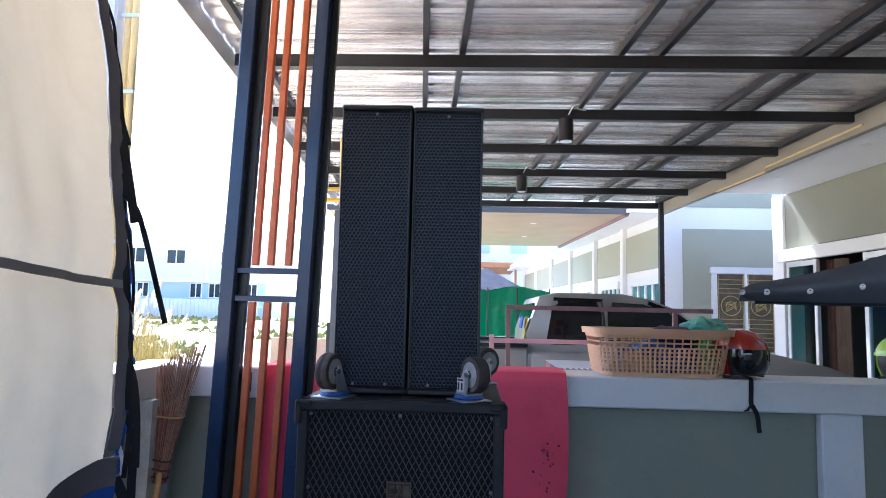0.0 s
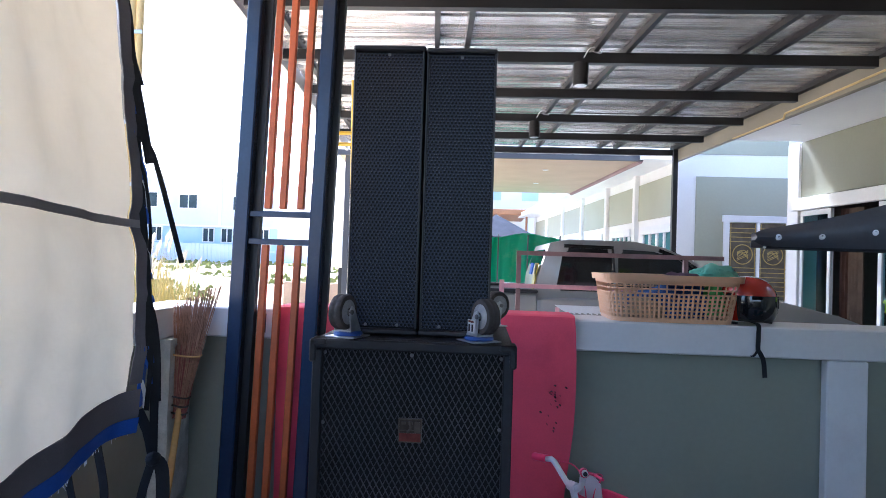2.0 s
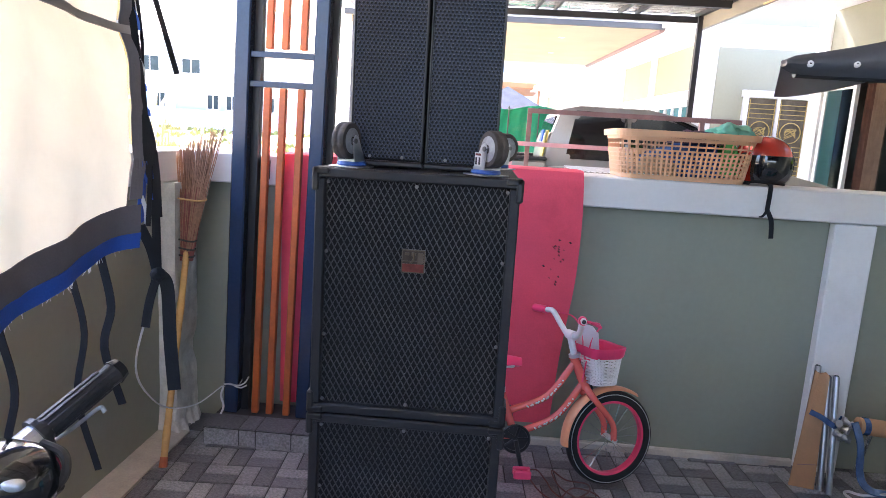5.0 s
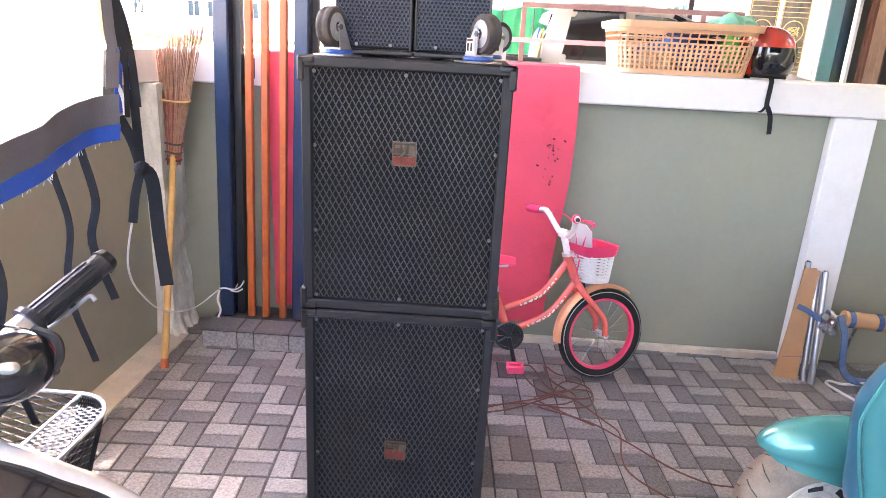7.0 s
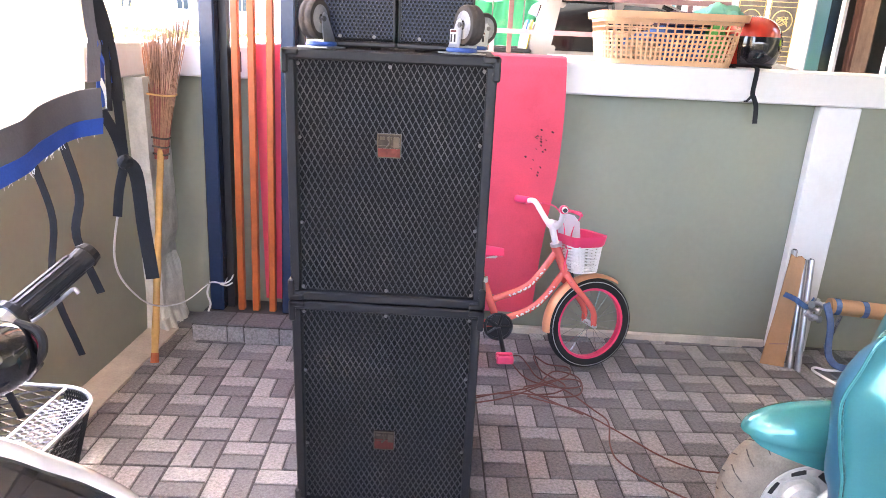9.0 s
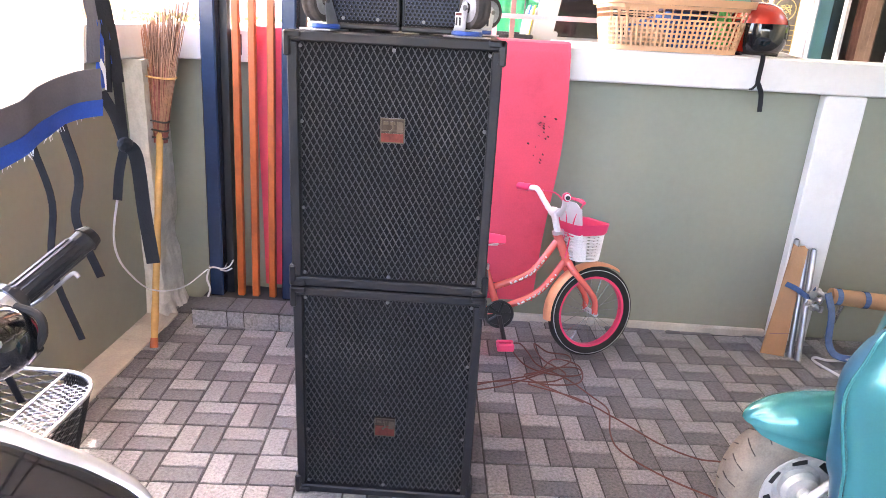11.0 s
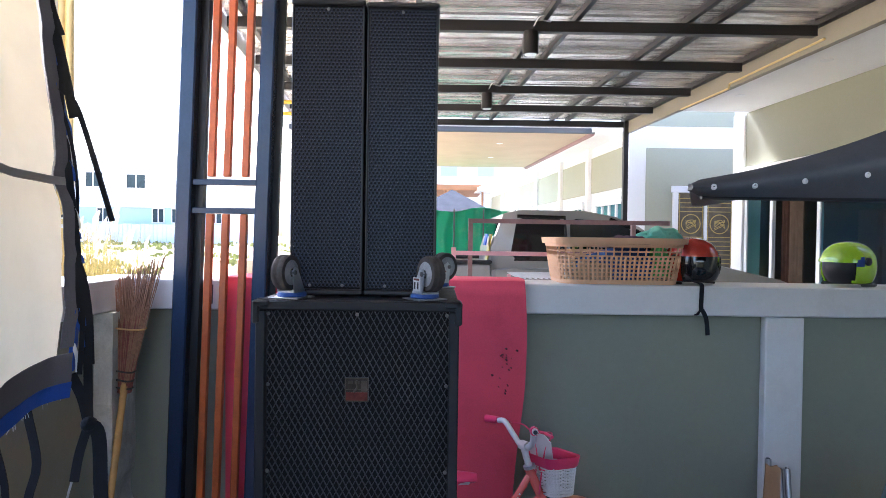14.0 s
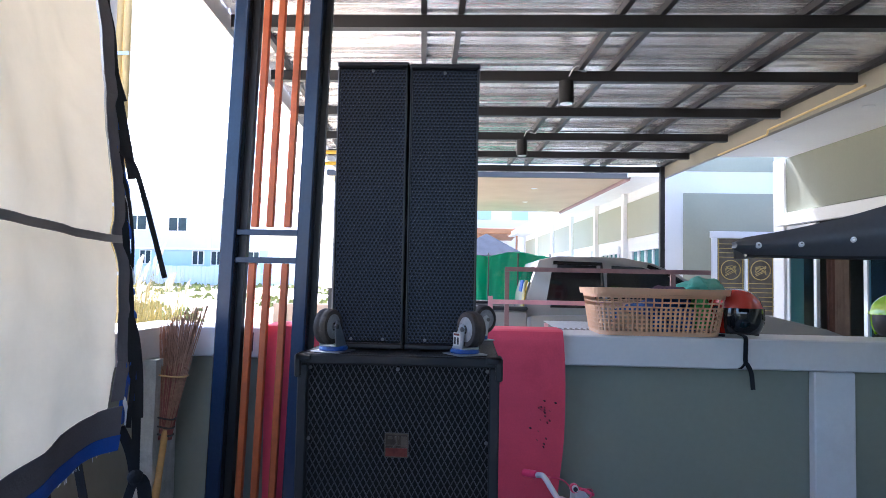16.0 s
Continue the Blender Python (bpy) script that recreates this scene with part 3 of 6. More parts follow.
    part("screw", revolve([(0.004, 0), (0.004, 0.003), (0.002, 0.004)], 10, pose((x0 + x1) / 2, y0 + 0.001, z1 - 0.024, 90)), M_SCREW, t)


# black steel; the bluish sheen of the sky is put into its colour
M_GRILLE_BLUE_SHEEN = mat("black_steel_blue_sheen", (0.0165, 0.0225, 0.042), 0.4, 0.1, 0.12, 14, 300, 0.1)
column_speaker(-0.187, -0.007, 1.231, 1.962, "tall black column speaker with perforated steel front")
column_speaker(-0.001, 0.175, 1.231, 1.957, "tall black column speaker with perforated steel front")


# ---- red foam mat over the wall ----
def foam_mat():
    """Hangs over the coping: front leaf down to just above the floor, short leaf behind."""
    path = [(3.55, 1.2005), (3.36, 1.2015), (3.341, 1.196), (3.332, 1.17), (3.334, 1.05), (3.352, 0.9), (3.365, 0.6), (3.372, 0.3), (3.375, 0.10)]
    def f(u, v):
        k = v * (len(path) - 1)
        i = min(int(k), len(path) - 2)
        y = path[i][0] + (path[i + 1][0] - path[i][0]) * (k - i)
        z = path[i][1] + (path[i + 1][1] - path[i][1]) * (k - i)
        drop = max(0.0, 1.19 - z)
        right = 0.545 + 0.012 * math.sin(drop * 5.5) - 0.06 * max(0.0, drop - 0.45) ** 1.2 - 0.05 * max(0.0, drop - 0.95)
        x = -0.70 + (right + 0.70) * u
        y -= (0.010 * math.sin(u * 9 + 1) + 0.012 * u ** 6) * min(1.0, drop * 2) * (1 if drop > 0.02 else 0) * 0.8
        return (x, y - 0.004 * (drop > 0.02), z)
    t = thing("foam_mat", (-0.08, 3.36, 1.195), "red foam mat draped over the white coping, scuffed", "mat")
    part("foam", sheet(40, 44, f, thick=-0.006), M_MAT, t, smooth=True)
    random.seed(5)
    for k in range(22):
        z, x = random.gauss(0.86, 0.055), min(0.52, random.gauss(0.475, 0.025))
        r = random.choice((0.001, 0.0013, 0.002, 0.003))
        part("scuff_mark", plate([(x + r * 1.6 * math.cos(a), 3.3155, z + r * math.sin(a) * random.uniform(0.6, 1.2)) for a in (0, 1, 2, 3, 4, 5)], 0.045, (0, 1, 0)), M_MARK, t)


foam_mat()


# ---- neighbour's house, beyond the boundary wall ----
M_CURTAIN = mat("brown_curtain", (0.10, 0.045, 0.03), 0.9, 0, 0.3, 10, 100, 0.3)
M_GOLD = mat("gold_ornament", (0.42, 0.31, 0.10), 0.4, 0.5, 0.2, 20, 100, 0.1)
M_ALU = mat("white_aluminium", (0.74, 0.75, 0.76), 0.35, 0.1, 0.04, 8, 60, 0.03)
# dark wall colour stands in for the dimness of the room
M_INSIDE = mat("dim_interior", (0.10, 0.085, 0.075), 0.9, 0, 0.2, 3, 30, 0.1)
M_DARKRED = mat("dark_red_wood", (0.09, 0.025, 0.02), 0.5, 0, 0.2, 8, 60, 0.1)


def house_skew(bm):
    """The house front stands clear of the carport edge."""
    for v in skew(bm).verts:
        v.co.x += 0.15
    return bm


def near_house():
    t = thing("house", (3.7, 7.0, -0.03), "single-storey townhouse front, green and white, open sliding door", "house")
    w = bmesh.new()
    # wall along the carport with a wide door opening; eave shade is in its colour
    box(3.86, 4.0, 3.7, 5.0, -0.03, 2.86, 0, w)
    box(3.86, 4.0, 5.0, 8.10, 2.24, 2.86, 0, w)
    part("wall", house_skew(w), M_HOUSE_GREEN_SHADED, t)
    part("corner_pier", house_skew(box(3.83, 4.05, 8.101, 8.32, -0.03, 2.86, 0.004)), M_HOUSE_WHITE, t, "white painted corner pier")
    part("lintel", house_skew(box(3.78, 3.858, 4.9, 8.16, 2.09, 2.22, 0.004)), M_HOUSE_WHITE, t)
    part("soffit", skew(box(3.05, 4.4, 3.7, 8.05, 2.862, 2.90)), M_HOUSE_WHITE, t)
    part("fascia", skew(box(3.045, 3.10, 3.7, 9.3, 2.80, 3.02)), M_CREAM, t, "cream painted fascia beam")
    part("conduit", tube([(3.03 - 0.075 * (y - 4), y, z) for y, z in ((5.3, 2.845), (6.6, 2.83), (6.62, 2.79), (7.6, 2.79))], 0.009, 6), M_YELLOWPIPE, t)
    for y in (5.9, 7.2):
        part("downlight", revolve([(0.045, 0), (0.05, 0.006)], 16, pose(3.45 - 0.075 * (y - 4), y, 2.8555)), M_ALU, t)
    for k, (ya, yb) in enumerate(((7.54, 8.09), (5.0, 6.82))):
        d = part("sliding_door", house_skew(box(3.87, 3.875, ya, yb, 0.0, 2.085)), M_DOORGLASS, t, "teal-tinted glass sliding door")
        fr = bmesh.new()
        for y in (ya, yb - 0.05):
            box(3.855, 3.89, y, y + 0.05, 0.0, 2.085, 0, fr)
        box(3.856, 3.889, ya + 0.05, yb - 0.05, 2.03, 2.085, 0, fr)
        box(3.856, 3.889, ya + 0.05, yb - 0.05, 0.9, 0.94, 0, fr)
        part("frame", house_skew(fr), M_ALU, d)
    def fold(u, v):
        y = 7.18 + 0.20 * u
        return (4.10 + 0.02 * math.sin(u * 26) - 0.075 * (y - 4), y, 0.02 + 2.05 * v)
    part("curtain", sheet(40, 4, fold, thick=0.004), M_CURTAIN2, t, "beige curtain drawn aside", smooth=True)
    def fold2(u, v):
        y = 7.38 + 0.14 * u
        return (4.12 + 0.025 * math.sin(u * 30) - 0.075 * (y - 4), y, 0.02 + 2.05 * v)
    part("curtain", sheet(40, 4, fold2, thick=0.004), M_CURTAIN, t, "dark brown curtain", smooth=True)
    r = bmesh.new()
    box(4.01, 7.0, 4.0, 4.1, -0.03, 2.8, 0, r)
    box(4.01, 7.0, 8.3, 8.4, -0.03, 2.8, 0, r)
    box(6.9, 7.0, 4.1, 8.3, -0.03, 2.8, 0, r)
    box(4.01, 7.0, 4.0, 8.4, 2.82, 2.86, 0, r)
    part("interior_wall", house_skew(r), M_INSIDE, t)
    cab = bmesh.new()
    for k in range(6):
        box(4.9, 5.2, 5.6 + k * 0.36, 5.92 + k * 0.36, -0.03, 1.75, 0.01, cab)
    part("wardrobe", house_skew(cab), M_DARKRED, t)


M_DOORGLASS = glass_mat("door_glass", (0.45, 0.75, 0.78))
M_CURTAIN2 = mat("beige_curtain", (0.19, 0.13, 0.09), 0.9, 0, 0.2, 10, 100, 0.3)
near_house()


M_BRONZEGLASS = mat("bronze_window_glass", (0.13, 0.115, 0.09), 0.15, 0, 0.4, 6, 20, 0.0)


def gable_house():
    t = thing("house", (3.6, 9.8, -0.03), "white townhouse side with sage green panels and barred window", "house")
    part("wall", (box(2.79, 5.2, 9.6, 9.8, -0.03, 3.9)), M_HOUSE_WHITE, t)
    part("panel", (box(3.03, 4.24, 9.588, 9.599, 0.1, 2.66)), M_HOUSE_GREEN, t)
    part("panel", (box(3.05, 4.24, 9.588, 9.599, 2.96, 3.18)), M_HOUSE_GREEN, t)
    w = part("window", (box(3.48, 4.22, 9.575, 9.586, 1.02, 2.04)), M_BRONZEGLASS, t)
    f = bmesh.new()
    for xa, xb in ((3.40, 3.47), (3.83, 3.87), (4.22, 4.29)):
        box(xa, xb, 9.54, 9.587, 1.0, 2.05, 0.004, f)
    box(3.38, 4.31, 9.538, 9.587, 2.05, 2.14, 0.004, f)
    box(3.38, 4.31, 9.53, 9.587, 0.93, 1.0, 0.004, f)
    part("window_frame", (f), M_ALU, w)
    for xc in (3.65, 4.045):
        g = bmesh.new()
        tube([(xc + 0.13 * math.cos(a), 9.555, 1.62 + 0.13 * math.sin(a)) for a in [k * math.pi / 10 for k in range(20)]], 0.007, 5, g, closed=True)
        for z in (1.08, 1.14, 1.2, 1.26, 1.32, 1.38, 1.44, 1.79, 1.85, 1.91, 1.97):
            tube([(xc - 0.17, 9.555, z), (xc + 0.17, 9.555, z)], 0.005, 5, g)
        for dx in (-0.16, 0.16):
            tube([(xc + dx, 9.555, 1.02), (xc + dx, 9.555, 2.03)], 0.005, 5, g)
        part("window_grille", (g), M_GOLD, w)
        o = bmesh.new()
        for k in range(7):
            a = k * 0.9
            tube(curve_points([(xc - 0.07, 9.55, 1.54 + 0.02 * k), (xc + 0.05 * math.cos(a), 9.55, 1.6 + 0.012 * k), (xc + 0.07, 9.55, 1.62 + 0.06 * math.sin(a))], 3), 0.0045, 5, o)
        part("window_ornament", (o), M_GOLD, w, "gilded curled ornament")


gable_house()


def row_houses():
    t = thing("row_house", (3.3, 14, -0.03), "row of pale townhouses with green panels receding along the lane", "house")
    part("wall", (skew(box(3.52, 5.5, 10.0, 24, -0.03, 3.1))), M_HOUSE_WHITE, t)
    part("soffit", (skew(box(2.95, 3.6, 10.3, 24, 3.0, 3.14))), M_HOUSE_WHITE, t)
    ys = [10.15, 12.3, 14.2, 16.4, 18.7, 21.2, 23.6]
    for a, b in zip(ys, ys[1:]):
        part("panel", (skew(box(3.495, 3.519, a + 0.12, b - 0.12, 2.2, 2.82))), M_HOUSE_GREEN, t)
        w = part("window", (skew(box(3.50, 3.518, a + 0.35, b - 0.45, 0.9, 1.95))), M_TEALGLASS, t)
        f = bmesh.new()
        n = 4
        for k in range(n + 1):
            y = a + 0.35 + (b - a - 0.8) * k / n
            box(3.47, 3.499, y - 0.03, y + 0.03, 0.9, 1.95, 0, f)
        box(3.46, 3.499, a + 0.28, b - 0.38, 1.955, 2.08, 0, f)
        part("window_frame", (skew(f)), M_ALU, w)
        part("pilaster", (skew(box(3.44, 3.519, b - 0.09, b + 0.05, -0.03, 3.0))), M_HOUSE_WHITE, t)


row_houses()


M_FARCEIL = mat("tan_ceiling_board", (0.50, 0.39, 0.27), 0.7, 0, 0.08, 2, 40, 0.05)


def far_carport():
    t = thing("carport_roof", (0.8, 12.8, -0.03), "flat carport roof with cream ceiling and dark front edge", "carport")
    part("ceiling_board", skew(box(-1.6, 3.0, 10.5, 15.4, 3.0, 3.05)), M_FARCEIL, t)
    part("front_beam", skew(box(-1.6, 3.0, 10.42, 10.49, 2.985, 3.06)), M_GREYBOARD, t)
    part("fascia", skew(box(-1.6, 3.3, 10.43, 10.5, 3.07, 3.26)), M_HOUSE_WHITE, t)
    part("gutter", tube([(2.98 - 0.075 * (y - 4), y, 2.99) for y in (10.5, 15.3)], 0.04, 8), M_RACK, t)
    for y in (11.7, 13.6):
        part("downlight", revolve([(0.05, 0), (0.055, 0.006)], 14, pose(1.2, y, 2.9935)), M_ALU, t)
    part("post", skew(box(-1.5, -1.42, 15.2, 15.28, -0.03, 2.999)), M_GREYBOARD, t)
    part("post", skew(box(-1.5, -1.42, 10.6, 10.68, -0.03, 2.999)), M_GREYBOARD, t)


far_carport()
M_NET = cloth_mat("green_shade_net", (0.03, 0.24, 0.15), (0.06, 0.46, 0.28), 0.5)
M_TENT = mat("slate_tent_canvas", (0.030, 0.036, 0.055), 0.9, 0, 0.2, 5, 60, 0.1, spec=0.05)
M_BROWNROOF = mat("brown_awning", (0.34, 0.16, 0.07), 0.6, 0, 0.15, 3, 30, 0.1)


def shade_net():
    t = thing("shade_net", (0.8, 14, -0.03), "green shade netting hung round a stall frame", "netting")
    def f(u, v):
        x = -0.6 + 2.35 * u
        return (x, 14.0 + (0.06 * math.sin(u * 40 + 2 * math.sin(v * 3)) + 0.10 * noise.noise(Vector((u * 7, v * 2.5, 4))) + 0.04 * noise.noise(Vector((u * 25, v * 6, 9)))) * (1 - v * 0.4), 0.7 + (1.26 + 0.05 * math.sin(u * 11) + 0.05 * noise.noise(Vector((u * 9, 0, 2)))) * v)
    part("net", sheet(120, 16, f, thick=0.004), M_NET, t, smooth=True)
    def g(u, v):
        return (-0.6 + 2.35 * u, 14.0 + 1.6 * v, 1.97 + 0.05 * math.sin(u * 11) - 0.06 * math.sin(v * 3.1))
    part("net", sheet(40, 6, g, thick=0.004), M_NET, t, smooth=True)
    for x in (-0.6, -0.05, 0.5, 1.1, 1.75):
        part("pole", tube([(x, 13.95, -0.03), (x, 13.95, 1.98)], 0.015, 6), M_GREYBOARD, t)


shade_net()


def tent():
    t = thing("tent_canopy", (0.5, 17, -0.03), "slate grey peaked tent canopy", "tent")
    bm = bmesh.new()
    top = bm.verts.new((0.52, 17.2, 2.62))
    ring = [bm.verts.new(c) for c in ((-0.5, 16.2, 2.02), (1.5, 16.2, 2.02), (1.5, 18.2, 2.02), (-0.5, 18.2, 2.02))]
    for i in range(4):
        bm.faces.new((top, ring[i], ring[(i + 1) % 4]))
    low = [bm.verts.new(v.co - Vector((0, 0, 0.18))) for v in ring]
    for i in range(4):
        bm.faces.new((ring[i], low[i], low[(i + 1) % 4], ring[(i + 1) % 4]))
    part("canopy", bm, M_TENT, t)
    for x in (-0.5, 1.5):
        for y in (16.2, 18.2):
            part("pole", tube([(x, y, -0.03), (x, y, 1.9)], 0.02, 6), M_ALU, t)


tent()


def lane_end():
    t = thing("house", (1.5, 27, -0.03), "white two-storey houses closing the lane", "house")
    part("wall", box(-3.0, 9, 27, 28, -0.03, 7.0), M_HOUSE_WHITE, t)
    part("awning", box(-1.0, 1.75, 23.2, 26.9, 3.05, 3.25, 0.02), M_BROWNROOF, t, "brown awning")
    for k in range(4):
        part("panel", box(-0.4 + k * 1.5, 0.3 + k * 1.5, 26.97, 26.998, 0.8, 2.5), M_HOUSE_GREEN, t)
        w = part("window", box(0.2 + k * 1.5, 0.9 + k * 1.5, 26.97, 26.998, 3.9, 5.2), M_FARBLUE, t)
        part("window_frame", box(0.2 + k * 1.5, 0.24 + k * 1.5, 26.94, 26.969, 3.9, 5.2), M_ALU, w)
    for x in (-0.9, 0.4, 1.7):
        part("post", tube([(x, 23.3, -0.03), (x, 23.3, 3.05)], 0.04, 6), M_BROWNROOF, t)


lane_end()


# ---- pickup truck ----
def truck():
    t = thing("pickup_truck", (1.4, 7.0, -0.03), "silver double-cab pickup parked under the carport", "truck")
    y0, y1 = 6.15, 7.85
    def hull(profile, ya, yb, inset, bevel=0.03):
        bm = bmesh.new()
        a = [bm.verts.new((x, ya + (inset if z > 1.12 else 0), z)) for x, z in profile]
        b = [bm.verts.new((x, yb - (inset if z > 1.12 else 0), z)) for x, z in profile]
        bm.faces.new(a)
        bm.faces.new(b[::-1])
        for i in range(len(a)):
            j = (i + 1) % len(a)
            bm.faces.new((a[i], b[i], b[j], a[j]))
        bmesh.ops.bevel(bm, geom=bm.edges[:], offset=bevel, segments=2, affect="EDGES", profile=0.7)
        return bm
    body = hull([(0.66, 0.42), (3.42, 0.42), (3.46, 0.7), (3.40, 0.96), (3.1, 1.06), (2.62, 1.17), (2.45, 1.17), (0.66, 1.12)], y0, y1, 0.0, 0.04)
    part("body", body, M_TRUCK, t, smooth=True)
    cabin = hull([(0.62, 1.10), (2.55, 1.10), (1.92, 1.50), (1.72, 1.585), (1.45, 1.63), (0.90, 1.635), (0.74, 1.60), (0.64, 1.3)], y0 + 0.12, y1 - 0.12, 0.0, 0.03)
    part("cabin", cabin, M_TRUCK, t, smooth=True)
    for (prof) in (((0.80, 1.19), (1.29, 1.19), (1.27, 1.555), (0.86, 1.56)), ((1.33, 1.19), (2.30, 1.19), (1.86, 1.47), (1.66, 1.545), (1.32, 1.56))):
        bm = bmesh.new()
        plate([(x, y0 + 0.114, z) for x, z in prof], 0.016, (0, -1, 0), bm)
        bmesh.ops.bevel(bm, geom=[e for e in bm.edges if abs(e.verts[0].co.y - e.verts[1].co.y) > 0.005], offset=0.04, segments=3, affect="EDGES")
        w = part("window", bm, M_CARGLASS, t)
        part("window_visor", tube([(prof[3][0], y0 + 0.09, prof[3][1] + 0.015), (prof[2][0], y0 + 0.09, prof[2][1] + 0.015), (prof[2][0] + (prof[1][0] - prof[2][0]) * 0.8, y0 + 0.085, prof[2][1] - 0.22)], 0.016, 6), M_CARGLASS, w)
    part("rear_window", plate([(0.655, y0 + 0.2, 1.22), (0.655, y1 - 0.2, 1.22), (0.725, y1 - 0.25, 1.54), (0.725, y0 + 0.25, 1.54)], 0.02, (-1, 0, 0.1)), M_CARGLASS, t)
    rs = part("rear_sticker", plate([(0.615, y0 + 0.16, 1.17), (0.615, y0 + 0.40, 1.17), (0.655, y0 + 0.40, 1.42), (0.655, y0 + 0.16, 1.42)], 0.01, (-1, 0, 0.1)), M_STICK_Y, t, "yellow and blue window stickers")
    part("sticker_bar", plate([(0.600, y0 + 0.16, 1.32), (0.600, y0 + 0.40, 1.32), (0.618, y0 + 0.40, 1.42), (0.618, y0 + 0.16, 1.42)], 0.01, (-1, 0, 0.1)), M_TARP_BLUE, rs)
    bed = bmesh.new()
    box(-0.95, 0.64, y0 + 0.02, y0 + 0.10, 0.45, 1.16, 0.015, bed)
    box(-0.95, 0.64, y1 - 0.10, y1 - 0.02, 0.45, 1.16, 0.015, bed)
    box(-1.0, -0.94, y0 + 0.02, y1 - 0.02, 0.45, 1.16, 0.015, bed)
    box(-0.95, 0.64, y0 + 0.1, y1 - 0.1, 0.5, 0.6, 0, bed)
    part("cargo_bed", bed, M_TRUCK, t)
    part("bed_rail", box(-0.97, 0.64, y0 + 0.0, y0 + 0.12, 1.162, 1.195, 0.01), M_BLACK, t)
    part("bed_rail", box(-0.97, 0.64, y1 - 0.12, y1, 1.162, 1.195, 0.01), M_BLACK, t)
    for x in (-0.4, 2.78):
        for y in (y0 + 0.02, y1 - 0.24):
            wv = part("wheel", revolve([(0.2, 0), (0.33, 0.0), (0.355, 0.03), (0.355, 0.19), (0.33, 0.22), (0.2, 0.22)], 28, pose(x, y + 0.22, 0.325, 90)), M_RUBBER, t, smooth=True)
            part("rim", revolve([(0.05, -0.02), (0.19, -0.012), (0.2, 0.0), (0.2, 0.1)], 20, pose(x, y + 0.0, 0.325, -90)), M_ZINC, wv)
    part("mirror", box(2.02, 2.12, y0 - 0.12, y0 + 0.05, 1.12, 1.28, 0.03, segs=2), M_TRUCK, t)
    part("headlight", box(3.28, 3.42, y0 - 0.006, y0 + 0.3, 0.82, 0.92, 0.02), M_ALU, t)


M_STICK_Y = mat("yellow_black_sticker", (0.38, 0.30, 0.03), 0.5, 0, 0.6, 25, 60, 0.0)
truck()


# ---- pipe rack behind the wall ----
def pipe_rack():
    t = thing("pipe_rack", (0.9, 4.1, -0.03), "rusty pink steel pipe rack behind the wall", "rack")
    part("top_rail", box(0.345, 1.45, 4.18, 4.205, 1.462, 1.486), M_RACK, t)
    part("side_rail", box(0.25, 1.27, 3.99, 4.012, 1.290, 1.312), M_PINKPIPE, t)
    for x, y, z, m in ((0.357, 4.19, 1.461, M_RACK), (0.262, 4.0, 1.33, M_PINKPIPE), (1.25, 4.19, 1.461, M_RACK), (1.25, 4.0, 1.289, M_PINKPIPE)):
        part("leg", box(x - 0.012, x + 0.012, y - 0.012, y + 0.012, -0.03, z), m, t)
    g = bmesh.new()
    for k in range(16):
        x = 0.56 + k * 0.026
        box(x, x + 0.005, 3.645, 4.1, 1.192, 1.197, 0, g)
    for k in range(12):
        y = 3.66 + k * 0.04
        box(0.55, 0.97, y, y + 0.005, 1.197, 1.202, 0, g)
    part("wire_shelf", g, M_ALU, t, "white wire shelf")
    for x in (0.56, 0.96):
        part("leg", box(x - 0.01, x + 0.01, 4.07, 4.09, -0.03, 1.191), M_PINKPIPE, t)


pipe_rack()


# ---- laundry basket, helmets on the coping ----
M_BASKET = mat("peach_plastic", (0.70, 0.42, 0.24), 0.45, 0, 0.06, 8, 60, 0.08)
M_CLOTH_BLUE = mat("blue_cloth", (0.05, 0.11, 0.30), 0.9, 0, 0.3, 12, 100, 0.4)
M_CLOTH_TAN = mat("tan_cloth", (0.45, 0.34, 0.24), 0.9, 0, 0.2, 12, 100, 0.4)
M_CLOTH_DARK = mat("dark_purple_cloth", (0.10, 0.045, 0.06), 0.9, 0, 0.2, 12, 100, 0.4)
M_BAG = cloth_mat("mint_plastic_bag", (0.16, 0.55, 0.42), (0.2, 0.6, 0.45), 0.3)
M_GREENCLOTH = mat("green_cloth", (0.10, 0.42, 0.10), 0.9, 0, 0.2, 12, 100, 0.4)


def rr(cx, cy, hx, hy, r, n=6):
    """Rounded rectangle outline."""
    out = []
    for qx, qy, a0 in ((1, 1, 0), (-1, 1, 90), (-1, -1, 180), (1, -1, 270)):
        for k in range(n + 1):
            a = radians(a0 + 90 * k / n)
            out.append((cx + qx * (hx - r) + r * math.cos(a), cy + qy * (hy - r) + r * math.sin(a)))
    return out


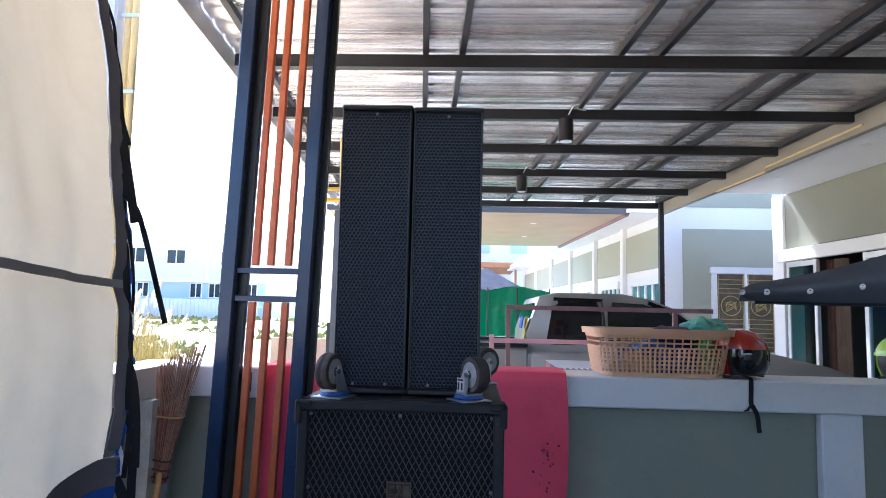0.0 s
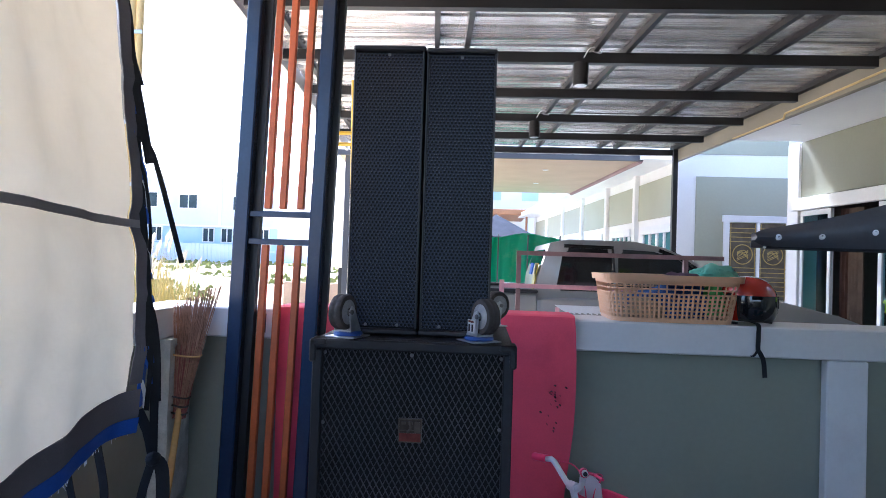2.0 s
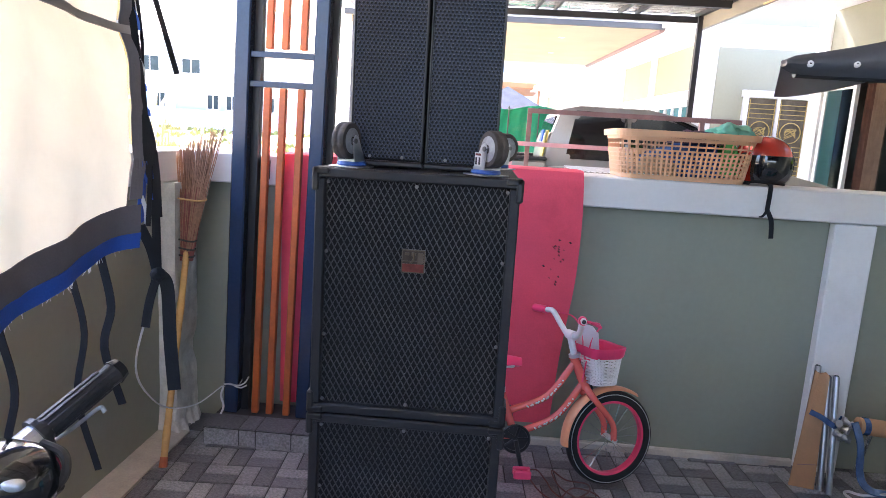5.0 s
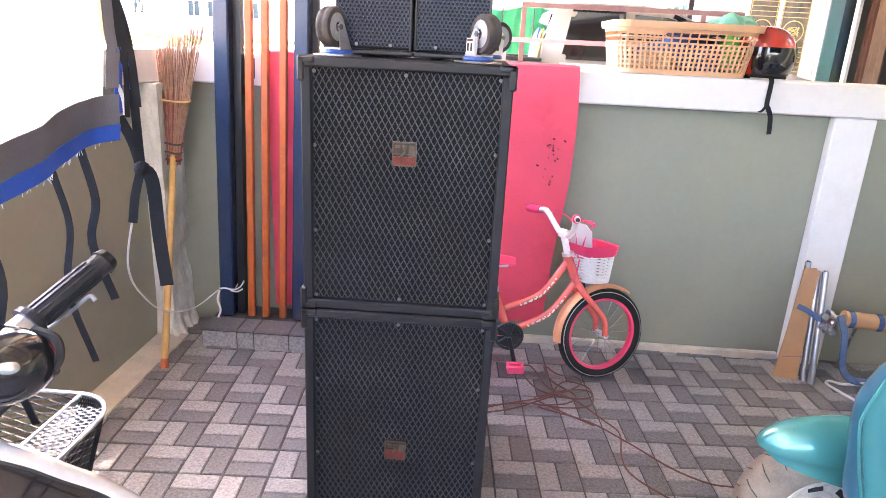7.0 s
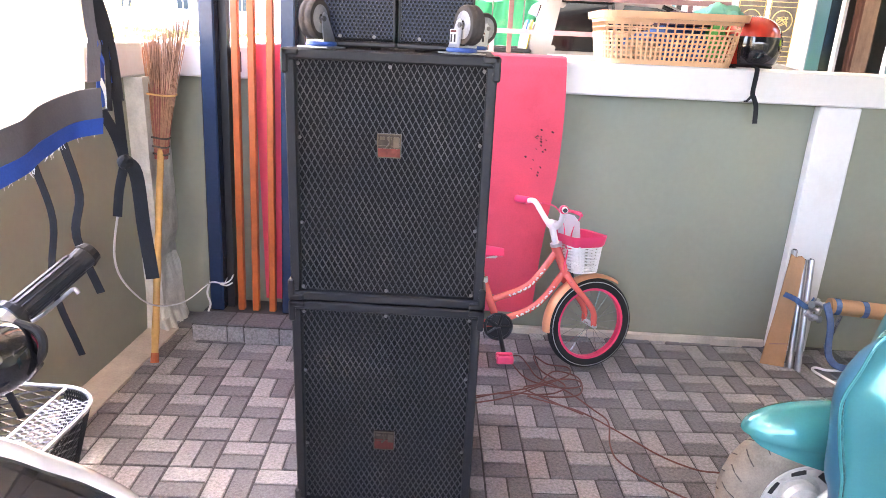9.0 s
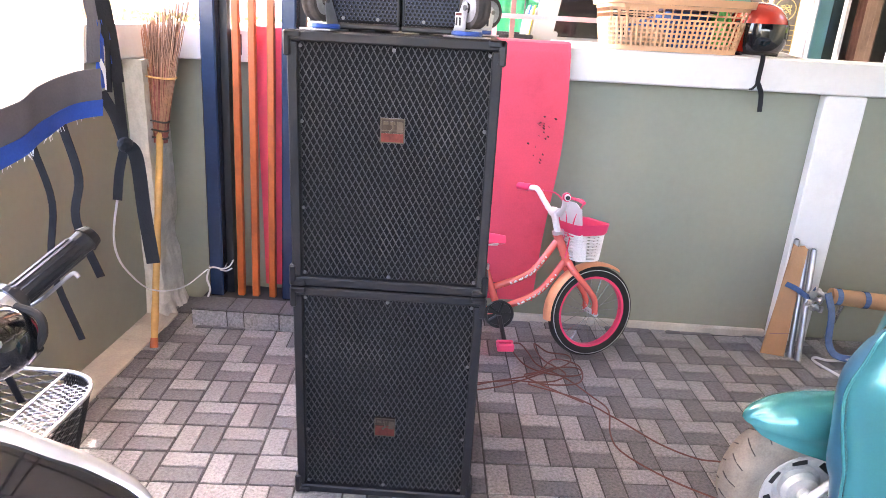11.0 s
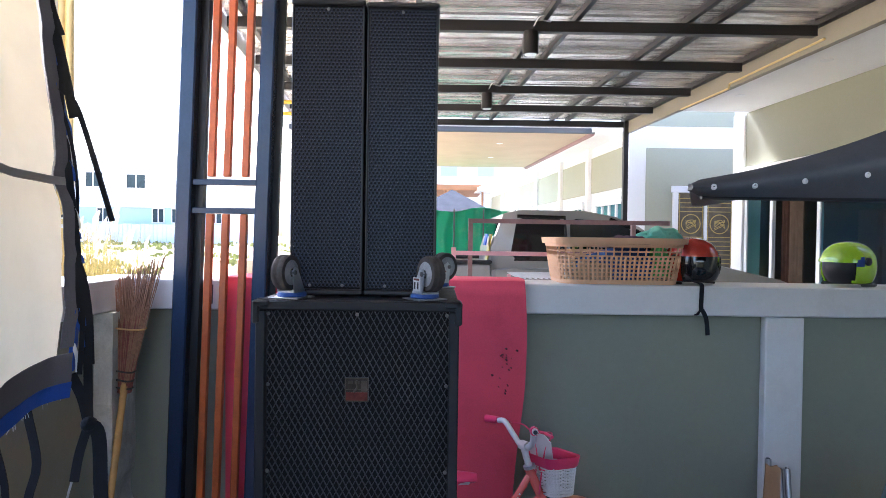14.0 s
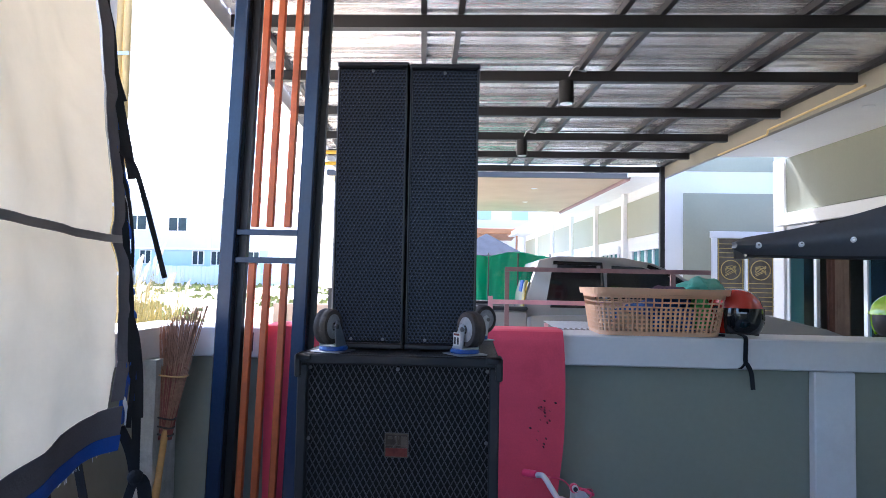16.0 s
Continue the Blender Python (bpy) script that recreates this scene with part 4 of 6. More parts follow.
def laundry_basket():
    z0, z1 = 1.192, 1.388
    cx, cy = 0.955, 3.53
    t = thing("laundry_basket", (cx, cy, z0), "peach plastic lattice laundry basket full of clothes on the coping", "basket")
    def ring(z, grow=0.0):
        k = (z - z0) / (z1 - z0)
        return rr(cx, cy, 0.246 + 0.030 * k + grow, 0.172 + 0.018 * k + grow, 0.07)
    def band(za, zb, th, name):
        bm = bmesh.new()
        rings = [[bm.verts.new((x, y, z)) for x, y in ring(z, g)] for z, g in ((za, th), (zb, th), (zb, -0.002), (za, -0.002))]
        n = len(rings[0])
        for a, b in zip(rings, rings[1:] + rings[:1]):
            for i in range(n):
                bm.faces.new((a[i], a[(i + 1) % n], b[(i + 1) % n], b[i]))
        part(name, bm, M_BASKET, t)
    band(z1 - 0.026, z1, 0.016, "rim")
    band(z1 - 0.040, z1 - 0.0265, 0.004, "upper_band")
    band(z0, z0 + 0.018, 0.003, "lower_band")
    # lattice: flat uprights and hoops
    lat = bmesh.new()
    def along(z, d):
        pts = [Vector((x, y, z)) for x, y in ring(z)]
        pts.append(pts[0])
        tot = sum((b - a).length for a, b in zip(pts, pts[1:]))
        d = d % 1.0 * tot
        for a, b in zip(pts, pts[1:]):
            l = (b - a).length
            if d <= l:
                return a + (b - a) * (d / l if l else 0)
            d -= l
        return pts[0]
    # small square holes below, two rows of wider ones under the rim
    n = 84
    for k in range(n):
        tube([along(z0 + 0.015, k / n), along(z0 + 0.118, k / n)], 0.0052, 6, lat)
    for k in range(50):
        tube([along(z0 + 0.116, k / 50), along(z1 - 0.038, k / 50)], 0.0072, 4, lat, flat=0.5)
    for z in (0.033, 0.050, 0.067, 0.084, 0.101, 0.118, 0.138):
        tube([along(z0 + z, k / 72) for k in range(72)], 0.0042, 4, lat, closed=True)
    part("lattice", lat, M_BASKET, t)
    part("base", plate([(x, y, z0 + 0.001) for x, y in ring(z0, -0.004)], 0.006, (0, 0, 1)), M_BASKET, t)


laundry_basket()


def heap(name, cx, cy, z, sx, sy, sz, m, label, category, seed):
    """A crumpled pile of cloth or film."""
    bm = bmesh.new()
    bmesh.ops.create_icosphere(bm, subdivisions=4, radius=1)
    for v in bm.verts:
        p = v.co.copy()
        k = 1 + 0.30 * noise.noise(p * 1.7 + Vector((seed, 0, 0))) + 0.16 * noise.noise(p * 4.5 + Vector((0, seed, 0)))
        v.co = Vector((cx + p.x * sx * k, cy + p.y * sy * k, z + max(-0.15, p.z) * sz * k + 0.15 * sz))
    ob = part(name, bm, m, None, label, smooth=True)
    return tagged(ob, category=category)


heap("folded_clothes", 0.98, 3.53, 1.213, 0.20, 0.13, 0.12, M_CLOTH_BLUE, "crumpled blue clothes inside the basket", "clothes", 3)
heap("folded_clothes", 0.86, 3.46, 1.213, 0.10, 0.08, 0.06, M_CLOTH_TAN, "tan cloth at the bottom of the basket", "clothes", 8)
heap("folded_clothes", 1.02, 3.50, 1.345, 0.11, 0.10, 0.045, M_CLOTH_DARK, "dark purple garment on top of the basket", "clothes", 12)
heap("folded_clothes", 1.15, 3.47, 1.22, 0.045, 0.07, 0.13, M_GREENCLOTH, "green cloth inside the basket", "clothes", 15)
heap("plastic_bag", 1.19, 3.58, 1.372, 0.10, 0.09, 0.058, M_BAG, "crumpled mint green plastic bag on the basket", "bag", 21)

M_HELMET_RED = mat("red_helmet_shell", (0.50, 0.035, 0.02), 0.2, 0, 0.05, 6, 60, 0.0, coat=0.8)
M_VISOR = mat("dark_visor", (0.012, 0.012, 0.014), 0.04, 0, 0.1, 6, 60, 0.0, coat=1.0)
M_HELMET_LIME = mat("lime_helmet_shell", (0.36, 0.62, 0.02), 0.2, 0, 0.05, 6, 60, 0.0, coat=0.8)


def helmet(cx, cy, z, r, yaw, shell, label, visor):
    t = thing("helmet", (cx, cy, z), label, "helmet", "helmets on the coping", rz=yaw)
    def dome(scale, keep, lo):
        bm = bmesh.new()
        bmesh.ops.create_uvsphere(bm, u_segments=40, v_segments=28, radius=1)
        for v in bm.verts:
            p = Vector([math.copysign(abs(a) ** 0.86, a) for a in v.co])
            v.co = Vector((p.x * 0.88 * r, p.y * 1.05 * r, p.z * r * 0.98 + r * 0.80))
            if scale != 1:
                c = Vector((0, 0, r * 0.8))
                v.co = c + (v.co - c) * scale
        bmesh.ops.delete(bm, geom=[f for f in bm.faces if not keep(f.calc_center_median())], context="FACES")
        bmesh.ops.recalc_face_normals(bm, faces=bm.faces)
        bmesh.ops.solidify(bm, geom=bm.faces[:], thickness=0.006)
        return bm
    # the face looks along local -y
    part("shell", dome(1.0, lambda c: c.z > 0.02 and not (c.y < (-0.35 if visor else -0.52) * r and c.z < (1.06 if visor else 1.0) * r), 0), shell, t, local=True, smooth=True)
    part("liner", dome(0.90, lambda c: c.z > 0.16 * r, 0), M_BLACK, t, local=True, smooth=True)
    if visor:
        part("visor", dome(1.035, lambda c: c.y < -0.44 * r and 0.24 * r < c.z < 1.10 * r, 0), M_VISOR, t, "dark glossy visor", local=True, smooth=True)
        part("chin_bar", dome(1.02, lambda c: c.y < -0.3 * r and 0.02 < c.z < 0.34 * r, 0), M_BLACK, t, local=True, smooth=True)
    else:
        part("brim", dome(1.05, lambda c: c.y < -0.6 * r and 0.96 * r < c.z < 1.10 * r, 0), shell, t, local=True, smooth=True)
        part("sticker", dome(1.012, lambda c: (c - Vector((0.80 * r, -0.28 * r, 0.95 * r))).length < 0.2 * r, 0), M_BLUEBASE, t, local=True)
    for sx in (-1, 1):
        part("hinge", revolve([(0.018, 0), (0.016, 0.008), (0.004, 0.010)], 14, pose(sx * 0.905 * r, -0.1 * r, 1.0 * r, 0, sx * 90, 0)), M_BLACK, t, local=True)
    part("edge_trim", tube([(0.88 * r * math.cos(a), 1.05 * r * math.sin(a) , 0.008) for a in [k * math.pi / 14 - 0.3 for k in range(18)]], 0.006, 6), M_BLACK, t, local=True)


helmet(1.288, 3.46, 1.191, 0.114, 22, M_HELMET_RED, "red and black motorcycle helmet with dark visor on the coping", True)
helmet(1.985, 3.475, 1.191, 0.110, -70, M_HELMET_LIME, "lime green open-face helmet on the coping", False)
strap = bmesh.new()
def ribbon(points, w, th=0.002, bm=None, across=(1, 0, 0)):
    """A flat strap along points."""
    bm = bm or bmesh.new()
    pts = curve_points(points, 5)
    ac = Vector(across).normalized()
    prev = None
    for i, p in enumerate(pts):
        d = (pts[min(i + 1, len(pts) - 1)] - pts[max(i - 1, 0)]).normalized()
        s = (ac - d * ac.dot(d)).normalized() * w / 2
        n = d.cross(s).normalized() * th / 2
        cur = [bm.verts.new(p + a * s + b * n) for a, b in ((-1, -1), (1, -1), (1, 1), (-1, 1))]
        if prev:
            for j in range(4):
                bm.faces.new((prev[j], prev[(j + 1) % 4], cur[(j + 1) % 4], cur[j]))
        else:
            bm.faces.new(cur[::-1])
        prev = cur
    bm.faces.new(prev)
    return bm
ribbon([(1.285, 3.40, 1.203), (1.287, 3.345, 1.197), (1.286, 3.337, 1.16), (1.285, 3.338, 1.10), (1.292, 3.335, 1.085), (1.308, 3.338, 1.05), (1.315, 3.338, 0.985)], 0.018, 0.003, strap)
ribbon([(1.285, 3.333, 1.10), (1.268, 3.331, 1.075), (1.255, 3.335, 1.07)], 0.009, 0.003, strap)
tagged(part("helmet_strap", strap, M_STRAP, None, "black webbing chin strap hanging over the coping"), category="strap")


# ---- canvas side curtain ----
def curtain():
    t = thing("canvas_curtain", (-0.48, 1.6, 1.0), "cream canvas side curtain with grey and blue hem, tie straps hanging", "curtain")
    def low(y):
        return 1.055 - 0.16 * (1.9 - y) + 0.004 * math.sin((1.9 - y) * 14)
    def surf(u, z):
        """u: 0 at the free edge, 1 towards the stall's front; z: height."""
        y = 1.9 - 1.25 * u
        k = max(0.0, z - 1.05)
        edge = -0.592 + 0.045 * math.exp(-max(0.0, u) / 0.03) - 0.028 * k - 0.055 * k * k + 0.035 * math.sin(min(k, 0.6) * 4.2)
        x = edge + 0.055 * math.sin(u * 2.2) + 0.06 * u
        lo = max(0.0, 1.47 - z) if z < 1.47 else 0.0
        fold = 0.010 * math.sin(u * 46 + 3 * noise.noise(Vector((u * 5, z * 1.5, 0)))) * (0.35 + 0.5 * lo)
        fold += 0.022 * noise.noise(Vector((u * 4.0, z * 1.6, 3))) + 0.006 * noise.noise(Vector((u * 16, z * 5, 8)))
        crease = abs(noise.noise(Vector((u * 7 + z * 3, z * 9 - u * 5, 5))))
        fold += 0.011 * (0.3 - min(0.3, crease)) * (1.0 + 0.8 * max(0.0, 1.36 - z) / 0.3)
        fold -= 0.012 * math.exp(-((z - 1.476 - 0.05 * u) / 0.03) ** 2)
        return Vector((x + fold, y, z))
    def strip(za, zb, u0=0.0, u1=1.0, off=0.0, nu=110, nv=40, rise=0.0):
        def f(u, v):
            uu = u0 + (u1 - u0) * u
            y = 1.9 - 1.25 * uu
            a = low(y) + za if za < 0.6 else za
            b = low(y) + zb if zb < 0.6 else zb
            p = surf(uu, a + (b - a) * v + rise * uu)
            return p + Vector((off, 0, 0))
        return sheet(nu, nv, f, thick=0.0018)
    part("canvas", strip(0.086, 2.75, 0.018, 1.0, nv=90), M_TARP, t, smooth=True)
    part("hem", strip(0.028, 0.088, 0.0, 1.0, 0.0016, nv=6), M_TARP_GREY, t, "grey fabric hem", smooth=True)
    part("hem_trim", strip(0.0, 0.031, 0.0, 1.0, 0.0034, nv=3), M_TARP_BLUE, t, "blue fabric trim", smooth=True)
    part("seam_band", strip(1.468, 1.484, 0.0, 1.0, 0.003, nv=2, rise=0.05), M_SEAM, t, "dark stitched seam band", smooth=True)
    part("side_hem", strip(0.10, 2.75, 0.0, 0.015, 0.0014, 4, 80), M_TARP_GREY, t)
    part("side_trim", strip(0.05, 1.75, -0.016, 0.004, 0.001, 3, 60), M_TARP_BLUE, t)
    fray = bmesh.new()
    random.seed(11)
    for k in range(120):
        u = random.random() * 0.8
        p = surf(u, low(1.9 - 1.25 * u))
        tube([p + Vector((0.003, 0, 0.002)), p + Vector((random.uniform(-0.002, 0.006), random.uniform(-0.006, 0.006), -random.uniform(0.003, 0.012)))], 0.0005, 3, fray)
    tagged(part("frayed_threads", fray, M_ALU, t), kind="stuff")
    # knotted tie straps at the free edge
    def tie(points, w, across=(1, 0.3, 0)):
        part("strap", ribbon(points, w, 0.003, None, across), M_STRAP, t)
    a = surf(0.0, 1.10)
    tie([a, a + Vector((0.012, 0.02, -0.05)), a + Vector((0.025, 0.02, -0.10))], 0.020)
    tie([surf(0, 1.24), surf(0, 1.17) + Vector((0.02, 0.01, 0)), a + Vector((0.025, 0.02, -0.10))], 0.016)
    knot = bmesh.new()
    bmesh.ops.create_icosphere(knot, subdivisions=2, radius=0.016, matrix=Matrix.Translation(a + Vector((0.027, 0.018, -0.103))))
    part("strap_knot", knot, M_STRAP, t)
    knot_at = a + Vector((0.027, 0.018, -0.103))
    tie([a + Vector((0.025, 0.018, -0.105)), a + Vector((0.012, 0.01, -0.16)), a + Vector((0.002, 0.01, -0.215))], 0.017)
    tie([a + Vector((0.025, 0.016, -0.10)), a + Vector((0.047, 0.016, -0.125)), a + Vector((0.052, 0.016, -0.24)), a + Vector((0.060, 0.016, -0.35))], 0.026)
    for u, l, w in ((0.06, 0.30, 0.015), (0.15, 0.36, 0.011), (0.30, 0.34, 0.011), (0.46, 0.30, 0.012)):
        p = surf(u, low(1.9 - 1.25 * u))
        tie([p, p + Vector((0.012, 0.01, -0.1)), p + Vector((0.005, -0.005, -l * 0.6)), p + Vector((0.03, 0.01, -l))], w)
    # loose straps along the edge
    for z, pts, w in ((1.96, ((0.015, 0, -0.06), (0.025, 0, -0.14), (0.045, 0, -0.20)), 0.008),
                      (1.80, ((0.012, 0, -0.05), (0.030, 0, -0.13), (0.045, 0, -0.20)), 0.017),
                      (1.70, ((0.012, 0, -0.06), (0.010, 0, -0.18), (0.022, 0.01, -0.28)), 0.009),
                      (1.56, ((0.008, 0, -0.08), (0.022, 0, -0.20), (0.030, 0, -0.33)), 0.013),
                      (1.40, ((0.010, 0, -0.08), (0.018, 0, -0.18), (0.012, 0, -0.30)), 0.009),
                      (2.06, ((0.018, 0, -0.05), (0.026, 0, -0.11), (0.038, 0, -0.19)), 0.006),
                      (1.66, ((0.030, 0, -0.03), (0.050, 0, -0.08), (0.078, 0, -0.17), (0.105, 0, -0.26)), 0.010),
                      (1.62, ((0.020, 0, -0.07), (0.026, 0.01, -0.16), (0.024, 0.01, -0.24)), 0.006),
                      (1.33, ((0.016, 0, -0.05), (0.026, 0, -0.12), (0.030, 0, -0.21)), 0.012)):
        p = surf(0, z)
        tie([p] + [p + Vector(q) for q in pts], w)
    for k in range(16):
        z = 1.16 + 0.045 * k
        p = surf(0, z)
        q = Vector((random.uniform(0.004, 0.016), 0.004, -random.uniform(0.02, 0.06)))
        part("trim_tatter", ribbon([p, p + q * 0.5 + Vector((0.004, 0, 0)), p + q], random.uniform(0.003, 0.010), 0.0015), M_TARP_BLUE if k % 3 else M_ALU, t)
    part("top_rail", tube([(-0.74, 1.95, 2.74), (-0.62, 0.6, 2.74)], 0.016, 8), M_ZINC, t)
    part("stall_pole", tube([(-0.74, 1.95, 2.86), (-0.74, 1.95, 2.74)], 0.016, 8), M_ZINC, t)
    part("stall_pole", tube([(-0.62, 0.6, 2.86), (-0.62, 0.6, 2.74)], 0.016, 8), M_ZINC, t)
    return knot_at


knot_at = curtain()
# pale cord from the knot to the trellis foot
tagged(part("cord", tube(curve_points([tuple(knot_at), (-0.745, 2.25, 0.66), (-0.89, 2.6, 0.41), (-1.00, 2.95, 0.215), (-0.985, 3.15, 0.150), (-0.915, 3.236, 0.200)], 8), 0.0030, 6), M_ALU, None, "thin pale cord stretched to the post foot"), category="cord")

# ---- broom ----
M_BAMBOO = mat("bamboo_cane", (0.55, 0.32, 0.10), 0.45, 0, 0.18, 20, 90, 0.15, (0.34, 0.2, 0.07), 0.4)
M_TWIG = mat("dry_twigs", (0.32, 0.17, 0.10), 0.8, 0, 0.3, 30, 120, 0.2)
M_TWIG_RED = mat("reddish_twigs", (0.24, 0.07, 0.055), 0.8, 0, 0.3, 30, 120, 0.2)


def broom():
    foot, neck = Vector((-1.010, 2.90, floor_z(-1.0))), Vector((-1.066, 3.235, 0.79))
    t = thing("broom", tuple(foot), "bamboo-handled stick broom leaning head up in the corner", "broom")
    pts = [foot + (neck - foot) * k / 14 for k in range(15)]
    part("handle", tube(pts, [0.0135 + (0.0022 if k % 4 == 2 else 0) for k in range(15)], 10), M_BAMBOO, t, smooth=True)
    part("handle_tip", tube([foot + Vector((0, 0, 0.001)), foot.lerp(neck, 0.045)], [0.0165, 0.0145], 10), M_ORANGE, t)
    random.seed(4)
    def lean(h):
        """Centre line of the head, which bends to the open side."""
        return neck + Vector((0.02 * h + 0.10 * h * h, 0.10 * h, h))
    for name, lo, hi, m, n in (("bristle_core", 0.0, 0.26, M_TWIG_RED, 130), ("bristles", 0.04, 0.47, M_TWIG, 210)):
        bm = bmesh.new()
        for k in range(n):
            a, r = random.uniform(0, 2 * math.pi), math.sqrt(random.random())
            side = math.cos(a) * r
            ln = random.uniform(0.84, 1.0) * hi + 0.05 * side * hi / 0.47
            base = lean(-0.05 + lo) + Vector((side * 0.026, math.sin(a) * 0.018 * r, 0))
            tip = lean(ln) + Vector((side * 0.108 * ln / 0.47 * random.uniform(0.9, 1.08), math.sin(a) * 0.018 * r, 0))
            mid = base.lerp(tip, 0.5) + Vector((side * -0.006 + random.uniform(-0.005, 0.005), 0, 0))
            tube([base, mid, tip], [0.0021, 0.0017, 0.0010], 4, bm)
        part(name, bm, m, t)
    for z, rx in ((-0.03, 0.031), (0.0, 0.033), (0.035, 0.037), (0.205, 0.064)):
        c = lean(z)
        part("binding", tube([c + Vector((rx * math.cos(a), rx * 0.55 * math.sin(a), 0.003 * math.sin(a * 2))) for a in [k * math.pi / 10 for k in range(20)]], 0.0038, 5, closed=True), M_RUBBER_BROWN if z < 0.1 else M_BAMBOO, t)


broom()

# ---- children's bicycle ----
M_CORAL = mat("coral_bike_paint", (0.83, 0.155, 0.125), 0.25, 0, 0.06, 12, 80, 0.02, coat=0.6)
M_PEACH = mat("faded_peach_plastic", (0.80, 0.36, 0.19), 0.4, 0, 0.08, 10, 80, 0.05)
M_PINK = mat("hot_pink_plastic", (0.85, 0.06, 0.16), 0.35, 0, 0.06, 12, 80, 0.05)
M_BIKEWHITE = mat("white_bike_paint", (0.78, 0.76, 0.74), 0.3, 0, 0.08, 14, 80, 0.05)
M_TYRE = mat("bicycle_tyre", (0.014, 0.014, 0.014), 0.7, 0, 0.2, 30, 200, 0.2)


def bicycle():
    """Local frame: x forward, y to the rider's left, z up; leans on the wall."""
    t = thing("child_bicycle", (0.340, 3.020, floor_z(0.45)), "coral pink children's bicycle with white front basket, leaning by the wall", "bicycle", rz=2, tilt=(-7, -2))
    R = 0.187
    fw, rw, bb = Vector((0.380, 0, R)), Vector((-0.30, 0, R)), Vector((0.0, 0, 0.193))
    head_lo, head_hi = Vector((0.265, 0, 0.395)), Vector((0.215, 0, 0.515))
    steer = Matrix.Translation(head_lo) @ pose(0, 0, 0, 0, 0, 19) @ Matrix.Translation(-head_lo)
    P = lambda name, bm, m, label="", par=None, smooth=True: part(name, bm, m, par or t, label, local=True, smooth=smooth)
    def wheel(c, m4, front):
        def ringbody(prof, n=48):
            bm = bmesh.new()
            rings = [[bm.verts.new(m4 @ (c + Vector((r * math.cos(2 * math.pi * j / n), y, r * math.sin(2 * math.pi * j / n))))) for j in range(n)] for r, y in prof]
            for a, b in zip(rings, rings[1:] + rings[:1]):
                for j in range(n):
                    bm.faces.new((a[j], a[(j + 1) % n], b[(j + 1) % n], b[j]))
            return bm
        w = P("wheel", ringbody([(R, 0.006), (R - 0.006, 0.016), (R - 0.022, 0.019), (R - 0.039, 0.014), (R - 0.039, -0.014), (R - 0.022, -0.019), (R - 0.006, -0.016), (R, -0.006)]), M_TYRE)
        P("tyre_stripe", ringbody([(R - 0.012, 0.0192), (R - 0.0145, 0.0198), (R - 0.0145, -0.0198), (R - 0.012, -0.0192)]), M_ZINC, par=w)
        P("rim", ringbody([(R - 0.039, 0.013), (R - 0.049, 0.012), (R - 0.049, -0.012), (R - 0.039, -0.013)]), M_PINK, "pink rim", par=w)
        sp = bmesh.new()
        for k in range(20):
            a = 2 * math.pi * k / 20
            s = 0.012 if k % 2 else -0.012
            b = a + (0.5 if k % 4 < 2 else -0.5)
            tube([m4 @ (c + Vector((0.012 * math.cos(b), s, 0.012 * math.sin(b)))), m4 @ (c + Vector(((R - 0.046) * math.cos(a), 0, (R - 0.046) * math.sin(a))))], 0.0012, 4, sp)
        P("spokes", sp, M_CHROME, par=w)
        P("hub", tube([m4 @ (c + Vector((0, -0.045, 0))), m4 @ (c + Vector((0, 0.045, 0)))], 0.011, 10), M_ZINC, par=w)
    wheel(fw, steer, True)
    wheel(rw, Matrix(), False)
    # frame
    st = Vector((-0.060, 0, 0.375))
    P("seat_tube", tube([bb, st], 0.015, 12), M_CORAL)
    for dz, nm in ((0.0, "top_tube"), (-0.075, "down_tube")):
        a, b = (bb + Vector((-0.018, 0, 0.10)), head_hi + Vector((0.006, 0, -0.03))) if dz == 0 else (bb + Vector((0.01, 0, 0.01)), head_lo + Vector((0, 0, 0.025)))
        mid = a.lerp(b, 0.5) + Vector((0.02, 0, -0.035))
        tb = P(nm, tube(curve_points([a, mid, b], 7), 0.0135, 12), M_CORAL)
        deco = curve_points([a, mid, b], 7)[3:12]
        fl = bmesh.new()
        for q in range(26):
            p = deco[0].lerp(deco[4], q / 13) if q < 13 else deco[4].lerp(deco[-1], (q - 13) / 13)
            on = min(deco, key=lambda e: (e - p).length)
            p = on.lerp(p, 0.6)
            a0 = radians(200 + 140 * ((q * 7) % 11) / 11)
            bmesh.ops.create_icosphere(fl, subdivisions=1, radius=0.0044, matrix=Matrix.Translation(p + Vector((0, -0.0115, math.sin(a0) * 0.007))))
        P("decal", fl, M_BIKEWHITE, "white floral decal flecks", par=tb)
    P("head_tube", tube([head_lo - (head_hi - head_lo) * 0.05, head_hi], 0.018, 14), M_CORAL)
    for s in (-1, 1):
        P("chain_stay", tube([bb + Vector((0, s * 0.03, 0)), rw + Vector((0, s * 0.045, 0))], 0.008, 8), M_CORAL)
        P("seat_stay", tube([st + Vector((0, s * 0.012, -0.03)), rw + Vector((0, s * 0.045, 0))], 0.008, 8), M_CORAL)
        P("fork_blade", tube([steer @ p for p in curve_points([head_lo + Vector((0.0, s * 0.010, 0.0)), head_lo + Vector((0.012, s * 0.034, -0.03)), fw + Vector((-0.012, s * 0.036, 0.07)), fw + Vector((0, s * 0.036, 0))], 5)], [0.0145] * 6 + [0.012] * 10, 10), M_CORAL)
    P("chain_stay", tube([bb, rw + Vector((0, 0, 0))], 0.006, 6), M_BLACK)
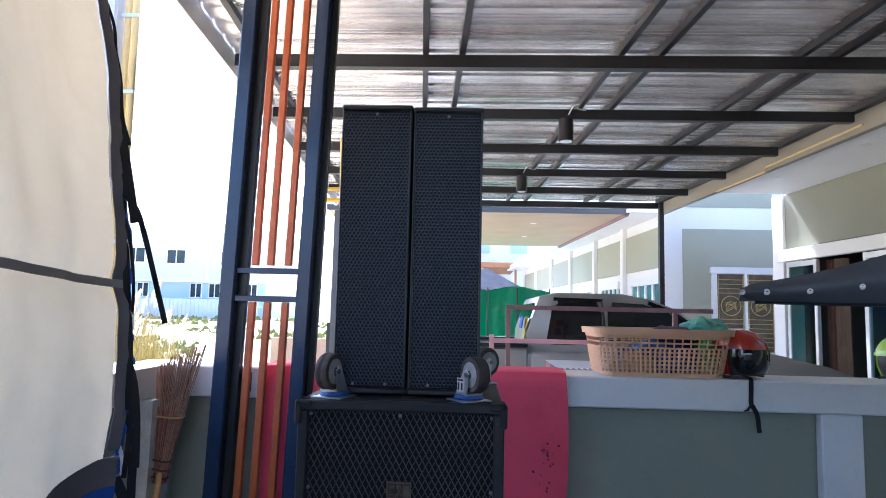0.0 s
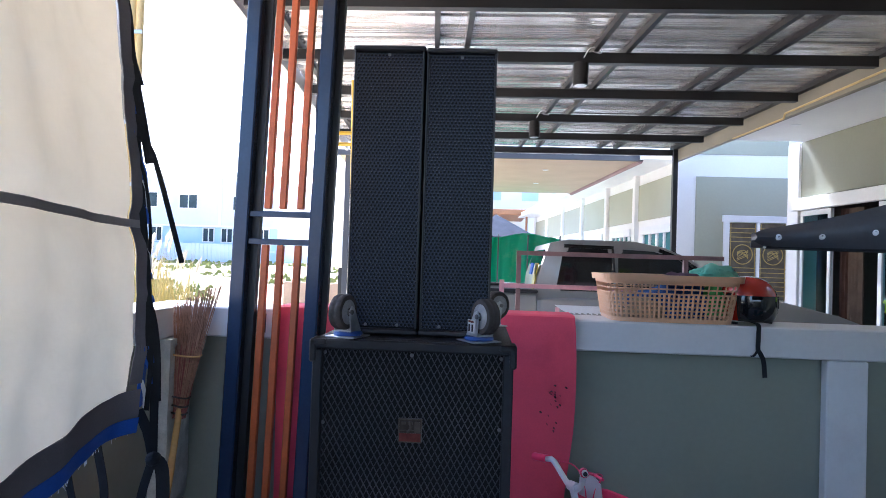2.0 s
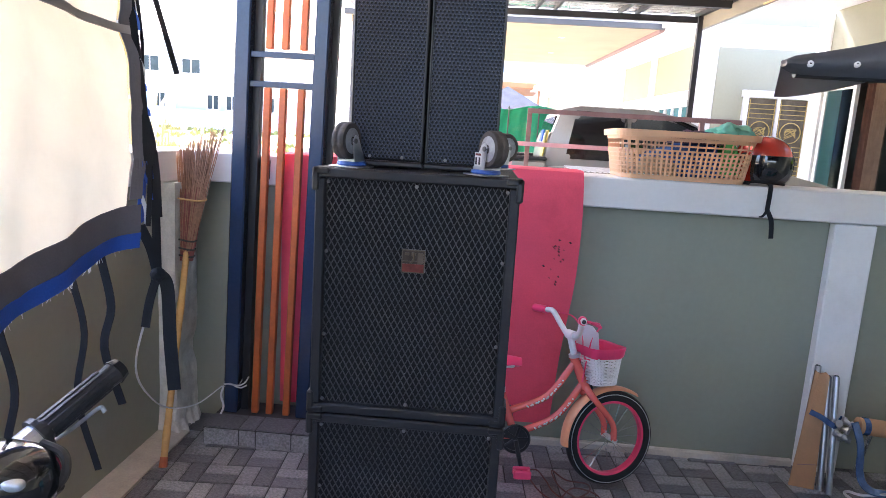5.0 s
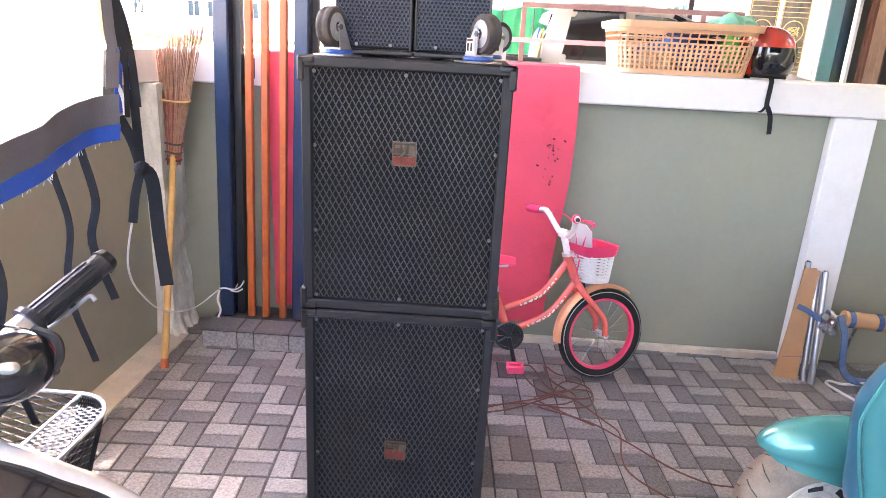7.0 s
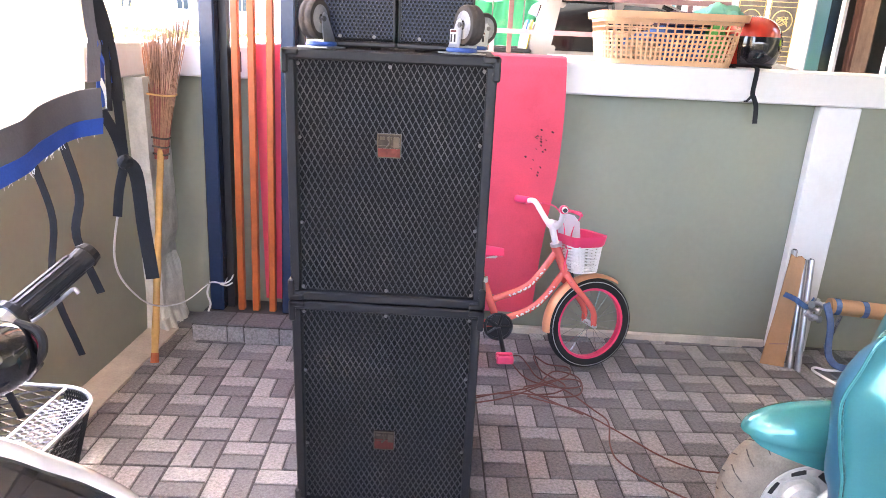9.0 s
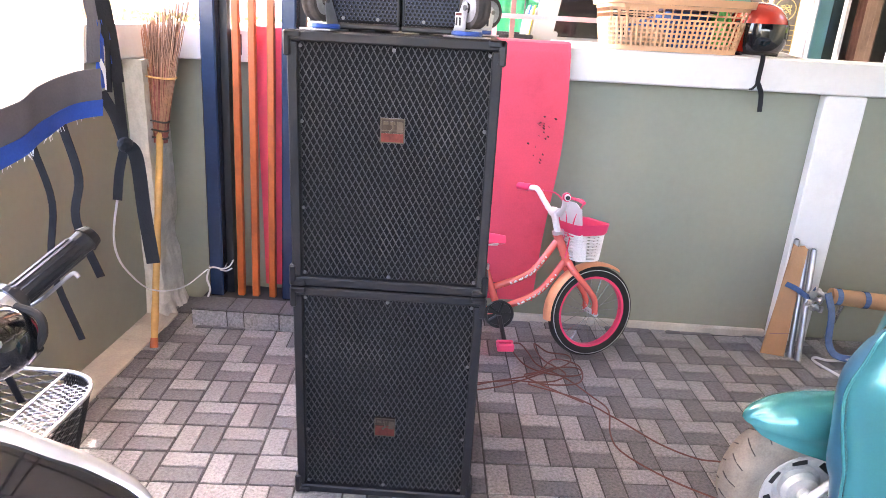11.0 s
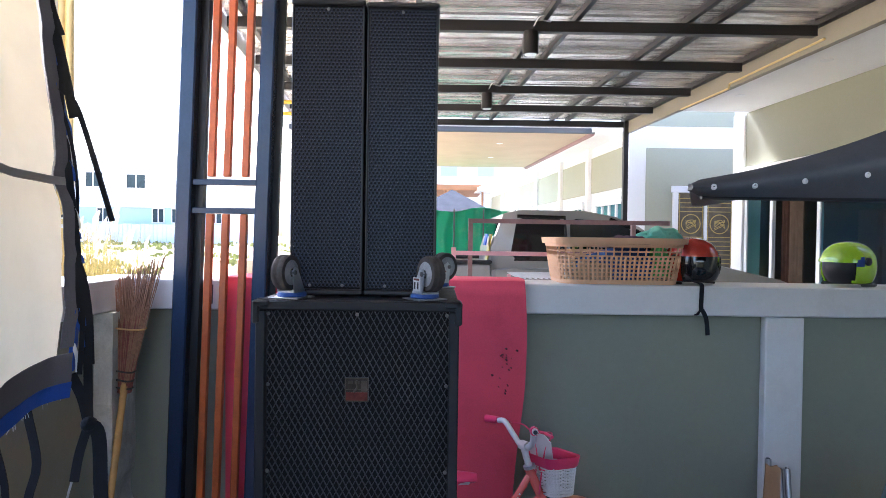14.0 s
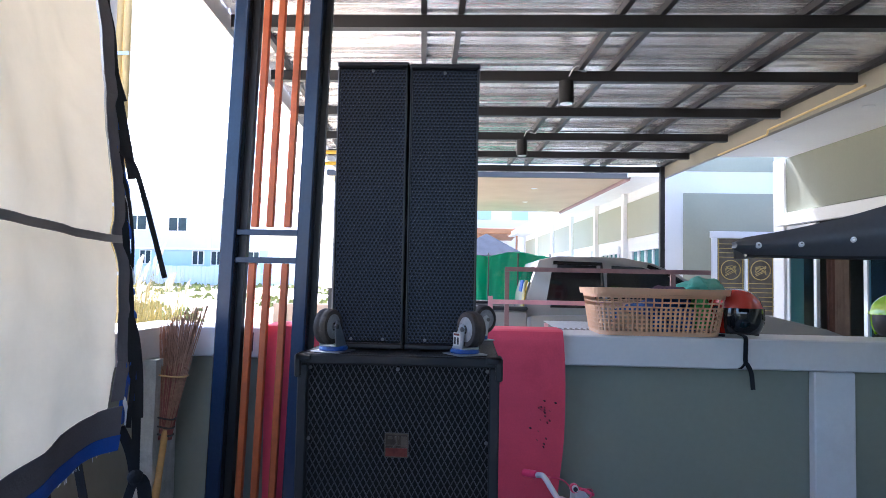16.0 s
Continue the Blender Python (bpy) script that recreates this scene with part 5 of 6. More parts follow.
    # cranks
    cr = P("chainring", tube([bb + Vector((0.052 * math.cos(a), -0.045, 0.052 * math.sin(a))) for a in [k * math.pi / 14 for k in range(28)]], 0.006, 6, closed=True), M_BLACK)
    for k in range(5):
        a = k * 2 * math.pi / 5
        P("spider_arm", tube([bb + Vector((0, -0.045, 0)), bb + Vector((0.05 * math.cos(a), -0.045, 0.05 * math.sin(a)))], 0.007, 6), M_BLACK, par=cr)
    P("chain_guard", revolve([(0.0, -0.003), (0.046, -0.003), (0.048, 0.0), (0.046, 0.003), (0.0, 0.003)], 28, pose(bb.x, bb.y - 0.036, bb.z, 90)), M_BLACK)
    P("crank_arm", tube([bb + Vector((0, -0.06, 0)), bb + Vector((0.022, -0.07, -0.10))], 0.009, 8), M_BLACK)
    pd = P("pedal", box(-0.010, 0.056, -0.13, -0.116, 0.068, 0.100, 0.005), M_PINK)
    P("pedal_plate", box(-0.010, 0.056, -0.086, -0.072, 0.068, 0.100, 0.005), M_PINK, par=pd)
    for xa in (-0.009, 0.046):
        P("pedal_plate", box(xa, xa + 0.009, -0.1155, -0.0865, 0.074, 0.094, 0.002), M_PINK, par=pd)
    P("pedal_axle", tube([Vector((0.023, -0.07, 0.084)), Vector((0.023, -0.128, 0.084))], 0.006, 8), M_CHROME, par=pd)
    P("crank_arm", tube([bb + Vector((0, 0.05, 0)), bb + Vector((-0.022, 0.06, 0.10))], 0.009, 8), M_BLACK)
    # saddle
    def sad(u, v):
        a = (v - 0.5) * 2
        w = 0.075 * (1 - u) ** 0.7 + 0.022
        return Vector((-0.200 + 0.218 * u, a * w, 0.508 - 0.010 * u * u - 0.026 * abs(a) ** 2.2 + 0.006 * math.sin(u * 3.1)))
    P("saddle", sheet(14, 12, sad, thick=0.022), M_PINK, "pink and white saddle")
    P("saddle_base", box(-0.185, -0.01, -0.045, 0.045, 0.466, 0.480, 0.006), M_BIKEWHITE)
    P("seat_post", tube([st, st + Vector((-0.022, 0, 0.095))], 0.011, 10), M_CHROME)
    P("seat_clamp", tube([st + Vector((0, 0, -0.012)), st + Vector((0, 0, 0.008))], 0.019, 12), M_ZINC)
    # stem, bars
    S = lambda x, y, z: steer @ Vector((x - 0.069, y, z - 0.030))
    P("stem", tube([S(0.284, 0, 0.545), S(0.262, 0, 0.625)], 0.013, 12), M_BIKEWHITE)
    P("headset", tube([S(0.286, 0, 0.543), S(0.283, 0, 0.556)], 0.023, 14), M_ZINC)
    bar = curve_points([S(0.232, 0.145, 0.705), S(0.245, 0.115, 0.703), S(0.262, 0.075, 0.655), S(0.265, 0.03, 0.628), S(0.265, -0.03, 0.628), S(0.262, -0.075, 0.655), S(0.240, -0.125, 0.705), S(0.225, -0.165, 0.705)], 6)
    P("handlebar", tube(bar, 0.011, 12), M_BIKEWHITE)
    P("bar_clamp", tube([S(0.267, -0.025, 0.628), S(0.267, 0.025, 0.628)], 0.018, 12), M_BIKEWHITE)
    P("grip", tube([S(0.232, 0.145, 0.705), S(0.212, 0.215, 0.705)], 0.0155, 12), M_PINK)
    P("bar_end", tube([S(0.2245, -0.1655, 0.705), S(0.224, -0.167, 0.705)], 0.008, 10), M_BLACK)
    P("lever_perch", tube([S(0.237, -0.13, 0.705), S(0.229, -0.152, 0.705)], 0.016, 10), M_PINK)
    for s in (1, -1):
        P("brake_lever", tube(curve_points([S(0.24, s * 0.12, 0.70), S(0.275, s * 0.13, 0.695), S(0.272, s * 0.20, 0.69)], 4), 0.006, 6), M_PINK)
        P("brake_cable", tube(curve_points([S(0.25, s * 0.145, 0.70), S(0.33, s * 0.10, 0.68), S(0.335, s * 0.03, 0.60), S(0.31, s * 0.02, 0.45)], 6), 0.003, 5), M_PINK)
    # front mudguard
    def guard(u, v):
        a = radians(-8 + 128 * u) + math.pi * 0.36
        w = (v - 0.5) * 2
        r = R + 0.018 - 0.010 * abs(w) ** 2.5
        return steer @ (fw + Vector((r * math.cos(a), w * 0.030, r * math.sin(a))))
    P("mudguard", sheet(30, 8, guard, thick=0.003), M_PEACH, "faded peach mudguard")
    def rguard(u, v):
        a = radians(20 + 140 * u)
        w = (v - 0.5) * 2
        r = R + 0.018 - 0.010 * abs(w) ** 2.5
        return rw + Vector((r * math.cos(a), w * 0.030, r * math.sin(a)))
    P("mudguard", sheet(30, 8, rguard, thick=0.003), M_PEACH)
    P("brake_caliper", tube(curve_points([S(0.335, -0.04, 0.40), S(0.35, -0.02, 0.43), S(0.345, 0.0, 0.445), S(0.35, 0.02, 0.43), S(0.335, 0.04, 0.40)], 4), 0.006, 6), M_BLACK)
    # front basket: tapered tub of crossing strips with pink rim
    bk = bmesh.new()
    def outline(z):
        k = (z - 0.447) / 0.098
        return [S(0.385 + x, y, z) for x, y in rr(0, 0, 0.052 + 0.010 * k, 0.076 + 0.012 * k, 0.032, 4)]
    rows = [outline(0.447 + 0.098 * j / 8) for j in range(9)]
    n = len(rows[0])
    for r0 in rows:
        tube(r0, 0.0028, 4, bk, closed=True)
    for i in range(n):
        tube([r[i] for r in rows], 0.0028, 4, bk)
        tube([rows[j][(i + j) % n] for j in range(9)], 0.002, 4, bk)
    P("front_basket", bk, M_BIKEWHITE, "white lattice plastic basket", smooth=False)
    P("basket_base", plate([tuple(p) for p in rows[0]], 0.004, (0, 0, -1)), M_BIKEWHITE)
    rim = bmesh.new()
    a = [outline(0.545), [p + (p - S(0.385, 0, p.z)) * 0.10 for p in outline(0.553)], [p + (p - S(0.385, 0, p.z)) * 0.13 for p in outline(0.585)], outline(0.585), outline(0.552)]
    rv = [[rim.verts.new(p) for p in r0] for r0 in a]
    for r0, r1 in zip(rv, rv[1:]):
        for i in range(n):
            rim.faces.new((r0[i], r0[(i + 1) % n], r1[(i + 1) % n], r1[i]))
    P("basket_rim", rim, M_PINK, "pink basket rim")
    P("basket_liner", plate([S(0.335, -0.09, 0.545), S(0.335, 0.09, 0.545), S(0.335, 0.075, 0.645), S(0.335, 0.03, 0.665), S(0.335, -0.03, 0.665), S(0.335, -0.075, 0.645)], 0.004, (1, 0, 0)), M_BAGWHITE, "translucent white back shield")
    P("basket_bracket", box(0.255, 0.285, -0.02, 0.02, 0.50, 0.54, 0.004), M_PINK)
    P("stand", tube([rw + Vector((0.01, 0.05, 0)), Vector((-0.26, 0.12, 0.004))], 0.007, 8), M_BLACK)


M_BAGWHITE = cloth_mat("milky_plastic", (0.70, 0.70, 0.70), (0.7, 0.7, 0.7), 0.35)
bicycle()

# ---- bundle of tubes and card by the pillar ----
M_CARD = mat("brown_cardboard", (0.42, 0.235, 0.12), 0.85, 0, 0.10, 10, 120, 0.25, (0.30, 0.17, 0.09), 0.4)
M_DULLTUBE = mat("dull_steel_tube", (0.40, 0.40, 0.41), 0.32, 0.9, 0.2, 20, 200, 0.1)
M_BLUEFILM = mat("blue_plastic_tape", (0.065, 0.12, 0.25), 0.25, 0, 0.3, 30, 100, 0.3)


def tube_bundle():
    t = thing("tube_bundle", (1.56, 3.2, floor_z(1.56)), "dull steel tubes with cardboard and blue tape, leaning on a pillar", "tubes")
    f0 = floor_z(1.5)
    part("card_wrap", plate([(1.472, 3.205, f0 + 0.004), (1.562, 3.185, f0 + 0.002), (1.578, 3.225, 0.16), (1.612, 3.295, 0.44), (1.600, 3.300, 0.452), (1.575, 3.302, 0.446), (1.556, 3.305, 0.458), (1.510, 3.245, 0.20)], 0.016, (0.1, 0.6, 0)), M_CARD, t, "folded brown cardboard")
    part("card_crease", plate([(1.490, 3.203, 0.088), (1.567, 3.192, 0.098), (1.567, 3.192, 0.101), (1.490, 3.203, 0.091)], 0.003, (0, -0.4, 0)), M_RACK, t)
    for a, b in (((1.608, 3.16, floor_z(1.58)), (1.640, 3.30, 0.44)), ((1.588, 3.19, floor_z(1.56)), (1.622, 3.325, 0.43)), ((1.55, 3.25, floor_z(1.56)), (1.577, 3.33, 0.47))):
        tb = part("chrome_tube", tube([a, b], 0.0125, 14), M_DULLTUBE, t, smooth=True)
        part("tube_end", tube([Vector(b), Vector(b) + Vector((0, 0.0, 0.004))], 0.008, 10), M_BLACK, tb)
    part("tape_band", ribbon([(1.525, 3.235, 0.305), (1.565, 3.225, 0.29), (1.61, 3.205, 0.265), (1.64, 3.235, 0.27), (1.66, 3.25, 0.285)], 0.022, 0.003, None, (0, 0, 1)), M_BLUEFILM, t)
    cl = bmesh.new()
    for k, (x, y, z) in enumerate(((1.628, 3.225, 0.27), (1.655, 3.22, 0.25), (1.64, 3.215, 0.225), (1.672, 3.225, 0.275), (1.665, 3.22, 0.21))):
        m = pose(x, y, z, 70 + 25 * k, 20 * k, 40 * k)
        merge(cl, revolve([(0.010, -0.024), (0.016, -0.022), (0.016, -0.008), (0.010, -0.006), (0.010, 0.008), (0.015, 0.010), (0.015, 0.022)], 12, m))
    part("pipe_clamp", cl, M_DULLTUBE, t, "dull steel pipe clamps")


tube_bundle()


def card_roll():
    t = thing("cardboard_roll", (2.0, 3.2, 0.2), "cardboard-wrapped roll tied with blue tape, on a wire stand", "roll")
    part("roll", tube([(1.72, 3.24, 0.262), (2.35, 3.20, 0.235)], 0.034, 16), M_CARD, t, smooth=True)
    for x in (1.735, 1.845, 2.05):
        k = (x - 1.72) / 0.63
        part("tape_band", tube([(x, 3.24 - 0.04 * k, 0.262 - 0.027 * k), (x + 0.022, 3.239 - 0.04 * k, 0.2615 - 0.027 * k)], 0.0355, 16), M_BLUEFILM, t)
    part("tape_tail", ribbon([(1.69, 3.21, 0.285), (1.715, 3.19, 0.20), (1.722, 3.17, 0.08), (1.76, 3.15, 0.03), (1.85, 3.13, 0.03), (1.98, 3.12, 0.035)], 0.030, 0.006, None, (1, 0.3, 0.3)), M_BLUEFILM, t, "crumpled blue tape tail")
    part("support_leg", tube([(2.2, 3.25, floor_z(2.2)), (2.2, 3.21, 0.21)], 0.012, 8), M_CHROME, t)
    part("support_leg", tube([(1.80, 3.34, floor_z(1.8)), (1.80, 3.27, 0.24)], 0.010, 8), M_CHROME, t)


card_roll()
z = floor_z(1.75) + 0.006
tagged(part("wire_loop", tube(curve_points([(1.95, 3.05, z + 0.12), (1.80, 3.13, z + 0.03), (1.74, 3.17, z), (1.70, 3.19, z), (1.675, 3.17, z), (1.685, 3.12, z), (1.74, 3.0, z + 0.0), (1.83, 2.86, z), (1.95, 2.75, z + 0.02)], 6), 0.0055, 8), M_ALU, None, "bent cream-painted wire loop lying on the floor"), category="wire")

# ---- loose cables on the floor ----
M_CABLE = mat("brown_red_cable", (0.13, 0.045, 0.035), 0.5, 0, 0.2, 30, 100, 0.1)


def cables():
    random.seed(8)
    fz = lambda x: floor_z(x) + 0.010
    runs = [[(0.22, 2.75), (0.33, 2.80), (0.45, 2.86), (0.56, 2.93), (0.65, 2.95), (0.66, 2.90), (0.58, 2.87), (0.47, 2.92), (0.42, 3.00), (0.40, 3.10), (0.44, 3.12), (0.47, 3.04), (0.50, 2.95), (0.60, 2.85), (0.68, 2.74), (0.72, 2.66), (0.70, 2.52), (0.72, 2.42), (0.84, 2.30), (1.0, 2.20)],
            [(0.22, 2.72), (0.36, 2.78), (0.50, 2.88), (0.62, 2.97), (0.63, 3.05), (0.55, 3.06), (0.50, 3.13), (0.52, 3.00), (0.60, 2.90), (0.55, 2.83), (0.45, 2.80), (0.62, 2.72), (0.74, 2.60), (0.85, 2.48), (0.95, 2.42), (1.03, 2.41), (1.08, 2.36)],
            [(0.22, 2.77), (0.40, 2.82), (0.55, 2.80), (0.65, 2.84), (0.66, 2.96), (0.57, 3.00), (0.50, 2.90), (0.44, 2.86), (0.52, 2.78), (0.64, 2.70)]]
    for r in runs:
        pts = curve_points([(x, y, fz(x) + random.uniform(0, 0.006)) for x, y in r], 6)
        t = part("power_cable", tube(pts, 0.0030, 6), M_CABLE, None, "thin brown-red twin cable lying loose on the paving", smooth=True)
        tagged(t, category="cable", group="loose cables")


cables()

# ---- motorcycle with rain canopy ----
M_TEAL = mat("metallic_teal_paint", (0.065, 0.35, 0.36), 0.22, 0.35, 0.06, 6, 200, 0.02, coat=0.8)
M_TEAL_DARK = mat("deep_teal_paint", (0.02, 0.17, 0.21), 0.28, 0.35, 0.06, 6, 200, 0.02, coat=0.8)
M_TEAL_EDGE = mat("steel_blue_edge", (0.03, 0.17, 0.27), 0.35, 0.3, 0.1, 8, 200, 0.05, coat=0.5)
M_ALLOY = mat("dull_alloy", (0.72, 0.70, 0.66), 0.38, 0.35, 0.15, 30, 150, 0.15, (0.3, 0.26, 0.21), 0.5)
M_TYRE_DUSTY = mat("dusty_tyre", (0.25, 0.215, 0.17), 0.85, 0, 0.25, 25, 200, 0.5, (0.30, 0.26, 0.21), 0.6)
M_VINYL = mat("black_vinyl_canopy", (0.075, 0.077, 0.085), 0.40, 0, 0.15, 10, 120, 0.15)


def motorcycle():
    fzz = floor_z(1.15)
    t = thing("motorcycle", (1.5, 2.1, fzz), "metallic teal step-through motorcycle with black rain canopy", "motorcycle")
    c = Vector((1.062, 2.10, fzz + 0.194))
    yaw = pose(0, 0, 0, 0, 0, 4).to_3x3()
    ax = Matrix.Translation(c) @ yaw.to_4x4() @ pose(0, 0, 0, 90)
    w = part("front_wheel", revolve([(0.106, -0.038), (0.110, -0.046), (0.145, -0.053), (0.174, -0.044), (0.188, -0.026), (0.193, 0.0), (0.188, 0.026), (0.174, 0.044), (0.145, 0.053), (0.110, 0.046), (0.106, 0.038)], 44, ax, cap=False), M_TYRE_DUSTY, t, "dusty worn tyre", smooth=True)
    tr = bmesh.new()
    for k in range(44):
        a = 2 * math.pi * k / 44
        s = 1 if k % 2 else -1
        p = [Vector(((0.1930 - 0.0021 * j * j) * math.cos(a + 0.03 * j), (0.1930 - 0.0021 * j * j) * math.sin(a + 0.03 * j), s * (0.004 + 0.013 * j))) for j in range(4)]
        tube([ax @ q for q in p], 0.0016, 4, tr)
    tagged(part("tread", tr, M_RUBBER_BROWN, w), kind="stuff")
    part("rim", revolve([(0.03, 0.016), (0.062, 0.018), (0.074, 0.034), (0.094, 0.034), (0.100, 0.047), (0.109, 0.049), (0.111, 0.045), (0.111, -0.045), (0.100, -0.045), (0.074, -0.03), (0.03, -0.02)], 40, ax), M_ALLOY, w, "dull alloy rim", smooth=True)
    for k in range(7):
        a = 2 * math.pi * k / 7
        m = ax @ pose(0.084 * math.cos(a), 0.084 * math.sin(a), 0.0335, 0, 0, math.degrees(a) + 90)
        b = box(-0.019, 0.019, -0.009, 0.009, -0.002, 0.002, 0.0018, segs=2)
        b.transform(m)
        part("rim_slot", b, M_BLACK, w)
    part("hub", revolve([(0.050, 0.016), (0.052, 0.036), (0.042, 0.048), (0.018, 0.052), (0.018, 0.066), (0.011, 0.072)], 24, ax), M_ALLOY, w, smooth=True)
    part("fork_leg", tube([c + yaw @ Vector((0.0, -0.075, 0.0)), c + yaw @ Vector((0.21, -0.065, 0.22))], 0.013, 12), M_ALLOY, t)
    part("fork_leg", tube([c + yaw @ Vector((0.0, 0.075, 0.0)), c + yaw @ Vector((0.21, 0.065, 0.22))], 0.013, 12), M_ALLOY, t)
    # beaked front fender
    def fen(u, v):
        a = abs(v - 0.5) * 2
        side = 1 if v > 0.5 else -1
        x = 0.900 + 0.41 * u * u
        k = min(1.0, (x - 0.900) / 0.24)
        bow = math.sqrt(max(0.0, k * (2 - k)))
        top = 0.364 + 0.088 * bow
        mid = 0.362 - 0.010 * k
        low = 0.360 - 0.012 * min(1.0, k * 8) - 0.066 * k
        w = 0.004 + 0.066 * math.sqrt(min(1.0, k * 1.5) * (2 - min(1.0, k * 1.5)))
        if a < 0.55:
            q = a / 0.55 * math.pi / 2
            return Vector((x, c.y + side * w * math.sin(q), mid + (top - mid) * math.cos(q)))
        s = (a - 0.55) / 0.45
        return Vector((x + 0.006 * s, c.y + side * (w - 0.010 * k * math.sin(s * math.pi) - 0.002 * s), mid + (low - mid) * s))
    part("fender", sheet(30, 40, fen, thick=0.004), M_TEAL, t, smooth=True)
    # leg shield: broad curved panel with a turned edge
    outer = curve_points([(1.21, 1.95, 0.745), (1.10, 1.95, 0.708), (1.062, 1.95, 0.686), (1.030, 1.95, 0.655), (1.010, 1.95, 0.595), (1.010, 1.95, 0.50), (1.020, 1.95, 0.42), (1.036, 1.95, 0.346), (1.050, 1.95, 0.29), (1.085, 1.95, 0.10)], 6)
    inner = curve_points([(1.15, 1.90, 0.78), (1.075, 1.90, 0.745), (1.036, 1.90, 0.703), (1.016, 1.90, 0.638), (0.996, 1.90, 0.572), (1.002, 1.90, 0.510), (1.022, 1.90, 0.43), (1.038, 1.90, 0.375), (1.046, 1.90, 0.32), (1.07, 1.90, 0.10)], 6)
    def along(line, v):
        k = v * (len(line) - 1)
        i = min(int(k), len(line) - 2)
        return line[i].lerp(line[i + 1], k - i)
    def shield(u, v):
        p = along(inner, v)
        dip = 0.07 * (1 - math.exp(-u * 14)) - 0.085 * math.exp(-((u - 0.34) / 0.16) ** 2) * min(1.0, max(0.0, (v - 0.2) * 3))
        return p + Vector((0.42 * u, dip + 0.12 * u * u, 0.02 * u))
    part("leg_shield", sheet(40, 34, shield, thick=0.004), M_TEAL, t, smooth=True)
    def flange(u, v):
        p = along(outer, v).lerp(along(inner, v), u)
        return p + Vector((-0.006 * math.sin(u * math.pi) + 0.003 * math.sin(v * 23) * (1 - u), 0, 0))
    part("shield_edge", sheet(6, 50, flange, thick=0.004), M_TEAL_EDGE, t, "steel-blue turned shield edge", smooth=True)
    part("edge_bead", tube(inner, 0.0028, 6), M_TEAL, t, smooth=True)
    part("inner_cowl", tube(curve_points([(1.30, 2.10, 0.25), (1.30, 2.12, 0.55), (1.38, 2.12, 0.85)], 6), [0.10] * 6 + [0.11] * 6 + [0.07], 14), M_TEAL_DARK, t, smooth=True)
    # the rest of the machine, towards the house
    part("body", tube(curve_points([(1.42, 2.1, 0.30), (1.70, 2.12, 0.33), (1.95, 2.13, 0.52), (2.30, 2.15, 0.60)], 6), [0.09] * 6 + [0.13] * 6 + [0.14] * 6 + [0.06], 16), M_TEAL, t, smooth=True)
    part("seat", tube(curve_points([(1.72, 2.12, 0.66), (1.95, 2.13, 0.70), (2.30, 2.15, 0.73)], 6), [0.08] * 7 + [0.11] * 6, 14, flat=0.5), M_VINYL, t, smooth=True)
    rc = pose(2.22, 2.14, floor_z(2.22) + 0.212, 90)
    rw = part("rear_wheel", revolve([(0.135, -0.042), (0.175, -0.046), (0.205, -0.03), (0.212, 0), (0.205, 0.03), (0.175, 0.046), (0.135, 0.042)], 36, rc, cap=False), M_TYRE_DUSTY, t, smooth=True)
    part("rim", revolve([(0.03, 0.03), (0.13, 0.04), (0.137, 0.04), (0.137, -0.04), (0.03, -0.03)], 30, rc), M_ALLOY, rw)
    part("handlebar", tube(curve_points([(1.46, 1.80, 0.98), (1.40, 1.98, 0.97), (1.38, 2.12, 0.93), (1.40, 2.26, 0.97), (1.46, 2.44, 0.98)], 5), 0.011, 8), M_CHROME, t)
    # canopy
    bot = lambda x: 1.477 - 0.005 * (x - 0.705)
    def topz(x):
        d = max(0.0, x - 0.73)
        return 1.502 + 0.17 * d + 0.30 * min(d, 0.4) ** 2
    def skirt(u, v):
        x = 0.706 + 1.5 * u
        b, a = bot(x) - 0.0, topz(x)
        if u < 0.025:
            # the near end is rounded off
            q = math.sqrt(max(0.0, 1 - (1 - u / 0.025) ** 2))
            m = (a + b) / 2
            a, b = m + (a - m) * q, m + (b - m) * q
        return Vector((x, 1.995 - 0.02 * math.sin(v * 3.1), b + (a - b) * v))
    cn = part("canopy", sheet(60, 8, skirt, thick=0.006), M_VINYL, t, "black vinyl rain canopy with snap studs", smooth=True)
    def over(u, v):
        x = 0.706 + 1.5 * u
        x += 0.30 * v * (1 - u)
        return Vector((x + 0.0, 1.995 + 0.75 * v, topz(0.706 + 1.5 * u) - 0.004 - 0.05 * v * min(1.0, u * 2)))
    part("canopy_top", sheet(40, 14, over, thick=0.006), M_VINYL, cn, smooth=True)
    part("edge_pipe", tube([(0.735, 2.0, bot(0.7) - 0.002), (2.2, 2.0, bot(2.2) - 0.002)], 0.009, 8), M_BLACK, cn)
    for x, z in ((0.749, 1.490), (0.835, 1.494), (0.9387, 1.505), (1.069, 1.520), (1.21, 1.547), (1.36, 1.562)):
        part("snap_stud", revolve([(0.0065, 0), (0.0065, 0.003), (0.0045, 0.005), (0.0025, 0.0052), (0.0025, 0.003)], 14, pose(x, 1.990 - 0.018 * math.sin(min(3.1, 3.1 * (z - bot(x)) / (topz(x) - bot(x)))), z, 90)), M_ALU, cn)
    for y in (2.02, 2.72):
        part("canopy_pole", tube([(2.05, y, 1.45), (2.05, y * 0.4 + 1.28, 0.62)], 0.012, 8), M_ZINC, t)


motorcycle()

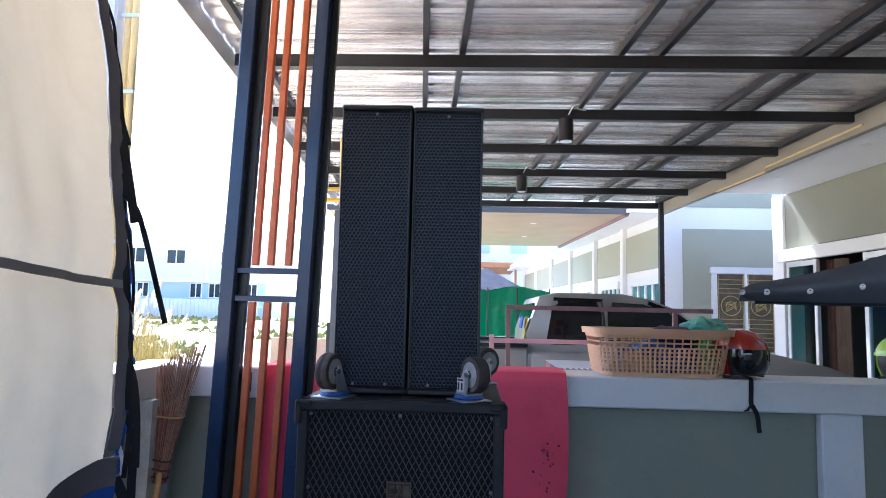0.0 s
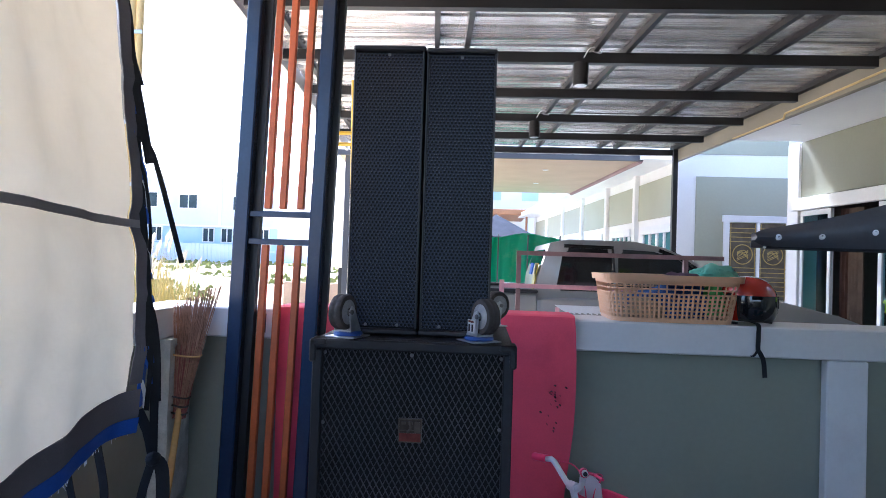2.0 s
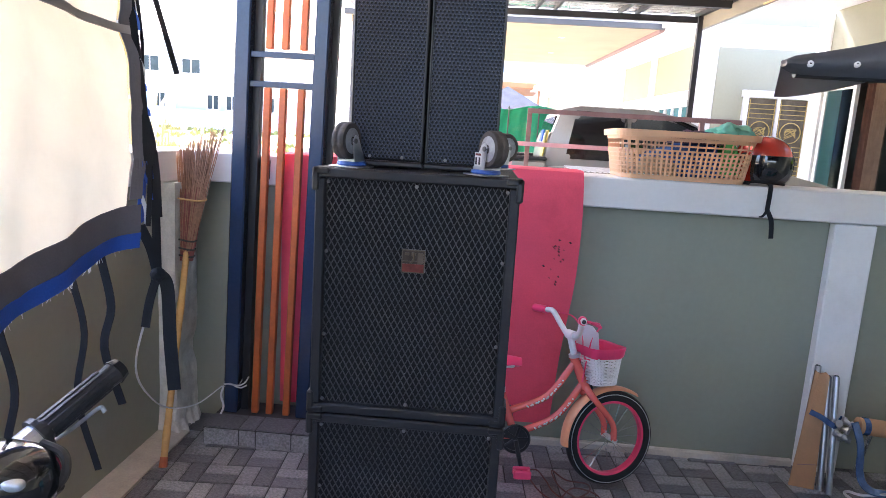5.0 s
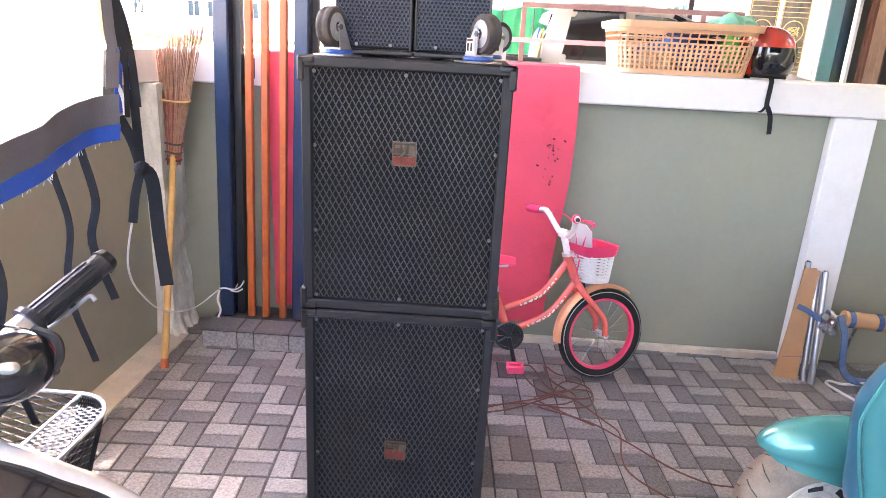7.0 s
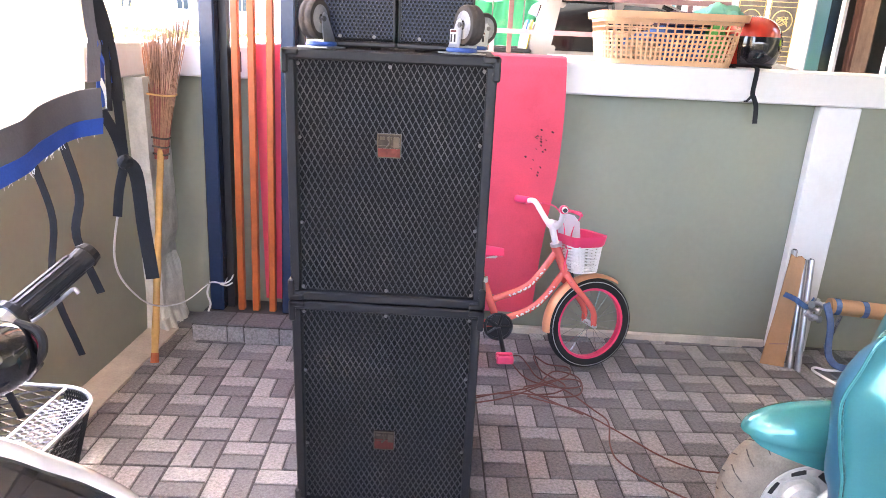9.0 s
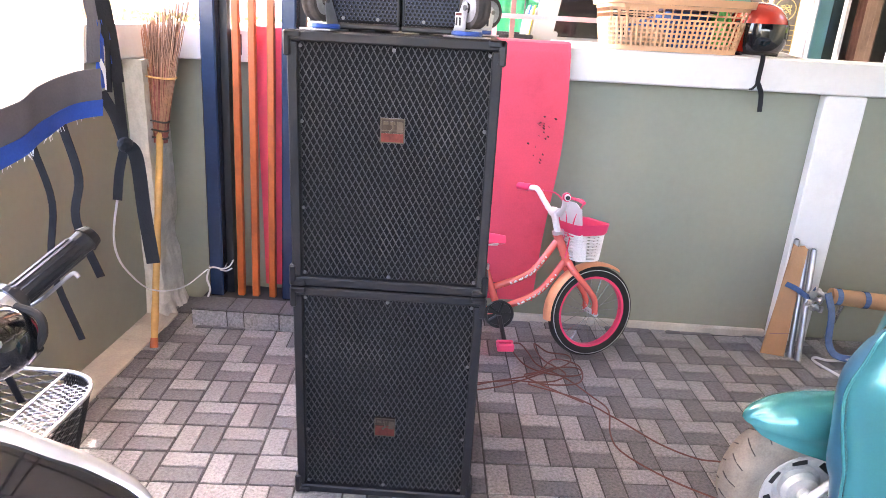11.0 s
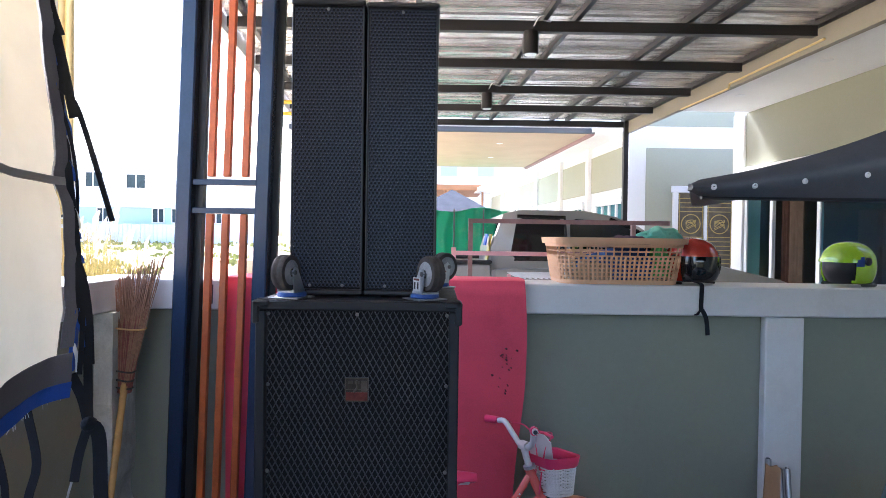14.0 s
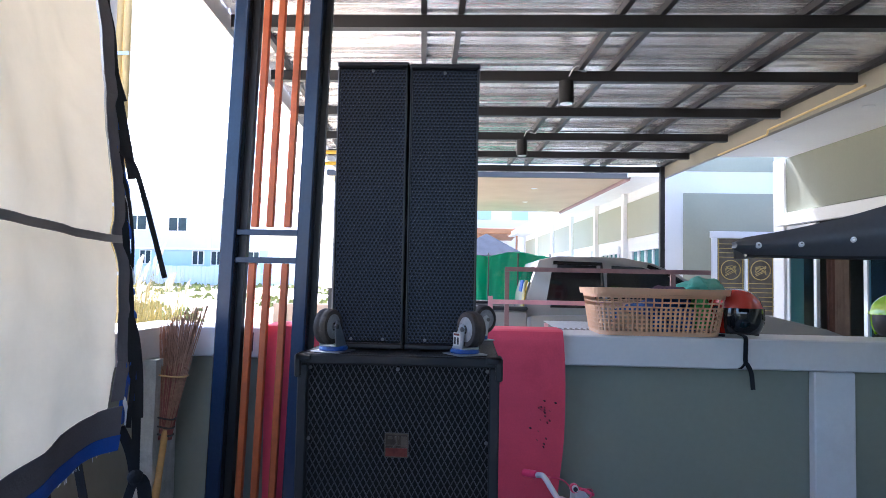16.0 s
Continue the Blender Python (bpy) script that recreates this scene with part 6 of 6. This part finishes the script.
# ---- black scooter with wire basket, beside the curtain ----
M_GLOSSBLACK = mat("gloss_black_fairing", (0.012, 0.012, 0.014), 0.12, 0, 0.1, 10, 100, 0.0, coat=1.0)
M_GRIPRUBBER = mat("ribbed_rubber_grip", (0.03, 0.031, 0.036), 0.35, 0, 0.2, 40, 200, 0.15)
M_LEVER = mat("dull_cast_lever", (0.36, 0.36, 0.37), 0.45, 0.6, 0.3, 30, 120, 0.2)
M_SILVER = mat("silver_rim_and_lit_edge", (0.70, 0.70, 0.70), 0.25, 0.6, 0.1, 10, 100, 0.02)


def scooter():
    f0 = floor_z(-0.6)
    t = thing("scooter", (-0.7, 1.45, f0), "black scooter with chrome wire-mesh front basket", "scooter")
    tip, base = Vector((-0.420, 1.605, 0.908)), Vector((-0.468, 1.490, 0.852))
    d = (tip - base)
    g = bmesh.new()
    tube([base + d * k / 10 for k in range(11)], [0.0175] * 10 + [0.0185], 18, g)
    side = d.normalized().orthogonal().normalized()
    up = d.normalized().cross(side)
    ribs = bmesh.new()
    for k in range(12):
        a = 2 * math.pi * k / 12
        o = (side * math.cos(a) + up * math.sin(a)) * 0.0178
        tube([base + d * 0.1 + o, base + d * 0.86 + o], 0.0022, 4, ribs)
    grip = part("grip", g, M_GRIPRUBBER, t, "ribbed black rubber grip")
    tagged(part("grip_ribs", ribs, M_GRIPRUBBER, grip), kind="stuff")
    part("grip_flange", tube([base - d * 0.02, base + d * 0.05], 0.027, 18), M_GRIPRUBBER, grip)
    part("bar_end", tube([tip, tip + d * 0.10], [0.021, 0.017], 14), M_BLACK, grip)
    part("brake_lever", tube(curve_points([base + Vector((0.0, 0.03, -0.025)), base + Vector((0.018, 0.04, -0.013)), base + Vector((0.047, 0.04, 0.012)), base + Vector((0.070, 0.04, 0.031)), base + Vector((0.078, 0.04, 0.025))], 5), 0.0036, 8, flat=0.6), M_LEVER, t)
    part("lever_perch", tube([base - d * 0.30, base - d * 0.02], 0.020, 14), M_ZINC, t)
    # handlebar cowl
    def blob(c, s, seed, n=4):
        bm = bmesh.new()
        bmesh.ops.create_icosphere(bm, subdivisions=n, radius=1)
        for v in bm.verts:
            p = v.co
            q = Vector([math.copysign(abs(a) ** 0.8, a) for a in p])
            v.co = Vector(c) + Vector((q.x * s[0], q.y * s[1], q.z * s[2]))
        return bm
    part("handlebar_cowl", blob((-0.462, 1.40, 0.832), (0.078, 0.058, 0.048), 1), M_GLOSSBLACK, t, smooth=True)
    part("mirror_stem", tube([(-0.53, 1.42, 0.86), (-0.60, 1.36, 1.02)], 0.006, 8), M_BLACK, t)
    part("turn_signal", blob((-0.412, 1.362, 0.852), (0.018, 0.010, 0.008), 2, 3), M_SILVER, t, smooth=True)
    part("brake_hose", tube(curve_points([(-0.425, 1.44, 0.868), (-0.389, 1.43, 0.862), (-0.379, 1.42, 0.842), (-0.393, 1.42, 0.818), (-0.415, 1.42, 0.795), (-0.46, 1.42, 0.765), (-0.56, 1.40, 0.66)], 6), 0.006, 8), M_RUBBER, t)
    part("hose_joint", tube([(-0.391, 1.42, 0.821), (-0.413, 1.42, 0.797)], 0.0095, 10), M_BLACK, t)
    part("handlebar", tube([(-0.49, 1.44, 0.83), (-0.55, 1.30, 0.80), (-0.56, 1.15, 0.82), (-0.52, 0.98, 0.87)], 0.012, 10), M_ZINC, t)
    # basket: hoops and diamond mesh
    cx, cy, z0, z1 = -0.59, 1.485, 0.47, 0.66
    bk = bmesh.new()
    def ol(z):
        k = (z - z0) / (z1 - z0)
        return [Vector((x, y, z)) for x, y in rr(cx, cy, 0.130 + 0.040 * k, 0.095 + 0.040 * k, 0.075, 8)]
    rows = [ol(z0 + (z1 - z0) * j / 14) for j in range(15)]
    n = len(rows[0])
    dense = []
    for r0 in rows:
        pts = []
        for i in range(n):
            for s in range(3):
                pts.append(r0[i].lerp(r0[(i + 1) % n], s / 3))
        dense.append(pts)
    n = len(dense[0])
    for i in range(n):
        tube([dense[j][(i + j) % n] for j in range(15)], 0.0016, 3, bk)
        tube([dense[j][(i - j) % n] for j in range(15)], 0.0016, 3, bk)
    part("basket_mesh", bk, M_BLACK, t, "wire-mesh basket")
    part("basket_rim", tube(rows[-1], 0.0038, 8, closed=True), M_SILVER, t, smooth=True)
    ledge = bmesh.new()
    # flat perforated lip on the near side
    for i in range(6):
        for j in range(20):
            x, y = -0.483 + i * 0.0105, 1.368 + j * 0.0105 + (0.005 if i % 2 else 0)
            if max(0, x + 0.495) ** 2 + max(0, abs(y - 1.485) - 0.06) ** 2 > 0.0052:
                continue
            tube([(x + 0.0056 * math.cos(k * math.pi / 3), y + 0.0056 * math.sin(k * math.pi / 3), z1 + 0.002) for k in range(6)], 0.0011, 3, ledge, closed=True)
    tube([(-0.489, 1.36, z1 + 0.003), (-0.489, 1.61, z1 + 0.003)], 0.003, 6, ledge)
    part("basket_lip", ledge, M_SILVER, t)
    part("basket_base", plate([tuple(p) for p in rows[0]], 0.004, (0, 0, -1)), M_BLACK, t)
    # front fairing; the sun on its upper edge is drawn as a silver band
    ridge = curve_points([(-0.62, 1.27, 0.79), (-0.48, 1.33, 0.765), (-0.401, 1.349, 0.740), (-0.345, 1.352, 0.717), (-0.291, 1.358, 0.690), (-0.225, 1.350, 0.650), (-0.16, 1.30, 0.58)], 6)
    def fair(u, v):
        k = u * (len(ridge) - 1)
        i = min(int(k), len(ridge) - 2)
        p = ridge[i].lerp(ridge[i + 1], k - i)
        return p + Vector((-0.10 * v * v, -0.22 * v, -0.06 * v - 0.10 * v * v))
    part("fairing", sheet(40, 12, fair, thick=0.006), M_GLOSSBLACK, t, smooth=True)
    # bright band in place of the highlight along the black edge
    def trim(u, v):
        k = u * (len(ridge) - 1)
        i = min(int(k), len(ridge) - 2)
        p = ridge[i].lerp(ridge[i + 1], k - i)
        w = 0.028 - 0.014 * u
        return p + Vector((0.006 * v, 0.004 - w * v, 0.006 + 0.006 * math.sin(v * math.pi) - 0.010 * v))
    part("fairing_lit_edge", sheet(40, 6, trim, thick=0.004), M_SILVER, t, "silver band standing for the sunlit fairing edge", smooth=True)
    part("front_cowl", blob((-0.52, 1.27, 0.48), (0.16, 0.11, 0.22), 3), M_GLOSSBLACK, t, smooth=True)
    part("fork_leg", tube([(-0.55, 1.30, 0.42), (-0.50, 1.42, f0 + 0.22)], 0.02, 10), M_ALLOY, t)
    ax = pose(-0.50, 1.42, f0 + 0.213, 0, 90, 0)
    w = part("front_wheel", revolve([(0.135, -0.04), (0.19, -0.04), (0.212, -0.012), (0.212, 0.012), (0.19, 0.04), (0.135, 0.04)], 36, ax, cap=False), M_TYRE, t, smooth=True)
    part("rim", revolve([(0.03, 0.03), (0.13, 0.035), (0.137, 0.035), (0.137, -0.035), (0.03, -0.03)], 30, ax), M_ALLOY, w)
    part("body", tube(curve_points([(-0.55, 1.2, 0.40), (-0.62, 0.9, 0.30), (-0.66, 0.5, 0.45), (-0.68, 0.15, 0.55)], 6), [0.10] * 6 + [0.12] * 6 + [0.14] * 6 + [0.07], 16), M_GLOSSBLACK, t, smooth=True)
    part("seat", tube([(-0.64, 0.62, 0.66), (-0.67, 0.10, 0.70)], 0.11, 14, flat=0.5), M_VINYL, t, smooth=True)
    ax = pose(-0.67, 0.22, f0 + 0.213, 0, 90, 0)
    w = part("rear_wheel", revolve([(0.135, -0.04), (0.19, -0.04), (0.212, -0.012), (0.212, 0.012), (0.19, 0.04), (0.135, 0.04)], 36, ax, cap=False), M_TYRE, t, smooth=True)
    part("rim", revolve([(0.03, 0.03), (0.13, 0.035), (0.137, 0.035), (0.137, -0.035), (0.03, -0.03)], 30, ax), M_ALLOY, w)


scooter()


# ---- outside the side wall: power pole, meters, field ----
def power_pole():
    t = thing("power_pole", (-1.74, 3.78, -0.22), "square concrete power pole with dark board and cream conduits", "pole")
    part("shaft", box(-1.89, -1.66, 3.70, 3.90, -0.22, 7.5, 0.01), M_POLE, t)
    part("bolt_hole", revolve([(0.012, 0), (0.012, 0.004)], 12, pose(-1.80, 3.699, 2.30, 90)), M_BLACK, t)
    part("meter_board", box(-1.895, -1.648, 3.66, 3.698, 0.9, 1.81, 0.003), M_GREYBOARD, t)
    for x in (-1.628, -1.588):
        p = part("conduit", tube([(x, 3.76, -0.2), (x, 3.76, 6.5)], 0.018, 12), M_YELLOWPIPE, t, smooth=True)
        part("coupling", tube([(x, 3.76, 1.55), (x, 3.76, 1.66)], 0.022, 12), M_YELLOWPIPE, p)
    for z in (1.40, 1.74, 2.05, 2.5, 2.9):
        part("pipe_clip", box(-1.652, -1.565, 3.735, 3.742, z, z + 0.018), M_ZINC, t)
    part("lead_wire", tube(curve_points([(-1.74, 3.63, 1.50), (-1.68, 3.60, 1.46), (-1.62, 3.62, 1.44), (-1.585, 3.72, 1.46)], 6), 0.006, 6), M_GREYBOARD, t)
    part("lead_wire", tube(curve_points([(-1.76, 3.63, 1.49), (-1.68, 3.59, 1.445), (-1.62, 3.61, 1.425), (-1.60, 3.73, 1.45)], 6), 0.006, 6), M_ALU, t)


power_pole()
M_METERGLASS = mat("meter_window", (0.20, 0.21, 0.17), 0.15, 0, 0.4, 25, 60, 0.0)


def meter(z):
    x0 = -1.885
    t = thing("electricity_meter", (-1.80, 3.63, z), "grey electricity meter on the pole board", "meter", "electricity meters")
    part("case", box(x0, -1.70, 3.57, 3.66, z - 0.01, z + 0.255, 0.022, segs=2), M_METERCASE, t)
    part("window", box(x0 + 0.085, -1.715, 3.560, 3.569, z + 0.10, z + 0.235, 0.004), M_METERGLASS, t)
    lb = part("label_plate", box(x0 + 0.02, x0 + 0.08, 3.561, 3.569, z + 0.12, z + 0.235), M_ALU, t)
    for k in range(3):
        part("label_bar", box(x0 + 0.025, x0 + 0.075, 3.5585, 3.5605, z + 0.14 + 0.03 * k, z + 0.148 + 0.03 * k), M_GREYBOARD, lb)
    part("terminal_cover", box(x0 + 0.03, -1.73, 3.559, 3.5695, z + 0.045, z + 0.065, 0.003), M_ALU, t)
    part("seal_knob", box(-1.70, -1.68, 3.59, 3.63, z + 0.12, z + 0.16, 0.004), M_METERCASE, t)


meter(1.515)
meter(1.195)
tagged(part("signal_lamp", revolve([(0.016, 0), (0.018, 0.02), (0.010, 0.03)], 14, pose(-1.79, 3.655, 1.79, 90)), M_ALU, None, "small round white knob on the pole board"), category="knob")


def far_building():
    t = thing("apartment_building", (-19, 44, 0.85), "pale two-storey white and blue building across the field", "building")
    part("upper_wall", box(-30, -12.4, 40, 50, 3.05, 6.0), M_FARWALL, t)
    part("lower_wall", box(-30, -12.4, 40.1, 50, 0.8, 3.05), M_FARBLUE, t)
    part("floor_band", box(-30.2, -12.3, 39.85, 50, 2.98, 3.10), M_HOUSE_WHITE, t)
    part("roof", box(-30.3, -12.2, 39.6, 50.2, 6.0, 6.2), M_HOUSE_WHITE, t)
    for x in (-29, -21.2, -16.1, -12.6):
        part("downpipe", box(x, x + 0.15, 39.9, 39.99, 3.1, 6.0), M_HOUSE_WHITE, t)
    for x0, z0, wd, hh in ((-24.6, 4.15, 1.15, 0.85), (-21.2, 4.2, 1.15, 0.85), (-18.6, 4.15, 1.1, 0.8), (-15.2, 4.1, 1.1, 0.8), (-17.07, 2.1, 0.65, 0.8), (-15.9, 2.1, 0.65, 0.8), (-20.4, 2.1, 0.65, 0.8), (-13.6, 2.1, 0.65, 0.8)):
        yf = 39.97 if z0 > 3 else 40.07
        w = part("window", box(x0, x0 + wd, yf, yf + 0.028, z0, z0 + hh), M_WINDOW, t)
        f = bmesh.new()
        for xa in (x0 - 0.06, x0 + wd / 2 - 0.025, x0 + wd):
            box(xa, xa + 0.06, yf - 0.04, yf + 0.027, z0, z0 + hh, 0, f)
        for za in (z0 - 0.06, z0 + hh):
            box(x0 - 0.06, x0 + wd + 0.06, yf - 0.04, yf + 0.027, za, za + 0.06, 0, f)
        part("window_frame", f, M_ALU, w)


far_building()


def field_fence():
    t = thing("fence", (-18, 38, 0.85), "white board fence along the dry field", "fence")
    shared = None
    for k in range(64):
        x = -28 + k * 0.25
        if shared is None:
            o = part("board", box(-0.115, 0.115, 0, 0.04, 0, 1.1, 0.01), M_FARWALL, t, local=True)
            shared = o.data
        else:
            o = part("board", shared, M_FARWALL, t, local=True)
        o.location = (x + 18, 0, 0.02 * math.sin(k * 1.7))
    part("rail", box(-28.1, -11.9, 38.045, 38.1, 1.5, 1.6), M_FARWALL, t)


field_fence()
tagged(part("site_wall", box(-3.3, -1.9, 11.9, 12.05, -0.2, 0.95), mat("tan_block_wall", (0.45, 0.33, 0.24), 0.9, 0, 0.15, 2, 30, 0.3), None, "low tan block wall by the field"), kind="structure")


def water_tank():
    t = thing("water_tank", (-1.55, 11.0, -0.2), "white plastic water tank on a dark stand", "tank")
    part("tank_body", revolve([(0.30, 1.25), (0.34, 1.29), (0.34, 1.72), (0.26, 1.82), (0.1, 1.86)], 24, Matrix.Translation((-1.95, 11.0, 0))), M_HOUSE_WHITE, t, smooth=True)
    for x in (-2.1, -1.8):
        part("stand_leg", box(x - 0.03, x + 0.03, 10.97, 11.03, -0.2, 1.26), M_BLACK, t)


water_tank()
M_GRASS = mat("dry_tall_grass", (0.40, 0.33, 0.13), 0.9, 0, 0.3, 2, 30, 0.1)
M_PLUME = mat("pale_grass_plume", (0.68, 0.60, 0.44), 0.9, 0, 0.2, 2, 30, 0.1)
M_GRASSGREEN = mat("low_grass", (0.20, 0.22, 0.07), 0.9, 0, 0.3, 2, 30, 0.1)


def grass():
    random.seed(21)
    blades, plumes = bmesh.new(), bmesh.new()
    def blade(x, y, z, h, w, bend):
        a = random.uniform(0, 6.28)
        d = Vector((math.cos(a), math.sin(a), 0))
        s = Vector((-d.y, d.x, 0)) * w
        p = [Vector((x, y, z)), Vector((x, y, z + h * 0.6)) + d * bend * 0.35, Vector((x, y, z + h)) + d * bend]
        v = [blades.verts.new(c) for c in (p[0] - s, p[0] + s, p[1] + s * 0.7, p[1] - s * 0.7, p[2])]
        blades.faces.new(v[:4])
        blades.faces.new((v[3], v[2], v[4]))
        return p[2]
    for k in range(1500):
        x, y = random.gauss(-4.25, 0.34), random.gauss(9.0, 0.45)
        h = random.uniform(0.7, 1.85) * max(0.35, 1 - abs(x + 4.3) * 0.55)
        tip = blade(x, y, -0.2, h + 0.1, 0.008, random.uniform(0.05, 0.4))
        if k % 14 == 0 and h > 1.2:
            tube([tip - Vector((0, 0, 0.02)), tip + Vector((0.02, 0, 0.11)), tip + Vector((0.07, 0, 0.22))], [0.012, 0.028, 0.006], 5, plumes)
    tagged(part("tall_grass", blades, M_GRASS, None, "clump of tall dry grass by the pole"), category="grass", kind="stuff")
    tagged(part("grass_plumes", plumes, M_PLUME, None, "feathery pale plumes of the tall grass"), category="grass", kind="stuff")
    low = bmesh.new()
    for k in range(2600):
        y = random.uniform(16, 38)
        x = -y * random.uniform(0.12, 0.62)
        rise = min(1.0, max(0.0, (y - 8) / 30.0))
        z = -0.24 + 1.1 * rise
        if noise.noise(Vector((x * 0.25, y * 0.25, 2))) < 0.05 and y < 35:
            continue
        h, a = random.uniform(0.06, 0.22), random.uniform(0, 6.28)
        s = Vector((math.cos(a), math.sin(a), 0)) * random.uniform(0.05, 0.16)
        p = Vector((x, y, z))
        v = [low.verts.new(c) for c in (p - s, p + s, p + s * 0.4 + Vector((0, 0, h)), p - s * 0.5 + Vector((0, 0, h * 0.8)))]
        low.faces.new(v)
    tagged(part("field_grass", low, M_GRASSGREEN, None, "patchy low grass over the field"), category="grass", kind="stuff")


grass()


# ---- yellow pipe frame behind the wall ----
def yellow_frame():
    t = thing("yellow_pipe_frame", (-0.7, 4.6, -0.03), "yellow painted pipe frame standing behind the wall", "frame")
    part("upright", tube([(-0.622, 4.6, -0.03), (-0.672, 4.6, 2.52)], 0.013, 8), M_YELLOW, t)
    for z in (2.12, 2.19):
        part("rung", tube([(-0.82, 4.6, z), (-0.660, 4.6, z)], 0.012, 8), M_YELLOW, t)
    part("upright", tube([(-0.815, 4.6, -0.03), (-0.835, 4.6, 2.0)], 0.010, 8), M_BROWNSTEEL, t)


yellow_frame()

# ---- paving: basket-weave blocks, two to a square, laid three degrees off the walls ----
CELL = 0.137
TURN = radians(3.15)
OX, OY = -0.014, 0.921


def paving():
    L, W = CELL - 0.0065, CELL / 2 - 0.0065
    ca, sa = math.cos(TURN), math.sin(TURN)
    rot = Matrix.Rotation(TURN, 4, "Z")
    def block(lx, ly, name):
        me = bpy.data.meshes.new(name)
        b = box(-lx / 2, lx / 2, -ly / 2, ly / 2, -0.012, 0.0, 0.0)
        bmesh.ops.bevel(b, geom=[e for e in b.edges if e.verts[0].co.z > -0.001 and e.verts[1].co.z > -0.001], offset=0.0022, segments=1, affect="EDGES")
        b.to_mesh(me)
        b.free()
        return me
    meshes = {}
    for nm, m in (("l", M_TILE_L), ("d", M_TILE_D)):
        for o, (lx, ly) in (("h", (L, W)), ("v", (W, L))):
            meshes[nm + o] = block(lx, ly, "paving_block")
            meshes[nm + o].materials.append(m)
    rest = {"l": bmesh.new(), "d": bmesh.new()}
    random.seed(3)
    count = 0
    for j in range(26, -8, -1):
        for i in range(-12, 34):
            gx, gy = OX + i + 0.5, OY + j - 0.5
            horiz = (i + j) % 2 == 0
            for sgn, nm in ((1, "l"), (-1, "d")):
                px, py = (gx, gy + sgn * 0.25) if horiz else (gx - sgn * 0.25, gy)
                x, y = (px * ca - py * sa) * CELL, (px * sa + py * ca) * CELL
                if not (-1.16 < x < 4.18 and y < 3.42):
                    continue
                z = floor_z(x) + random.uniform(-0.0015, 0.001)
                near = y > 2.05 and -1.1 < x < 1.62 and not (-0.25 < x < 0.24 and y < 2.66) and not (x < -0.30 and y > 3.13)
                if near and count < 300:
                    o = part("paving_block", meshes[nm + ("h" if horiz else "v")], None, floor, local=True)
                    o.matrix_basis = Matrix.Translation((x, y, z)) @ rot
                    count += 1
                else:
                    lx, ly = (L, W) if horiz else (W, L)
                    b = rest[nm]
                    top = [b.verts.new((x + ca * dx - sa * dy, y + sa * dx + ca * dy, z)) for dx, dy in
                           ((-lx / 2, -ly / 2), (lx / 2, -ly / 2), (lx / 2, ly / 2), (-lx / 2, ly / 2))]
                    low = [b.verts.new((v.co.x, v.co.y, v.co.z - 0.008)) for v in top]
                    b.faces.new(top)
                    for q in range(4):
                        b.faces.new((top[q], low[q], low[(q + 1) % 4], top[(q + 1) % 4]))
    for nm, m in (("l", M_TILE_L), ("d", M_TILE_D)):
        tagged(part("paving_rest", rest[nm], m, floor), kind="stuff")
    # plinth facing tiles
    x = -0.948
    for k, wd in enumerate((0.15, 0.072, 0.15, 0.15, 0.12)):
        if x + wd > -0.30:
            break
        part("facing_tile", box(x + 0.003, x + wd - 0.003, 3.115, 3.1245, -0.012, 0.060, 0.002), M_TILE_L, plinth)
        part("top_tile", box(x + 0.003, x + wd - 0.003, 3.118, 3.245, 0.066, 0.0715, 0.001), M_TILE_D, plinth)
        x += wd


paving()
